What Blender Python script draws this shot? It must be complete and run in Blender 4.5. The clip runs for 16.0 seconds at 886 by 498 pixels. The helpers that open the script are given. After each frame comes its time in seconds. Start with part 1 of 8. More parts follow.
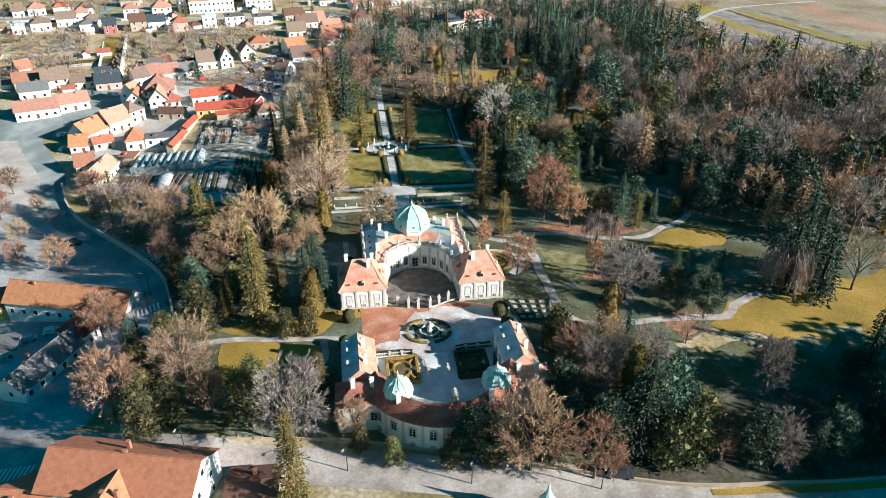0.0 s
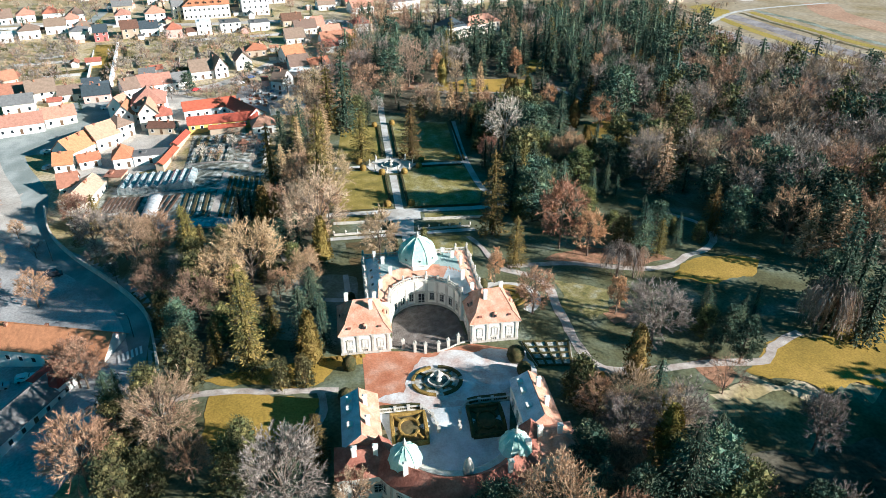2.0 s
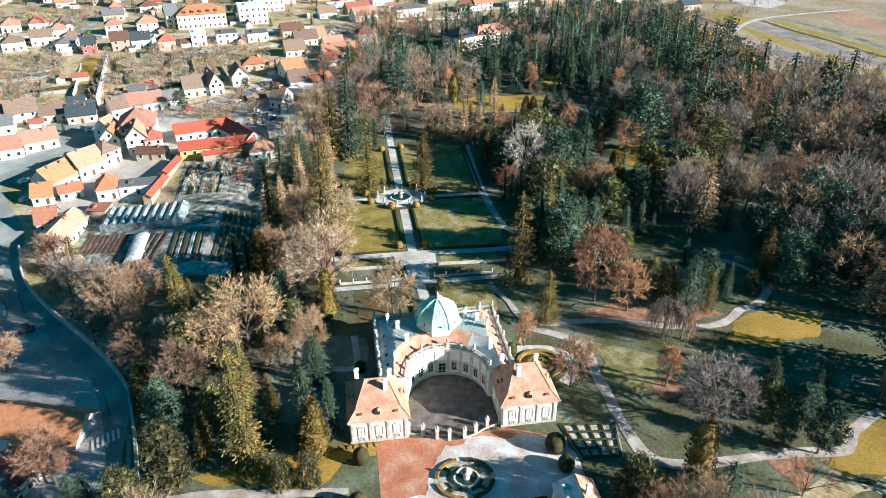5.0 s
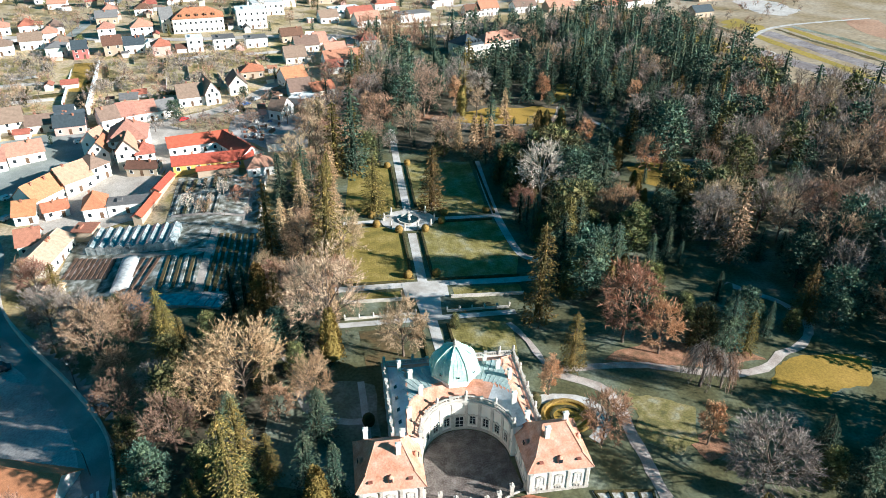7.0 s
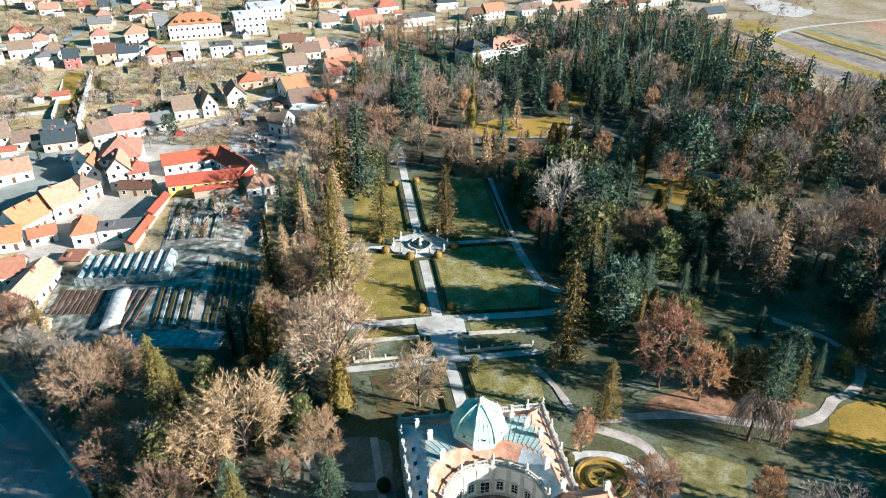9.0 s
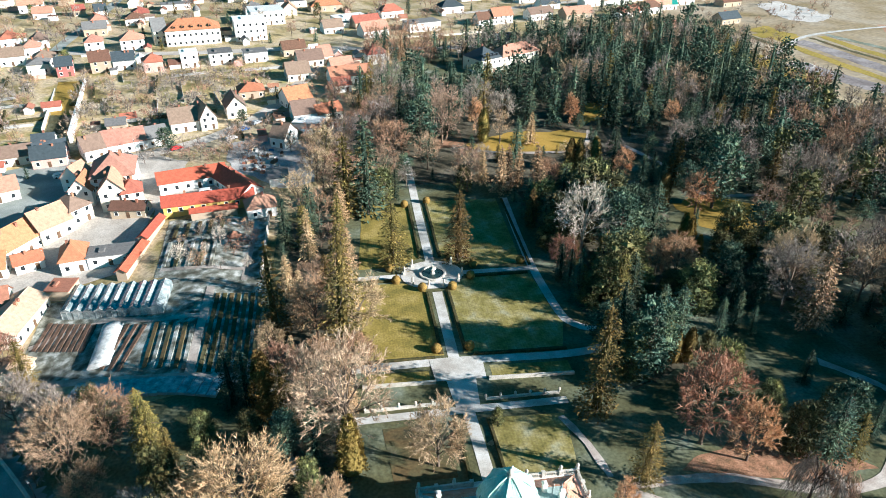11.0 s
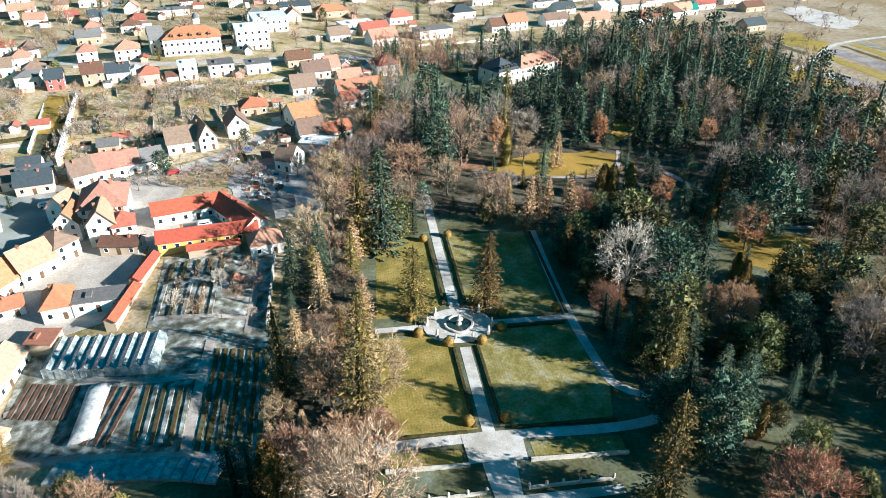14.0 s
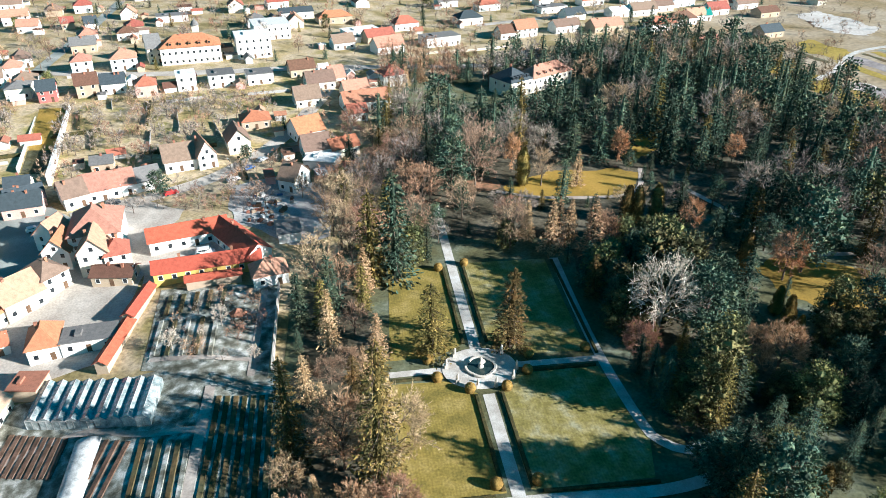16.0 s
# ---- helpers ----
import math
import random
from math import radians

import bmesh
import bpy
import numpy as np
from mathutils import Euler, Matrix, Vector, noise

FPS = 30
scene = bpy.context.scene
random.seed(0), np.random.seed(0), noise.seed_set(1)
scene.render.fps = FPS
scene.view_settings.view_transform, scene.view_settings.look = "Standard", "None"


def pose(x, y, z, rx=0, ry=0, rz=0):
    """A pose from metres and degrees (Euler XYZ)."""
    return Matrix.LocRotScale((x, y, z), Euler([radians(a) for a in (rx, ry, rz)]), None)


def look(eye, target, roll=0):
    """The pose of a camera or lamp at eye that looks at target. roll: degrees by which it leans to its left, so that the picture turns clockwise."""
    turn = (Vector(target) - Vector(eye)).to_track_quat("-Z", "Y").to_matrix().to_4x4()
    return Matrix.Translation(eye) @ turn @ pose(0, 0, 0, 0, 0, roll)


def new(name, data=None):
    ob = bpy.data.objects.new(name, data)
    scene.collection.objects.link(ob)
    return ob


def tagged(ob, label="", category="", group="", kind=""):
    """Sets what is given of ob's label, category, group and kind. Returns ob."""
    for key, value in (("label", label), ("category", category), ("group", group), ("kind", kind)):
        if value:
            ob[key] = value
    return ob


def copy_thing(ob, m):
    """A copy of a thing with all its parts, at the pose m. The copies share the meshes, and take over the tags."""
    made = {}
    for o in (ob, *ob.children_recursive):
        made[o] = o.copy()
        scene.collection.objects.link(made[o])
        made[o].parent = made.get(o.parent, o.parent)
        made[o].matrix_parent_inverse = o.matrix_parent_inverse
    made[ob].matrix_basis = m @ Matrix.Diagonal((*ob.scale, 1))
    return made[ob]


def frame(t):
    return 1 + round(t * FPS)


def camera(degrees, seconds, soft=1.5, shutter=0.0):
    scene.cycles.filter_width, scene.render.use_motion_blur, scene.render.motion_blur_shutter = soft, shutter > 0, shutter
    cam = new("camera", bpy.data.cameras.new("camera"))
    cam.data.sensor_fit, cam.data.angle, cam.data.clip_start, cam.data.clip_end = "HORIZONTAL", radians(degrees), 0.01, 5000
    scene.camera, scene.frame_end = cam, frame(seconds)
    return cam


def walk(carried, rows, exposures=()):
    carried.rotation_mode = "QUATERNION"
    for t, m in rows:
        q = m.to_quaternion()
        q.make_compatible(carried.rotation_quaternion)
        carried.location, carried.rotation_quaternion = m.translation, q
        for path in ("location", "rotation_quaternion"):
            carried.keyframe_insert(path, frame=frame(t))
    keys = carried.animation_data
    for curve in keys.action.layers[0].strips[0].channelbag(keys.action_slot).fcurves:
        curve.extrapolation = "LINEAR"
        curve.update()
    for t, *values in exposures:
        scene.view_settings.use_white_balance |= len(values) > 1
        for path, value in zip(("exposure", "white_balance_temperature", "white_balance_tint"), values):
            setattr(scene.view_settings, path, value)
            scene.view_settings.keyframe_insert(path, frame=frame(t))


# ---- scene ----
cam = camera(65.8, 16.0, soft=0.5)
PATH = [
    (0, (-16.211, -120.865, 92.913), (-15.943, -119.157, 91.908), 0.4),
    (0.5, (-15.843, -116.645, 92.934), (-15.577, -114.938, 91.925), 0.3),
    (1, (-15.642, -112.471, 92.914), (-15.378, -110.764, 91.906), 0.3),
    (1.5, (-15.504, -108.348, 92.914), (-15.241, -106.64, 91.907), 0.2),
    (2, (-15.383, -104.11, 93.028), (-15.119, -102.403, 92.02), 0.1),
    (2.5, (-15.228, -99.852, 93.283), (-14.966, -98.146, 92.273), 0.0),
    (3, (-15.28, -95.539, 93.589), (-15.019, -93.835, 92.575), -0.1),
    (3.5, (-15.495, -91.266, 93.799), (-15.235, -89.562, 92.784), -0.1),
    (4, (-15.682, -87.099, 93.912), (-15.422, -85.397, 92.896), -0.1),
    (4.2, (-15.808, -85.455, 93.904), (-15.547, -83.751, 92.889), -0.2),
    (6.5, (-17.823, -67.191, 93.093), (-17.549, -65.485, 92.086), 0.7),
    (7, (-18.068, -63.052, 93.121), (-17.794, -61.346, 92.113), 0.6),
    (7.5, (-18.314, -58.962, 93.229), (-18.041, -57.257, 92.219), 0.6),
    (8, (-18.635, -54.987, 93.383), (-18.363, -53.284, 92.37), 0.5),
    (8.5, (-19.041, -51.205, 93.442), (-18.768, -49.502, 92.43), 0.4),
    (9, (-19.438, -47.408, 93.445), (-19.164, -45.705, 92.432), 0.3),
    (11.5, (-21.289, -28.169, 93.643), (-21.014, -26.468, 92.628), 0.4),
    (12, (-21.73, -24.37, 93.682), (-21.455, -22.669, 92.666), 0.4),
    (12.5, (-22.115, -20.544, 93.697), (-21.84, -18.844, 92.681), 0.4),
    (13, (-22.546, -16.675, 93.669), (-22.272, -14.975, 92.652), 0.4),
    (13.5, (-23.042, -12.838, 93.634), (-22.769, -11.139, 92.616), 0.4),
    (14, (-23.533, -9.099, 93.617), (-23.26, -7.4, 92.598), 0.4),
    (14.5, (-24.091, -5.228, 93.595), (-23.817, -3.529, 92.576), 0.4),
    (15, (-24.557, -1.454, 93.55), (-24.282, 0.246, 92.532), 0.5),
    (15.5, (-25.069, 2.381, 93.55), (-24.795, 4.08, 92.531), 0.5),
    (16, (-25.606, 6.123, 93.534), (-25.331, 7.823, 92.517), 0.4),
]
walk(cam, [(t, look(e, g, r)) for t, e, g, r in PATH], exposures=((0.0, 1.31), (1.0, 1.44), (4.0, 1.49), (6.5, 1.48), (9.0, 1.54), (16.0, 1.59)))

# ---- world and sun ----
SUN_EL, SUN_AZ = 21.5, 117.0          # degrees; azimuth clockwise from +y
world = bpy.data.worlds.new("sky")
scene.world = world
world.use_nodes = True
wn = world.node_tree.nodes
sky = wn.new("ShaderNodeTexSky")
sky.sky_type, sky.sun_disc = "NISHITA", False
sky.sun_elevation, sky.sun_rotation = radians(SUN_EL), radians(SUN_AZ)
sky.air_density, sky.dust_density, sky.ozone_density = 1.0, 0.4, 3.0
haze = wn.new("ShaderNodeMix")          # clear winter air, a little greener than the model's
haze.data_type, haze.blend_type = "RGBA", "MULTIPLY"
haze.inputs["Factor"].default_value = 1.0
haze.inputs["B"].default_value = (0.085, 0.56, 0.515, 1.0)
world.node_tree.links.new(sky.outputs[0], haze.inputs["A"])
world.node_tree.links.new(haze.outputs["Result"], wn["Background"].inputs[0])
wn["Background"].inputs[1].default_value = 0.05
sun = new("sun", bpy.data.lights.new("sun", "SUN"))
sun.data.energy, sun.data.angle, sun.data.color = 5.0, radians(0.55), (1.0, 0.75, 0.592)
scene.view_settings.use_white_balance, scene.view_settings.white_balance_temperature, scene.view_settings.white_balance_tint = True, 4850, -6
sun_dir = Vector((math.sin(radians(SUN_AZ)) * math.cos(radians(SUN_EL)), math.cos(radians(SUN_AZ)) * math.cos(radians(SUN_EL)), math.sin(radians(SUN_EL))))
sun.matrix_world = look(sun_dir * 600, (0, 0, 0))


# ---- materials ----
def rgb(c):
    return (c[0], c[1], c[2], 1.0)


def material(name, colours, scale=0.5, fine=6.0, rough=0.85, bump=0.2, metal=0.0, vary=0.0, island=False, mix=0.45, spec=0.3, stripe=0.0, grain=0.0):
    """Colours blended by coarse noise, darkened and lightened by fine noise, with bump; vary: change from object to object."""
    m = bpy.data.materials.new(name)
    m.use_nodes = True
    nt = m.node_tree
    n, l = nt.nodes, nt.links
    b = n["Principled BSDF"]
    b.inputs["Roughness"].default_value, b.inputs["Metallic"].default_value = rough, metal
    b.inputs["Specular IOR Level"].default_value = spec
    tc = n.new("ShaderNodeNewGeometry")
    big, small = n.new("ShaderNodeTexNoise"), n.new("ShaderNodeTexNoise")
    big.inputs["Scale"].default_value, big.inputs["Detail"].default_value = scale, 5.0
    small.inputs["Scale"].default_value, small.inputs["Detail"].default_value = fine, 4.0
    l.new(tc.outputs["Position"], big.inputs["Vector"])
    l.new(tc.outputs["Position"], small.inputs["Vector"])
    ramp = n.new("ShaderNodeValToRGB")
    els = ramp.color_ramp.elements
    k = len(colours)
    while len(els) < k:
        els.new(0.5)
    for i, c in enumerate(colours):
        els[i].position = 0.32 + 0.36 * i / max(1, k - 1)
        els[i].color = rgb(c)
    l.new(big.outputs["Fac"], ramp.inputs["Fac"])
    mul = n.new("ShaderNodeMix")
    mul.data_type, mul.blend_type = "RGBA", "OVERLAY"
    mul.inputs["Factor"].default_value = mix
    l.new(ramp.outputs["Color"], mul.inputs["A"])
    l.new(small.outputs["Fac"], mul.inputs["B"])
    out = mul.outputs["Result"]
    if stripe:
        wave = n.new("ShaderNodeTexWave")
        wave.bands_direction = "X"
        wave.inputs["Scale"].default_value, wave.inputs["Distortion"].default_value, wave.inputs["Detail Scale"].default_value = stripe, 0.6, 0.5
        l.new(tc.outputs["Position"], wave.inputs["Vector"])
        lines = n.new("ShaderNodeMix")
        lines.data_type, lines.blend_type = "RGBA", "OVERLAY"
        lines.inputs["Factor"].default_value = 0.05
        l.new(out, lines.inputs["A"])
        l.new(wave.outputs["Fac"], lines.inputs["B"])
        out = lines.outputs["Result"]
    if vary or island:
        hsv = n.new("ShaderNodeHueSaturation")
        rnd = tc.outputs["Random Per Island"] if island else n.new("ShaderNodeObjectInfo").outputs["Random"]
        for key, lo, hi in (("Value", 1 - vary, 1 + vary), ("Hue", 0.5 - vary * 0.06, 0.5 + vary * 0.06)):
            mr = n.new("ShaderNodeMapRange")
            mr.inputs["To Min"].default_value, mr.inputs["To Max"].default_value = lo, hi
            l.new(rnd, mr.inputs["Value"])
            l.new(mr.outputs["Result"], hsv.inputs[key])
        l.new(out, hsv.inputs["Color"])
        out = hsv.outputs["Color"]
    if grain:
        sprays = n.new("ShaderNodeMapRange")
        sprays.inputs["To Min"].default_value, sprays.inputs["To Max"].default_value = 1 - grain, 1 + grain
        l.new(tc.outputs["Random Per Island"], sprays.inputs["Value"])
        tone = n.new("ShaderNodeHueSaturation")
        l.new(sprays.outputs["Result"], tone.inputs["Value"])
        l.new(out, tone.inputs["Color"])
        out = tone.outputs["Color"]
    l.new(out, b.inputs["Base Color"])
    if bump:
        bp = n.new("ShaderNodeBump")
        bp.inputs["Strength"].default_value, bp.inputs["Distance"].default_value = bump, 0.1
        l.new(small.outputs["Fac"], bp.inputs["Height"])
        l.new(bp.outputs["Normal"], b.inputs["Normal"])
    return m


M = {}
M["ground"] = material("ground", [(0.20, 0.165, 0.065), (0.33, 0.265, 0.13), (0.45, 0.37, 0.25), (0.29, 0.245, 0.10)], 0.06, 1.2, 0.95, 0.5, mix=0.8)
M["litter"] = material("litter", [(0.055, 0.05, 0.024), (0.12, 0.085, 0.036), (0.085, 0.085, 0.04), (0.15, 0.14, 0.09)], 0.12, 1.5, 0.95, 0.5, mix=0.8)
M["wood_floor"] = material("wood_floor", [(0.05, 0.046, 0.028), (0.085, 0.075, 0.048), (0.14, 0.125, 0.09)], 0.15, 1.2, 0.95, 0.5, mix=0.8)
M["lawn"] = material("lawn", [(0.22, 0.155, 0.026), (0.31, 0.208, 0.034), (0.40, 0.26, 0.052)], 0.08, 2.5, 0.95, 0.3, mix=0.6)
M["park_grass"] = material("park_grass", [(0.075, 0.072, 0.03), (0.105, 0.105, 0.05), (0.13, 0.14, 0.082), (0.18, 0.20, 0.15)], 0.11, 1.6, 0.95, 0.4, mix=0.75)
M["mown_lawn"] = material("mown_lawn", [(0.17, 0.14, 0.03), (0.25, 0.195, 0.042), (0.32, 0.25, 0.075)], 0.25, 2.0, 0.95, 0.3, mix=0.6, stripe=0.55)
M["thin_lawn"] = material("thin_lawn", [(0.12, 0.115, 0.045), (0.185, 0.165, 0.055), (0.26, 0.225, 0.10), (0.30, 0.29, 0.19)], 0.35, 3.0, 0.95, 0.4, mix=0.8)
M["leaf_carpet"] = material("leaf_carpet", [(0.15, 0.10, 0.055), (0.28, 0.15, 0.085), (0.40, 0.23, 0.14)], 0.5, 4.0, 0.95, 0.5, mix=0.8)
# Frosted grass for lawns in shade; the shade's cool tone is in its colour.
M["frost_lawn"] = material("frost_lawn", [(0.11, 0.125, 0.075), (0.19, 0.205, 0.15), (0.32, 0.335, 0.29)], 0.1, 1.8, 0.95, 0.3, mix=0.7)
M["shade_frost_mown"] = material("shade_frost_mown", [(0.16, 0.14, 0.038), (0.22, 0.19, 0.055), (0.28, 0.245, 0.10), (0.32, 0.31, 0.19)], 0.25, 1.8, 0.95, 0.3, mix=0.7, stripe=0.55)
M["gravel"] = material("gravel", [(0.40, 0.37, 0.33), (0.52, 0.50, 0.46), (0.62, 0.61, 0.59)], 0.3, 4.0, 0.95, 0.2)
M["asphalt"] = material("asphalt", [(0.19, 0.215, 0.20), (0.25, 0.272, 0.255), (0.37, 0.385, 0.365)], 0.12, 5.0, 0.9, 0.15)
M["yard"] = material("yard", [(0.26, 0.255, 0.25), (0.38, 0.37, 0.36), (0.54, 0.52, 0.50)], 0.09, 2.0, 0.9, 0.2, mix=0.6)
M["park_gravel"] = material("park_gravel", [(0.31, 0.26, 0.22), (0.44, 0.38, 0.335), (0.57, 0.52, 0.47)], 0.35, 4.0, 0.95, 0.2)
M["pale_street"] = material("pale_street", [(0.36, 0.32, 0.28), (0.44, 0.40, 0.35), (0.54, 0.50, 0.45)], 0.15, 2.0, 0.9, 0.2)
M["paving"] = material("paving", [(0.27, 0.235, 0.205), (0.40, 0.35, 0.305), (0.52, 0.47, 0.42)], 0.2, 2.0, 0.9, 0.2)
M["field"] = material("field", [(0.25, 0.19, 0.09), (0.33, 0.265, 0.17), (0.40, 0.34, 0.25)], 0.03, 0.4, 0.95, 0.2, mix=0.6)
M["wall"] = material("wall", [(0.70, 0.66, 0.57), (0.78, 0.74, 0.66), (0.80, 0.77, 0.71)], 0.4, 5.0, 0.85, 0.08, mix=0.15)
M["plinth"] = material("plinth", [(0.45, 0.41, 0.36), (0.55, 0.51, 0.45)], 0.6, 6.0, 0.9, 0.2)
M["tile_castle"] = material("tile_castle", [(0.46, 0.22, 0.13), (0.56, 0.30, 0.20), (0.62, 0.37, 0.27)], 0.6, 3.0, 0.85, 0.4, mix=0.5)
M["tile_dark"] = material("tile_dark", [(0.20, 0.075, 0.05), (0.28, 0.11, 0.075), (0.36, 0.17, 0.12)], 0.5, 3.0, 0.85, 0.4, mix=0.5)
M["copper"] = material("copper", [(0.38, 0.55, 0.46), (0.52, 0.69, 0.59), (0.64, 0.77, 0.68)], 0.5, 3.5, 0.6, 0.1, mix=0.4)
M["zinc"] = material("zinc", [(0.26, 0.34, 0.33), (0.34, 0.42, 0.40), (0.42, 0.48, 0.45)], 0.4, 3.0, 0.5, 0.1, mix=0.4)
M["stone"] = material("stone", [(0.42, 0.39, 0.33), (0.55, 0.51, 0.44), (0.62, 0.59, 0.53)], 0.8, 6.0, 0.9, 0.3)
M["glass"] = material("glass", [(0.015, 0.02, 0.025), (0.03, 0.035, 0.04)], 1.0, 2.0, 0.08, 0.0, spec=0.6)
M["iron"] = material("iron", [(0.02, 0.02, 0.02), (0.04, 0.04, 0.04)], 1.0, 6.0, 0.5, 0.1)
M["bark"] = material("bark", [(0.10, 0.075, 0.055), (0.17, 0.13, 0.10)], 1.5, 8.0, 0.95, 0.5, vary=0.25)
M["bark_pale"] = material("bark_pale", [(0.31, 0.26, 0.20), (0.46, 0.40, 0.33)], 1.5, 8.0, 0.95, 0.4, vary=0.15)


# ---- the lie of the land ----
def ramp01(a, b, v):
    u = min(1.0, max(0.0, (v - a) / (b - a)))
    return u * u * (3 - 2 * u)


def height(x, y):
    """Level park; the town street lies lower to the west, the garden a little below the chateau."""
    z = -9.0 * ramp01(38, 105, -x) * (1 - ramp01(90, 210, y))
    z += 4.0 * ramp01(190, 330, y) * ramp01(-60, 60, -x)
    z -= 1.6 * ramp01(52, 72, y) * ramp01(-60, -45, x) * (1 - ramp01(160, 220, y))
    z -= 1.8 * (1 - ramp01(-17, -11, y)) * ramp01(-45, -35, x)
    return z


# ---- building helpers ----
def mesh_from(bm, name, materials):
    me = bpy.data.meshes.new(name)
    bm.to_mesh(me)
    bm.free()
    for m in materials if isinstance(materials, (list, tuple)) else [materials]:
        me.materials.append(m)
    return me


def thing(name, label, category, m=None, group="", kind=""):
    ob = new(name)
    ob.empty_display_size = 0.5
    if m is not None:
        ob.matrix_basis = m
    return tagged(ob, label, category, group, kind)


def part(name, bm, material, parent, label=""):
    ob = new(name, mesh_from(bm, name, material))
    ob.parent = parent
    return tagged(ob, label)


def shared(name, me, parent, m, label=""):
    """One more piece on a mesh that others use too."""
    ob = new(name, me)
    ob.parent = parent
    ob.matrix_basis = m
    return tagged(ob, label)


def solid(name, bm, material, label, category, kind="", group=""):
    return tagged(new(name, mesh_from(bm, name, material)), label, category, group, kind)


def box(bm, x0, y0, z0, x1, y1, z1, mi=0):
    vs = [bm.verts.new(p) for p in ((x0, y0, z0), (x1, y0, z0), (x1, y1, z0), (x0, y1, z0), (x0, y0, z1), (x1, y0, z1), (x1, y1, z1), (x0, y1, z1))]
    for q in ((0, 3, 2, 1), (4, 5, 6, 7), (0, 1, 5, 4), (1, 2, 6, 5), (2, 3, 7, 6), (3, 0, 4, 7)):
        bm.faces.new([vs[i] for i in q]).material_index = mi


def face(bm, pts, mi=0):
    f = bm.faces.new([bm.verts.new(p) for p in pts])
    f.material_index = mi
    return f


def lathe(bm, profile, cx=0, cy=0, n=16, a0=0.0, a1=2 * math.pi, mi=0, smooth=True, ripple=None):
    """Turn a profile of (radius, z) about an upright axis."""
    whole = abs(a1 - a0 - 2 * math.pi) < 1e-6
    k = n if whole else n + 1
    rings = []
    for r, z in profile:
        ring = []
        for i in range(k):
            a = a0 + (a1 - a0) * i / n
            rr = r * (ripple(a, z) if ripple else 1)
            ring.append(bm.verts.new((cx + rr * math.cos(a), cy + rr * math.sin(a), z)))
        rings.append(ring)
    for p, q in zip(rings, rings[1:]):
        for i in range(k if whole else k - 1):
            j = (i + 1) % k
            f = bm.faces.new((p[i], p[j], q[j], q[i]))
            f.material_index, f.smooth = mi, smooth


def tube(bm, pts, radii, n=5, mi=0):
    """A tapered limb through points."""
    prev = None
    for i, p in enumerate(pts):
        d = (Vector(pts[min(i + 1, len(pts) - 1)]) - Vector(pts[max(i - 1, 0)])).normalized()
        s = d.orthogonal().normalized()
        u = d.cross(s)
        ring = [bm.verts.new(Vector(p) + (s * math.cos(2 * math.pi * j / n) + u * math.sin(2 * math.pi * j / n)) * radii[i]) for j in range(n)]
        if prev:
            for j in range(n):
                f = bm.faces.new((prev[j], prev[(j + 1) % n], ring[(j + 1) % n], ring[j]))
                f.smooth, f.material_index = True, mi
        prev = ring


# ---- ground and its surfaces ----
def ground_mesh():
    def steps(lo, hi, fine_lo, fine_hi, step):
        v = list(np.arange(fine_lo, fine_hi + 0.1, step))
        a, d = fine_lo, step
        while a > lo:
            d *= 1.4
            a -= d
            v.insert(0, a)
        a, d = fine_hi, step
        while a < hi:
            d *= 1.4
            a += d
            v.append(a)
        return v
    xs, ys = steps(-2600, 2600, -160, 160, 3.0), steps(-2600, 4200, -80, 240, 3.0)
    verts = [(x, y, height(x, y)) for y in ys for x in xs]
    w = len(xs)
    faces = [(j * w + i, j * w + i + 1, (j + 1) * w + i + 1, (j + 1) * w + i) for j in range(len(ys) - 1) for i in range(w - 1)]
    me = bpy.data.meshes.new("ground")
    me.from_pydata(verts, [], faces)
    me.materials.append(M["ground"])
    for p in me.polygons:
        p.use_smooth = True
    return tagged(new("ground", me), "rough winter grass and bare earth", "ground", kind="structure")


ground_mesh()


def area(name, outline, up, mat, label, category="lawn", step=4.0, wobble=0.0):
    """A sheet of one surface laid on the land inside an outline."""
    bm = bmesh.new()
    pts = []
    for (x0, y0), (x1, y1) in zip(outline, outline[1:] + outline[:1]):
        k = max(1, int(math.hypot(x1 - x0, y1 - y0) / (0.7 if wobble else step)))
        for i in range(k):
            x, y = x0 + (x1 - x0) * i / k, y0 + (y1 - y0) * i / k
            w = wobble * noise.noise((x * 0.15, y * 0.15, up * 50)) + wobble * 0.16 * noise.noise((x * 0.7, y * 0.7, 3.0))
            v = wobble * noise.noise((x * 0.15, y * 0.15, up * 50 + 9)) + wobble * 0.16 * noise.noise((x * 0.7, y * 0.7, 8.0))
            pts.append((x + w, y + v, 0))
    f = face(bm, pts)
    bmesh.ops.triangulate(bm, faces=[f])
    for _ in range(5):
        long = [e for e in bm.edges if e.calc_length() > step * 1.6]
        if not long:
            break
        bmesh.ops.subdivide_edges(bm, edges=long, cuts=1)
        bmesh.ops.triangulate(bm, faces=bm.faces[:])
    for v in bm.verts:
        v.co.z = height(v.co.x, v.co.y) + up
    bmesh.ops.recalc_face_normals(bm, faces=bm.faces[:])
    for f in bm.faces:
        if f.normal.z < 0:
            f.normal_flip()
    return solid(name, bm, mat, label, category, "structure")


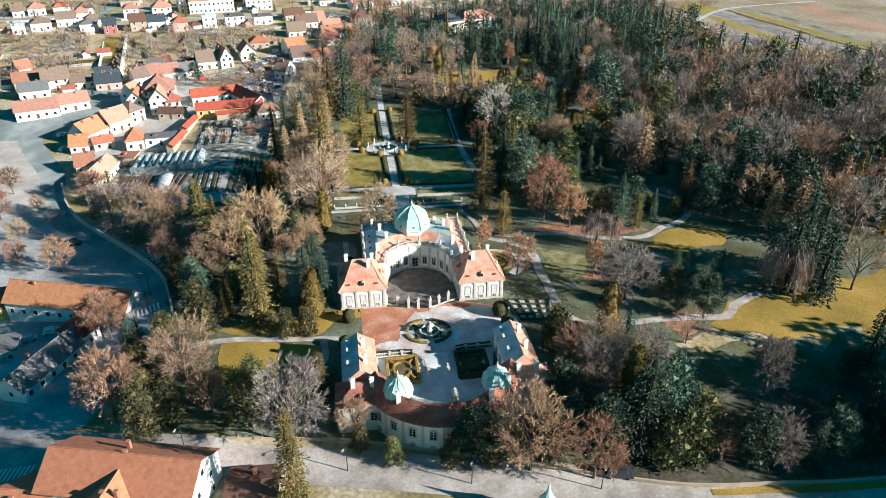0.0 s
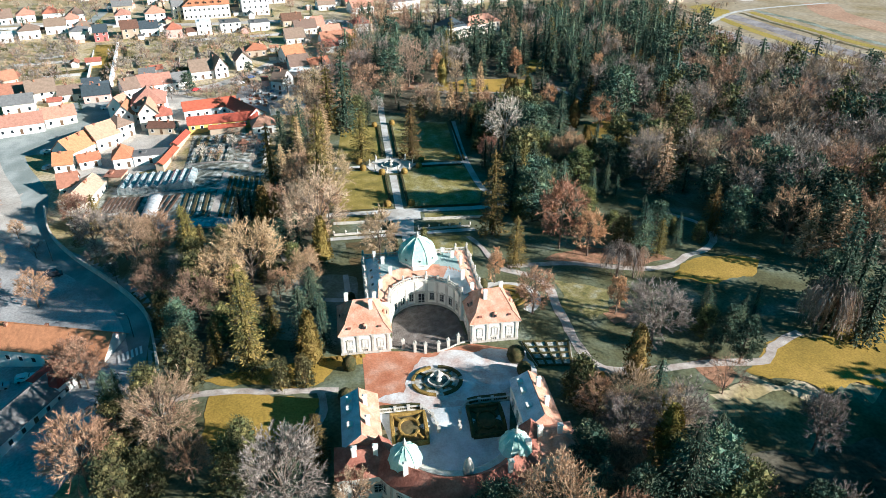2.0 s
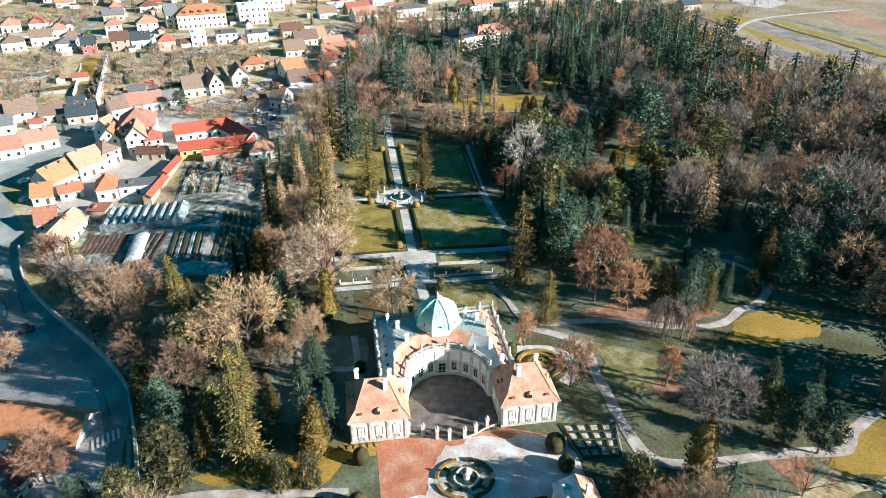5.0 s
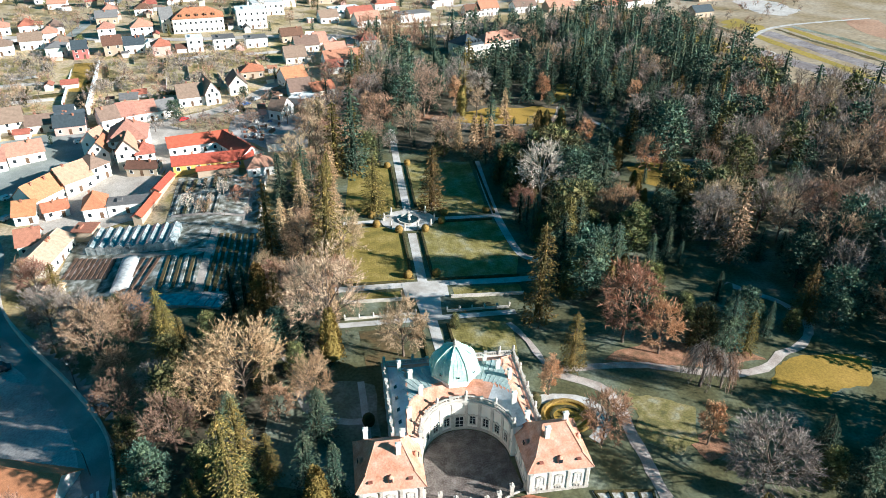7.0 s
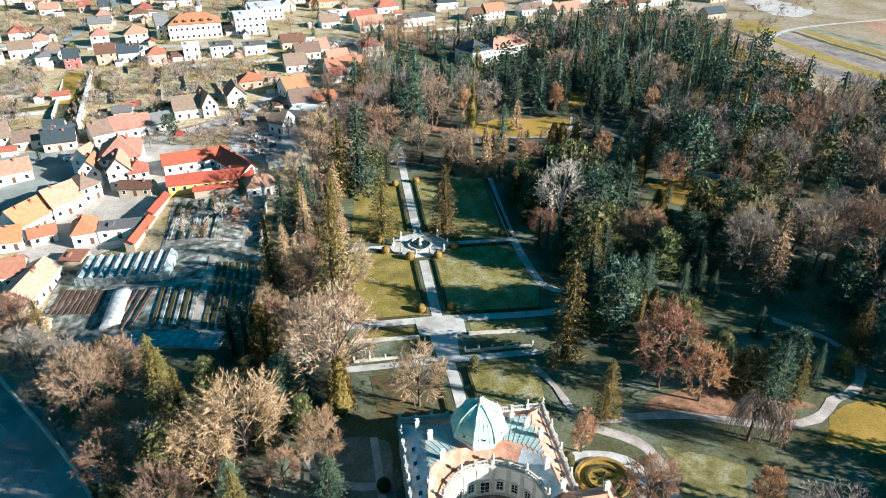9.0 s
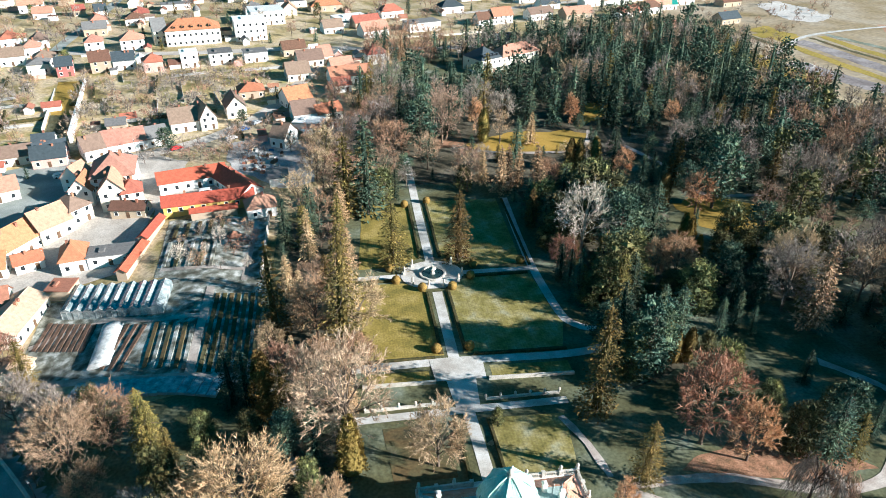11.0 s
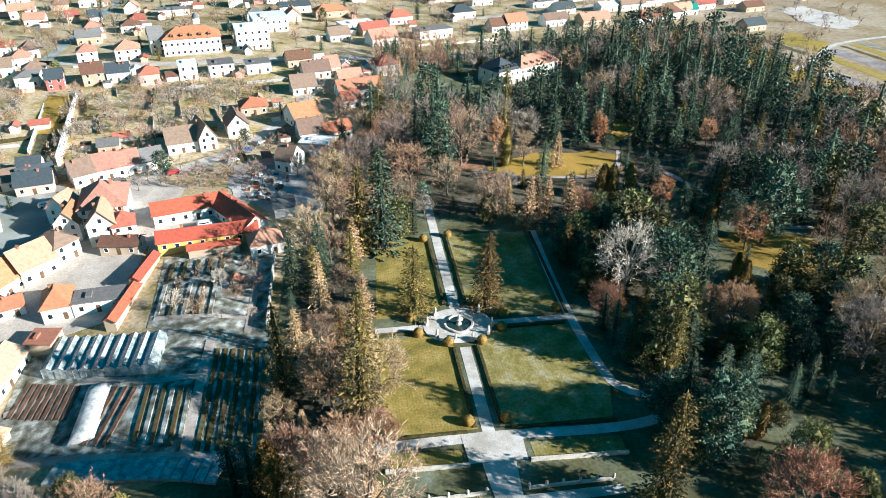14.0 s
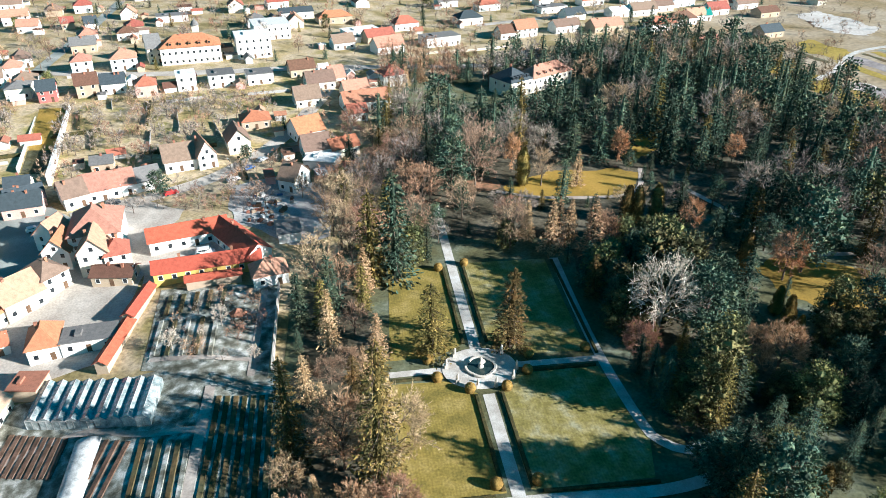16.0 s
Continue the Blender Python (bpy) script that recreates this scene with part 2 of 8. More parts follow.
def curve(pts, step=2.0):
    """Points of a smooth line through pts."""
    out = []
    for i in range(len(pts) - 1):
        p0, p1, p2, p3 = pts[max(i - 1, 0)], pts[i], pts[i + 1], pts[min(i + 2, len(pts) - 1)]
        k = max(2, int(math.hypot(p2[0] - p1[0], p2[1] - p1[1]) / step))
        for j in range(k):
            t = j / k
            out.append(tuple(0.5 * (2 * b + (c - a) * t + (2 * a - 5 * b + 4 * c - d) * t * t + (3 * b - a - 3 * c + d) * t ** 3) for a, b, c, d in zip(p0, p1, p2, p3)))
    return out + [tuple(pts[-1])]


def strip(name, pts, width, up, mat, label, category="path", step=2.0, ragged=0.0, thick=0.0):
    """A way of even width along a line on the land."""
    line = curve(pts, step)
    bm = bmesh.new()
    prev = None
    across = max(1, int(width / 3.0))
    for i, (x, y) in enumerate(line):
        a, b = line[max(i - 1, 0)], line[min(i + 1, len(line) - 1)]
        d = Vector((b[0] - a[0], b[1] - a[1])).normalized()
        row = []
        for j in range(across + 1):
            o = (j / across - 0.5) * width
            if ragged and j in (0, across):
                o += ragged * noise.noise((x * 0.3, y * 0.3, j * 7.0))
            px, py = x - d.y * o, y + d.x * o
            row.append(bm.verts.new((px, py, height(px, py) + up)))
        if prev:
            for j in range(across):
                bm.faces.new((prev[j + 1], prev[j], row[j], row[j + 1]))
        prev = row
    if thick:
        bmesh.ops.solidify(bm, geom=bm.faces[:], thickness=thick)
    for f in bm.faces:
        if abs(f.normal.z) > 0.5 and f.normal.z < 0 and not thick:
            f.normal_flip()
    return solid(name, bm, mat, label, category, "structure")

M["orchard_grass"] = material("orchard_grass", [(0.23, 0.205, 0.07), (0.38, 0.30, 0.14), (0.49, 0.40, 0.27), (0.30, 0.265, 0.09)], 0.09, 0.9, 0.95, 0.4, mix=0.8)
# park floor: leaf litter and frosted grass under the trees
area("park_floor", [(-56, -22), (-22, -26), (18, -38), (38, -46.4), (56, -48.6), (74, -50), (140, -53), (260, -52), (260, 170), (200, 204), (180, 280), (150, 330), (40, 320), (-4, 300), (-12, 190), (-40, 150), (-42, 80), (-90, 76), (-76, 58), (-63, 36)], 0.10, M["park_grass"], "thin frosted grass and leaf litter under the park trees", "park floor", 3.0)
# The large lawn stops at the tree shadow's edge; sunlit grass is painted yellower.
for i, pts in enumerate((
    [(63, 31), (72, 39), (84, 40), (90, 34), (83, 28), (72, 26)],
    [(64, -6), (74, 3), (92, 4), (108, 8), (124, 12), (150, 8), (150, -20), (101, -15), (80, -13), (67, -9)],
    [(22, 193), (31, 204), (52, 209), (72, 203), (66, 189), (42, 188)],
    [(70, 208), (80, 236), (94, 240), (90, 222)],
    [(78, 146), (96, 146), (112, 134), (104, 121), (84, 124)],
    [(-45, 3), (-46, -8), (-38, -14), (-25, -8), (-24, 0)],
    [(-46, 10), (-42, 5), (-22, 3), (-20, 10)],
)):
    area("lawn", pts, 0.135 + 0.004 * i, M["lawn"], "mown winter lawn, yellowish green", "lawn", 4.0, 3.0)
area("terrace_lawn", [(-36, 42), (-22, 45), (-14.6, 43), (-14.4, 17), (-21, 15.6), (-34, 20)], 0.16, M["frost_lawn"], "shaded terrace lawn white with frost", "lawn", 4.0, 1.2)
strip("terrace_path", [(-30, 44), (-27, 36), (-20, 33), (-16, 33)], 1.6, 0.2, M["gravel"], "pale path west of the chateau", "path")
strip("terrace_path", [(-17.4, 44), (-17, 34), (-17, 22), (-18, 15)], 1.4, 0.215, M["gravel"], "pale path west of the chateau", "path")

# Floor under the woods; deep tree shade is put into its dark colour.
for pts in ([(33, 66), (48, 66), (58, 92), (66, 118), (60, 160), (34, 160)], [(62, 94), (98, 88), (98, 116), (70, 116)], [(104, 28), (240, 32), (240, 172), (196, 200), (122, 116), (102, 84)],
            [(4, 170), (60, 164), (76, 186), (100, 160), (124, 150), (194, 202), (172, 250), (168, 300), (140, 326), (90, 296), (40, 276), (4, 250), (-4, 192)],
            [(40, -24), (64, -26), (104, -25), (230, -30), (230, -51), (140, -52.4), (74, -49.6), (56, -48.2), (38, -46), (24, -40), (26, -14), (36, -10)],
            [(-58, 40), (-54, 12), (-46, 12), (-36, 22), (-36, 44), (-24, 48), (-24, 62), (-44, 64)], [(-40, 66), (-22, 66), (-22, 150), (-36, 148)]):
    area("wood_floor", pts, 0.118, M["wood_floor"], "leaf litter and ivy under the trees, darkened for shade", "ground", 4.0, 2.5)

# Sunlit patch of the park grass, its brightness put into a lighter colour.
area("lawn", [(33.5, 33), (40, 31.5), (46, 27), (44, 19), (38, 17), (33, 20)], 0.15, M["thin_lawn"], "thin mottled frosty lawn, sunlit tone in its colour", "lawn", 3.0, 2.2)
for pts in ([(34, 44), (44, 40), (58, 37), (68, 39), (60, 45), (46, 49)], [(41, 20), (46, 21), (48, 16), (43, 14)], [(53, -1), (59, 0), (62, -6), (56, -9)], [(34, -14), (41, -13), (42, -22), (34, -24)], [(12, 196), (24, 198), (24, 206), (12, 206)]):
    area("leaf_carpet", pts, 0.145, M["leaf_carpet"], "carpet of fallen rust-brown leaves", "leaves", 2.0, 1.8)

# formal garden
for pts in ([(-19, 83), (-1.9, 82.6), (-1.9, 107.5), (-7.5, 112), (-19, 112.6)],
            [(-18.5, 120), (-8, 120), (-1.6, 124), (-1.6, 155), (-15.5, 158)]):
    area("garden_lawn", pts, 0.135, M["mown_lawn"], "formal garden lawn with mowing lines", "lawn")
# East lawns lie mostly in shade: a cooler, frosty shade tone in their colour.
area("garden_lawn", [(2.4, 82.6), (24.6, 82), (27.4, 91), (25, 112), (8, 112.2), (2.4, 107.6)], 0.135, M["shade_frost_mown"], "formal garden lawn, frosty, with shade-cool colour", "lawn")
area("garden_lawn", [(2.8, 124), (8, 118.4), (24.4, 117.4), (26, 156), (2.8, 157)], 0.135, M["shade_frost_mown"], "formal garden lawn, frosty, with shade-cool colour", "lawn")
area("garden_lawn", [(-19, 78.6), (-6, 78), (-6, 75), (-19, 75)], 0.135, M["mown_lawn"], "narrow formal garden lawn", "lawn")
area("garden_lawn", [(7, 78), (24, 77), (24, 73), (7, 74)], 0.135, M["shade_frost_mown"], "narrow formal garden lawn", "lawn")
area("garden_lawn", [(3, 62), (18, 61), (16, 46), (3, 48)], 0.135, M["shade_frost_mown"], "shaded terrace lawn", "lawn")
area("garden_lawn", [(-17, 62), (-5, 62), (-5, 48), (-16, 48)], 0.135, M["litter"], "terrace bed with leaf litter", "flower bed")
GRAVEL = M["gravel"]
strip("garden_path", [(0.2, 44), (0, 60), (0, 80), (0.2, 107)], 2.4, 0.151, GRAVEL, "pale gravel garden path")
strip("garden_path", [(0.4, 121), (0.8, 150), (1.6, 190)], 2.4, 0.162, GRAVEL, "pale gravel garden path")
strip("garden_path", [(-19, 115.5), (-7, 115.5)], 1.8, 0.173, GRAVEL, "pale gravel garden path")
strip("garden_path", [(7, 115), (26, 114.5)], 1.8, 0.184, GRAVEL, "pale gravel garden path")
strip("garden_path", [(28.6, 156), (27, 130), (26.6, 113), (27.5, 95), (29, 90), (33, 87), (38, 88)], 2.2, 0.195, GRAVEL, "pale gravel garden path")
strip("garden_path", [(-22, 80.6), (0, 80.4), (26, 79.2), (40, 82)], 2.4, 0.206, GRAVEL, "pale gravel cross path")
strip("garden_path", [(-22, 65), (0, 65), (20, 64.8)], 2.2, 0.217, GRAVEL, "pale gravel terrace path")
area("garden_square", [(-5.4, 81), (6, 80.6), (5.6, 74), (-5, 74.4)], 0.26, GRAVEL, "pale gravel square", "path")
area("garden_square", [(-2.8, 74.2), (3.4, 74.2), (2.6, 66), (-2.2, 66)], 0.245, GRAVEL, "pale gravel square", "path")
area("fountain_square", [(8 * math.cos(a), 115 + 6.6 * math.sin(a)) for a in np.linspace(0, 2 * math.pi, 28)[:-1]], 0.26, GRAVEL, "oval gravel square round the fountain", "path", 2.0)

# paths of the park
PARK = [
    ([(22, 41), (31, 34), (31.4, 20), (31.6, 8), (33, 1), (40, -2), (56, -2), (69, -3), (73, 1), (82, 5)], 2.6),
    ([(24, 42), (40, 41), (56, 36), (66, 36), (72, 40), (78, 42), (84, 48), (84, 58), (76, 70)], 2.4),
    ([(-56, 4.6), (-44, 4.4), (-32, 2.6), (-20, 1.4)], 2.0),
    ([(-23.5, 1), (-23, -4), (-26, -12), (-32, -18)], 1.8),
    ([(22, 196), (36, 190), (64, 189), (74, 206)], 2.0),
    ([(-34, 58), (-30, 46), (-26, 40)], 1.6),
    ([(17, 60), (19.5, 52), (21, 44)], 1.6),
    ([(82, 190), (90, 170), (92, 150), (110, 146)], 2.2),
]
for i, (pts, w) in enumerate(PARK):
    strip("park_path", pts, w * 0.85, 0.175 + 0.012 * i, M["park_gravel"], "winding pale gravel park path", "path", 2.0, 0.4)

# town road, yards and street at the south
strip("road", [(-56, -40), (-57, -10), (-57.6, 9), (-63.6, 30), (-72, 48), (-88, 69), (-102, 83), (-112, 98), (-119, 121), (-131, 141), (-140, 160)], 8.0, 0.10, M["asphalt"], "curving asphalt town road", "road")
area("town_yard", [(-70, 56), (-60, 10), (-70, -14), (-140, -14), (-200, 60), (-190, 160), (-132, 150), (-122, 118), (-112, 94)], 0.05, M["yard"], "worn car park and yards", "road", 6.0)
strip("street", [(-140, -13), (-85, -16.5), (-60, -23.6), (-42, -29.0), (-21, -33.6), (-1, -38.6), (18, -44.6), (38, -51.2), (56, -53.4), (74, -54.8), (140, -58)], 8.5, 0.12, M["paving"], "worn street along the chateau wall", "road")
strip("street", [(-104, 196), (-86, 205), (-66, 218), (-48, 243), (-34, 280), (-19, 325), (10, 332), (60, 335)], 6.0, 0.12, M["pale_street"], "pale town street", "road")
strip("street", [(-300, 352), (-182, 340), (-103, 327), (-8, 331)], 7.0, 0.14, M["pale_street"], "pale town street", "road")
strip("street", [(-160, 500), (-158, 420), (-158, 340), (-150, 300)], 6.0, 0.14, M["asphalt"], "town street", "road")
strip("street", [(-140, 160), (-120, 180), (-104, 196)], 8.0, 0.13, M["pale_street"], "pale town street", "road")
strip("street", [(60, 420), (120, 440), (218, 478), (280, 520)], 6.0, 0.14, M["pale_street"], "pale village street", "road")
strip("verge", [(42, -48.6), (56, -50.0), (74, -51.4), (110, -52.9), (150, -54.5)], 1.5, 0.17, M["lawn"], "strip of yellow grass along the park wall", "grass", 3.0, 0.5)
# open fields to the north-east
area("field", [(172, 380), (178, 290), (186, 246), (202, 208), (252, 182), (420, 140), (900, 60), (1200, 700), (300, 620), (215, 430)], 0.05, M["field"], "bare winter field with dry grass", "field", 30.0)
M["verge"] = material("verge", [(0.27, 0.21, 0.035), (0.36, 0.27, 0.055)], 0.05, 0.8, 0.95, 0.2, mix=0.6)
M["stubble"] = material("stubble", [(0.17, 0.145, 0.14), (0.25, 0.22, 0.215), (0.34, 0.31, 0.30)], 0.08, 0.6, 0.95, 0.2, mix=0.6)
M["ploughed"] = material("ploughed", [(0.30, 0.17, 0.10), (0.40, 0.25, 0.16), (0.46, 0.31, 0.21)], 0.03, 0.6, 0.95, 0.2, mix=0.6)
M["sand_pit"] = material("sand_pit", [(0.48, 0.44, 0.40), (0.62, 0.59, 0.55)], 0.06, 0.6, 0.95, 0.2, mix=0.5)
strip("field_verge", [(228, 318), (231, 280), (235, 249), (238, 221), (246, 196), (262, 150)], 6.5, 0.10, M["verge"], "strip of yellow grass between fields", "grass", 4.0, 1.4)
strip("stubble_field", [(238, 324), (243, 300), (247, 268), (251, 241), (257, 214), (276, 160)], 11.0, 0.08, M["stubble"], "grey-lilac ploughed strip", "field", 4.0, 1.5)
strip("stubble_field", [(208, 282), (214, 262), (222, 240), (234, 214), (254, 170)], 13.0, 0.075, M["stubble"], "grey-lilac ploughed strip", "field", 4.0, 2.5)
strip("field_hedge", [(250, 330), (254, 298), (259, 278), (262, 255), (268, 230), (284, 180)], 3.0, 0.12, M["litter"], "dark ditch bank between fields", "grass", 4.0, 1.6)
strip("field_verge", [(258, 332), (262, 300), (267, 275), (272, 245), (290, 190)], 6.0, 0.09, M["verge"], "strip of yellow grass between fields", "grass", 4.0, 2.0)
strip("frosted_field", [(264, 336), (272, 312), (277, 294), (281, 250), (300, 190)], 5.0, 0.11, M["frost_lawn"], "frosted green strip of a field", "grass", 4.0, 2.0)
strip("ploughed_field", [(322, 352), (310, 320), (312, 292), (320, 250), (345, 180)], 22.0, 0.08, M["ploughed"], "ploughed red-brown field", "field", 6.0, 2.5)
area("yellow_meadow", [(228, 356), (240, 360), (246, 331), (230, 320), (222, 334)], 0.11, M["verge"], "patch of dry yellow meadow", "grass", 6.0, 4.0)
strip("earth_bank", [(214, 358), (216, 340), (221, 316)], 5.0, 0.13, M["litter"], "dark earth bank with rubble", "ground", 3.0, 2.0)
area("sand_pit", [(264, 374), (280, 366), (299, 380), (300, 410), (292, 432), (270, 424)], 0.14, M["sand_pit"], "pale sandy pit in the fields", "ground", 6.0, 5.0)
for a in (0, 1):
    ring = [(205 + 7 * a + (5.5 - a) * math.cos(k * 0.42), 281 - 3 * a + (7 - 2 * a) * math.sin(k * 0.42)) for k in range(16)]
    strip("wheel_track", ring, 0.9, 0.15 + 0.012 * a, M["sand_pit"], "pale ring of wheel tracks on the field", "path", 2.0, 0.3)
area("dry_grass", [(182, 330), (184, 275), (194, 240), (206, 262), (204, 300), (196, 345)], 0.09, M["verge"], "dry yellow grass at the wood's edge", "grass", 8.0, 6.0)
strip("field_track", [(196, 290), (202, 294), (218, 306), (240, 327), (261, 338), (289, 345), (330, 352)], 3.0, 0.17, GRAVEL, "pale field track", "path", 4.0, 0.8)
area("town_gardens", [(-300, 330), (-300, 180), (-140, 190), (-104, 200), (-66, 222), (-48, 246), (-24, 322), (-100, 324)], 0.05, M["orchard_grass"], "town gardens and orchard grass", "grass", 8.0)
area("town_square", [(-190, 160), (-132, 152), (-122, 126), (-112, 97), (-124, 92), (-160, 96)], 0.09, M["pale_street"], "pale paved town square", "square", 6.0)

area("town_paving", [(-112, 132), (-104, 126), (-99, 132), (-80, 132), (-78, 160), (-76, 184), (-72, 196), (-84, 203), (-100, 194), (-106, 176), (-114, 150)], 0.14, M["pale_street"], "pale paved yards between the old houses", "yard", 6.0, 1.0)
# Asphalt picked dark where the old houses' shadow falls, so colour carries the shade.
area("asphalt_square", [(-160, 148), (-116, 152), (-107, 176), (-102, 194), (-112, 204), (-150, 190)], 0.155, M["asphalt"], "asphalt square before the old houses, darkened for their shadow", "square", 6.0, 1.0)
area("court_paving", [(-78, 170), (-77, 158), (-54, 163), (-46, 170), (-56, 180), (-76, 177)], 0.16, M["pale_street"], "pale court between the red-roofed wings", "yard", 6.0)
area("builders_yard", [(-58, 186), (-50, 182), (-40, 172), (-30, 176), (-30, 206), (-44, 216), (-60, 210)], 0.13, M["yard"], "grey trampled builders' yard", "yard", 6.0, 2.0)
area("rough_verge", [(-100, 197), (-84, 204), (-66, 214), (-60, 206), (-60, 190), (-76, 186), (-88, 192)], 0.11, M["ground"], "rough strip with shrubs beside the street", "grass", 6.0, 1.0)

# ---- trees ----
rng = random.Random(7)


def blade(bm, p, d, length, width, mi=0):
    """A thin three-sided leaf or twig from p along d."""
    d = d.normalized()
    s = d.orthogonal().normalized()
    a = rng.uniform(0, 6.28)
    s = (s * math.cos(a) + d.cross(s) * math.sin(a)) * width * 0.5
    f = bm.faces.new((bm.verts.new(p - s), bm.verts.new(p + s), bm.verts.new(p + d * length)))
    f.material_index = mi


def clump(bm, p, d, length, width):
    """A small leaf spray, folded along its middle."""
    d = d.normalized()
    k = d.orthogonal().normalized()
    a = rng.uniform(0, 6.28)
    k = (k * math.cos(a) + d.cross(k) * math.sin(a)) * width * 0.5
    p0, p1 = bm.verts.new(p), bm.verts.new(p + d * length)
    up = d.cross(k) * 0.35
    bm.faces.new((p0, bm.verts.new(p + d * length * 0.5 + k + up), p1))
    bm.faces.new((p0, p1, bm.verts.new(p + d * length * 0.5 - k + up)))


def rand_dir(up=0.0):
    v = Vector((rng.gauss(0, 1), rng.gauss(0, 1), rng.gauss(0, 1)))
    return (v.normalized() + Vector((0, 0, up))).normalized()


def core(bm, profile, rings=7, n=8):
    """The dense inside of a crown: a lumpy solid within the sprays."""
    seed = rng.uniform(0, 90)
    prev = None
    for k in range(rings + 1):
        z = 0.06 + 0.9 * k / rings
        row = []
        for i in range(n):
            a = 2 * math.pi * (i + 0.5 * (k % 2)) / n
            r = profile(z) * (1 + 0.45 * noise.noise((math.cos(a) * 1.3 + seed, math.sin(a) * 1.3, z * 7))) + 0.002
            row.append(bm.verts.new((r * math.cos(a), r * math.sin(a), z)))
        if prev:
            for i in range(n):
                j = (i + 1) % n
                bm.faces.new((prev[i], prev[j], row[j]))
                bm.faces.new((prev[i], row[j], row[i]))
        prev = row


def knot(bm, o, r, flat):
    """A small rough lump of dense foliage."""
    vs = [bm.verts.new(o + Vector((x * r, y * r, z * r * flat)) * rng.uniform(0.8, 1.15)) for x, y, z in ((1, 0, 0), (0, 1, 0), (-1, 0, 0), (0, -1, 0), (0, 0, 1), (0, 0, -1))]
    for i in range(4):
        j = (i + 1) % 4
        bm.faces.new((vs[i], vs[j], vs[4]))
        bm.faces.new((vs[j], vs[i], vs[5]))


def broad_crown(spread=0.38, base=0.2, twigs=10500, twig=0.046, width=0.0044, limbs=14, second=7, fork=0.5, leader=False, leaves=False):
    """A leafless tree one metre high: trunk, limbs and branches that fill a lumpy dome, and a crown of fine twigs."""
    tb, cb = bmesh.new(), bmesh.new()
    r0, seed = 0.017, rng.uniform(0, 90)
    c, hz = (base + 1) / 2, (1 - base) / 2
    top = 0.85 if leader else fork
    tube(tb, [Vector((0, 0, -0.02)), Vector((0.006, 0.0, base * 0.8)), Vector((-0.008, 0.01, top))], [r0 * 1.35, r0, r0 * (0.25 if leader else 0.6)], 6)

    def shell(d, f):
        lump = f * (1 + 0.28 * noise.noise((d.x * 1.9 + seed, d.y * 1.9, d.z * 1.9)))
        return Vector((d.x * spread * lump, d.y * spread * lump, min(0.99, c + d.z * hz * lump)))

    ends = []
    for k in range(limbs):
        z = 0.98 - 1.5 * (k + 0.5) / limbs
        a = k * 2.4 + rng.uniform(-0.4, 0.4)
        d = Vector((math.cos(a), math.sin(a), 0)) * math.sqrt(1 - z * z) + Vector((0, 0, z))
        p0 = Vector((0, 0, base * 0.75 + (top - base * 0.75) * (0.15 + 0.85 * (z + 0.6) / 1.6) * rng.uniform(0.75, 1.0)))
        p3 = shell(d, rng.uniform(0.6, 0.75))
        p1 = p0.lerp(p3, 0.45) + Vector((0, 0, 0.03)) + rand_dir() * 0.02
        tube(tb, [p0, p1, p3], [r0 * 0.5, r0 * 0.3, r0 * 0.14], 4)
        for j in range(second):
            q0 = p1.lerp(p3, rng.uniform(0.0, 1.0))
            q1 = shell((d + rand_dir() * rng.uniform(0.25, 0.75)).normalized(), rng.uniform(0.72, 0.96))
            tube(tb, [q0, q1], [r0 * 0.2, r0 * 0.06], 3)
            ends.append((q0, q1))
            for i in range(4):
                e0 = q0.lerp(q1, rng.uniform(0.2, 0.9))
                e1 = e0 + ((q1 - q0).normalized() * 0.8 + rand_dir(0.3)).normalized() * rng.uniform(0.07, 0.14) * spread / 0.36
                blade(cb, e0, e1 - e0, (e1 - e0).length, width * 1.1)
                ends.append((e0, e1))
    mid = Vector((0, 0, base + (1 - base) * 0.3))
    for k in range(twigs):
        q0, q1 = rng.choice(ends)
        p = q0.lerp(q1, rng.uniform(0.25, 1.05))
        d = (p - mid).normalized() * 0.75 + (q1 - q0).normalized() * 0.35 + rand_dir(0.2) * 0.85
        if leaves:
            clump(cb, p, d, rng.uniform(0.6, 1.3) * twig, width)
        else:
            blade(cb, p, d, rng.uniform(0.5, 1.35) * twig, width)
    return tb, cb


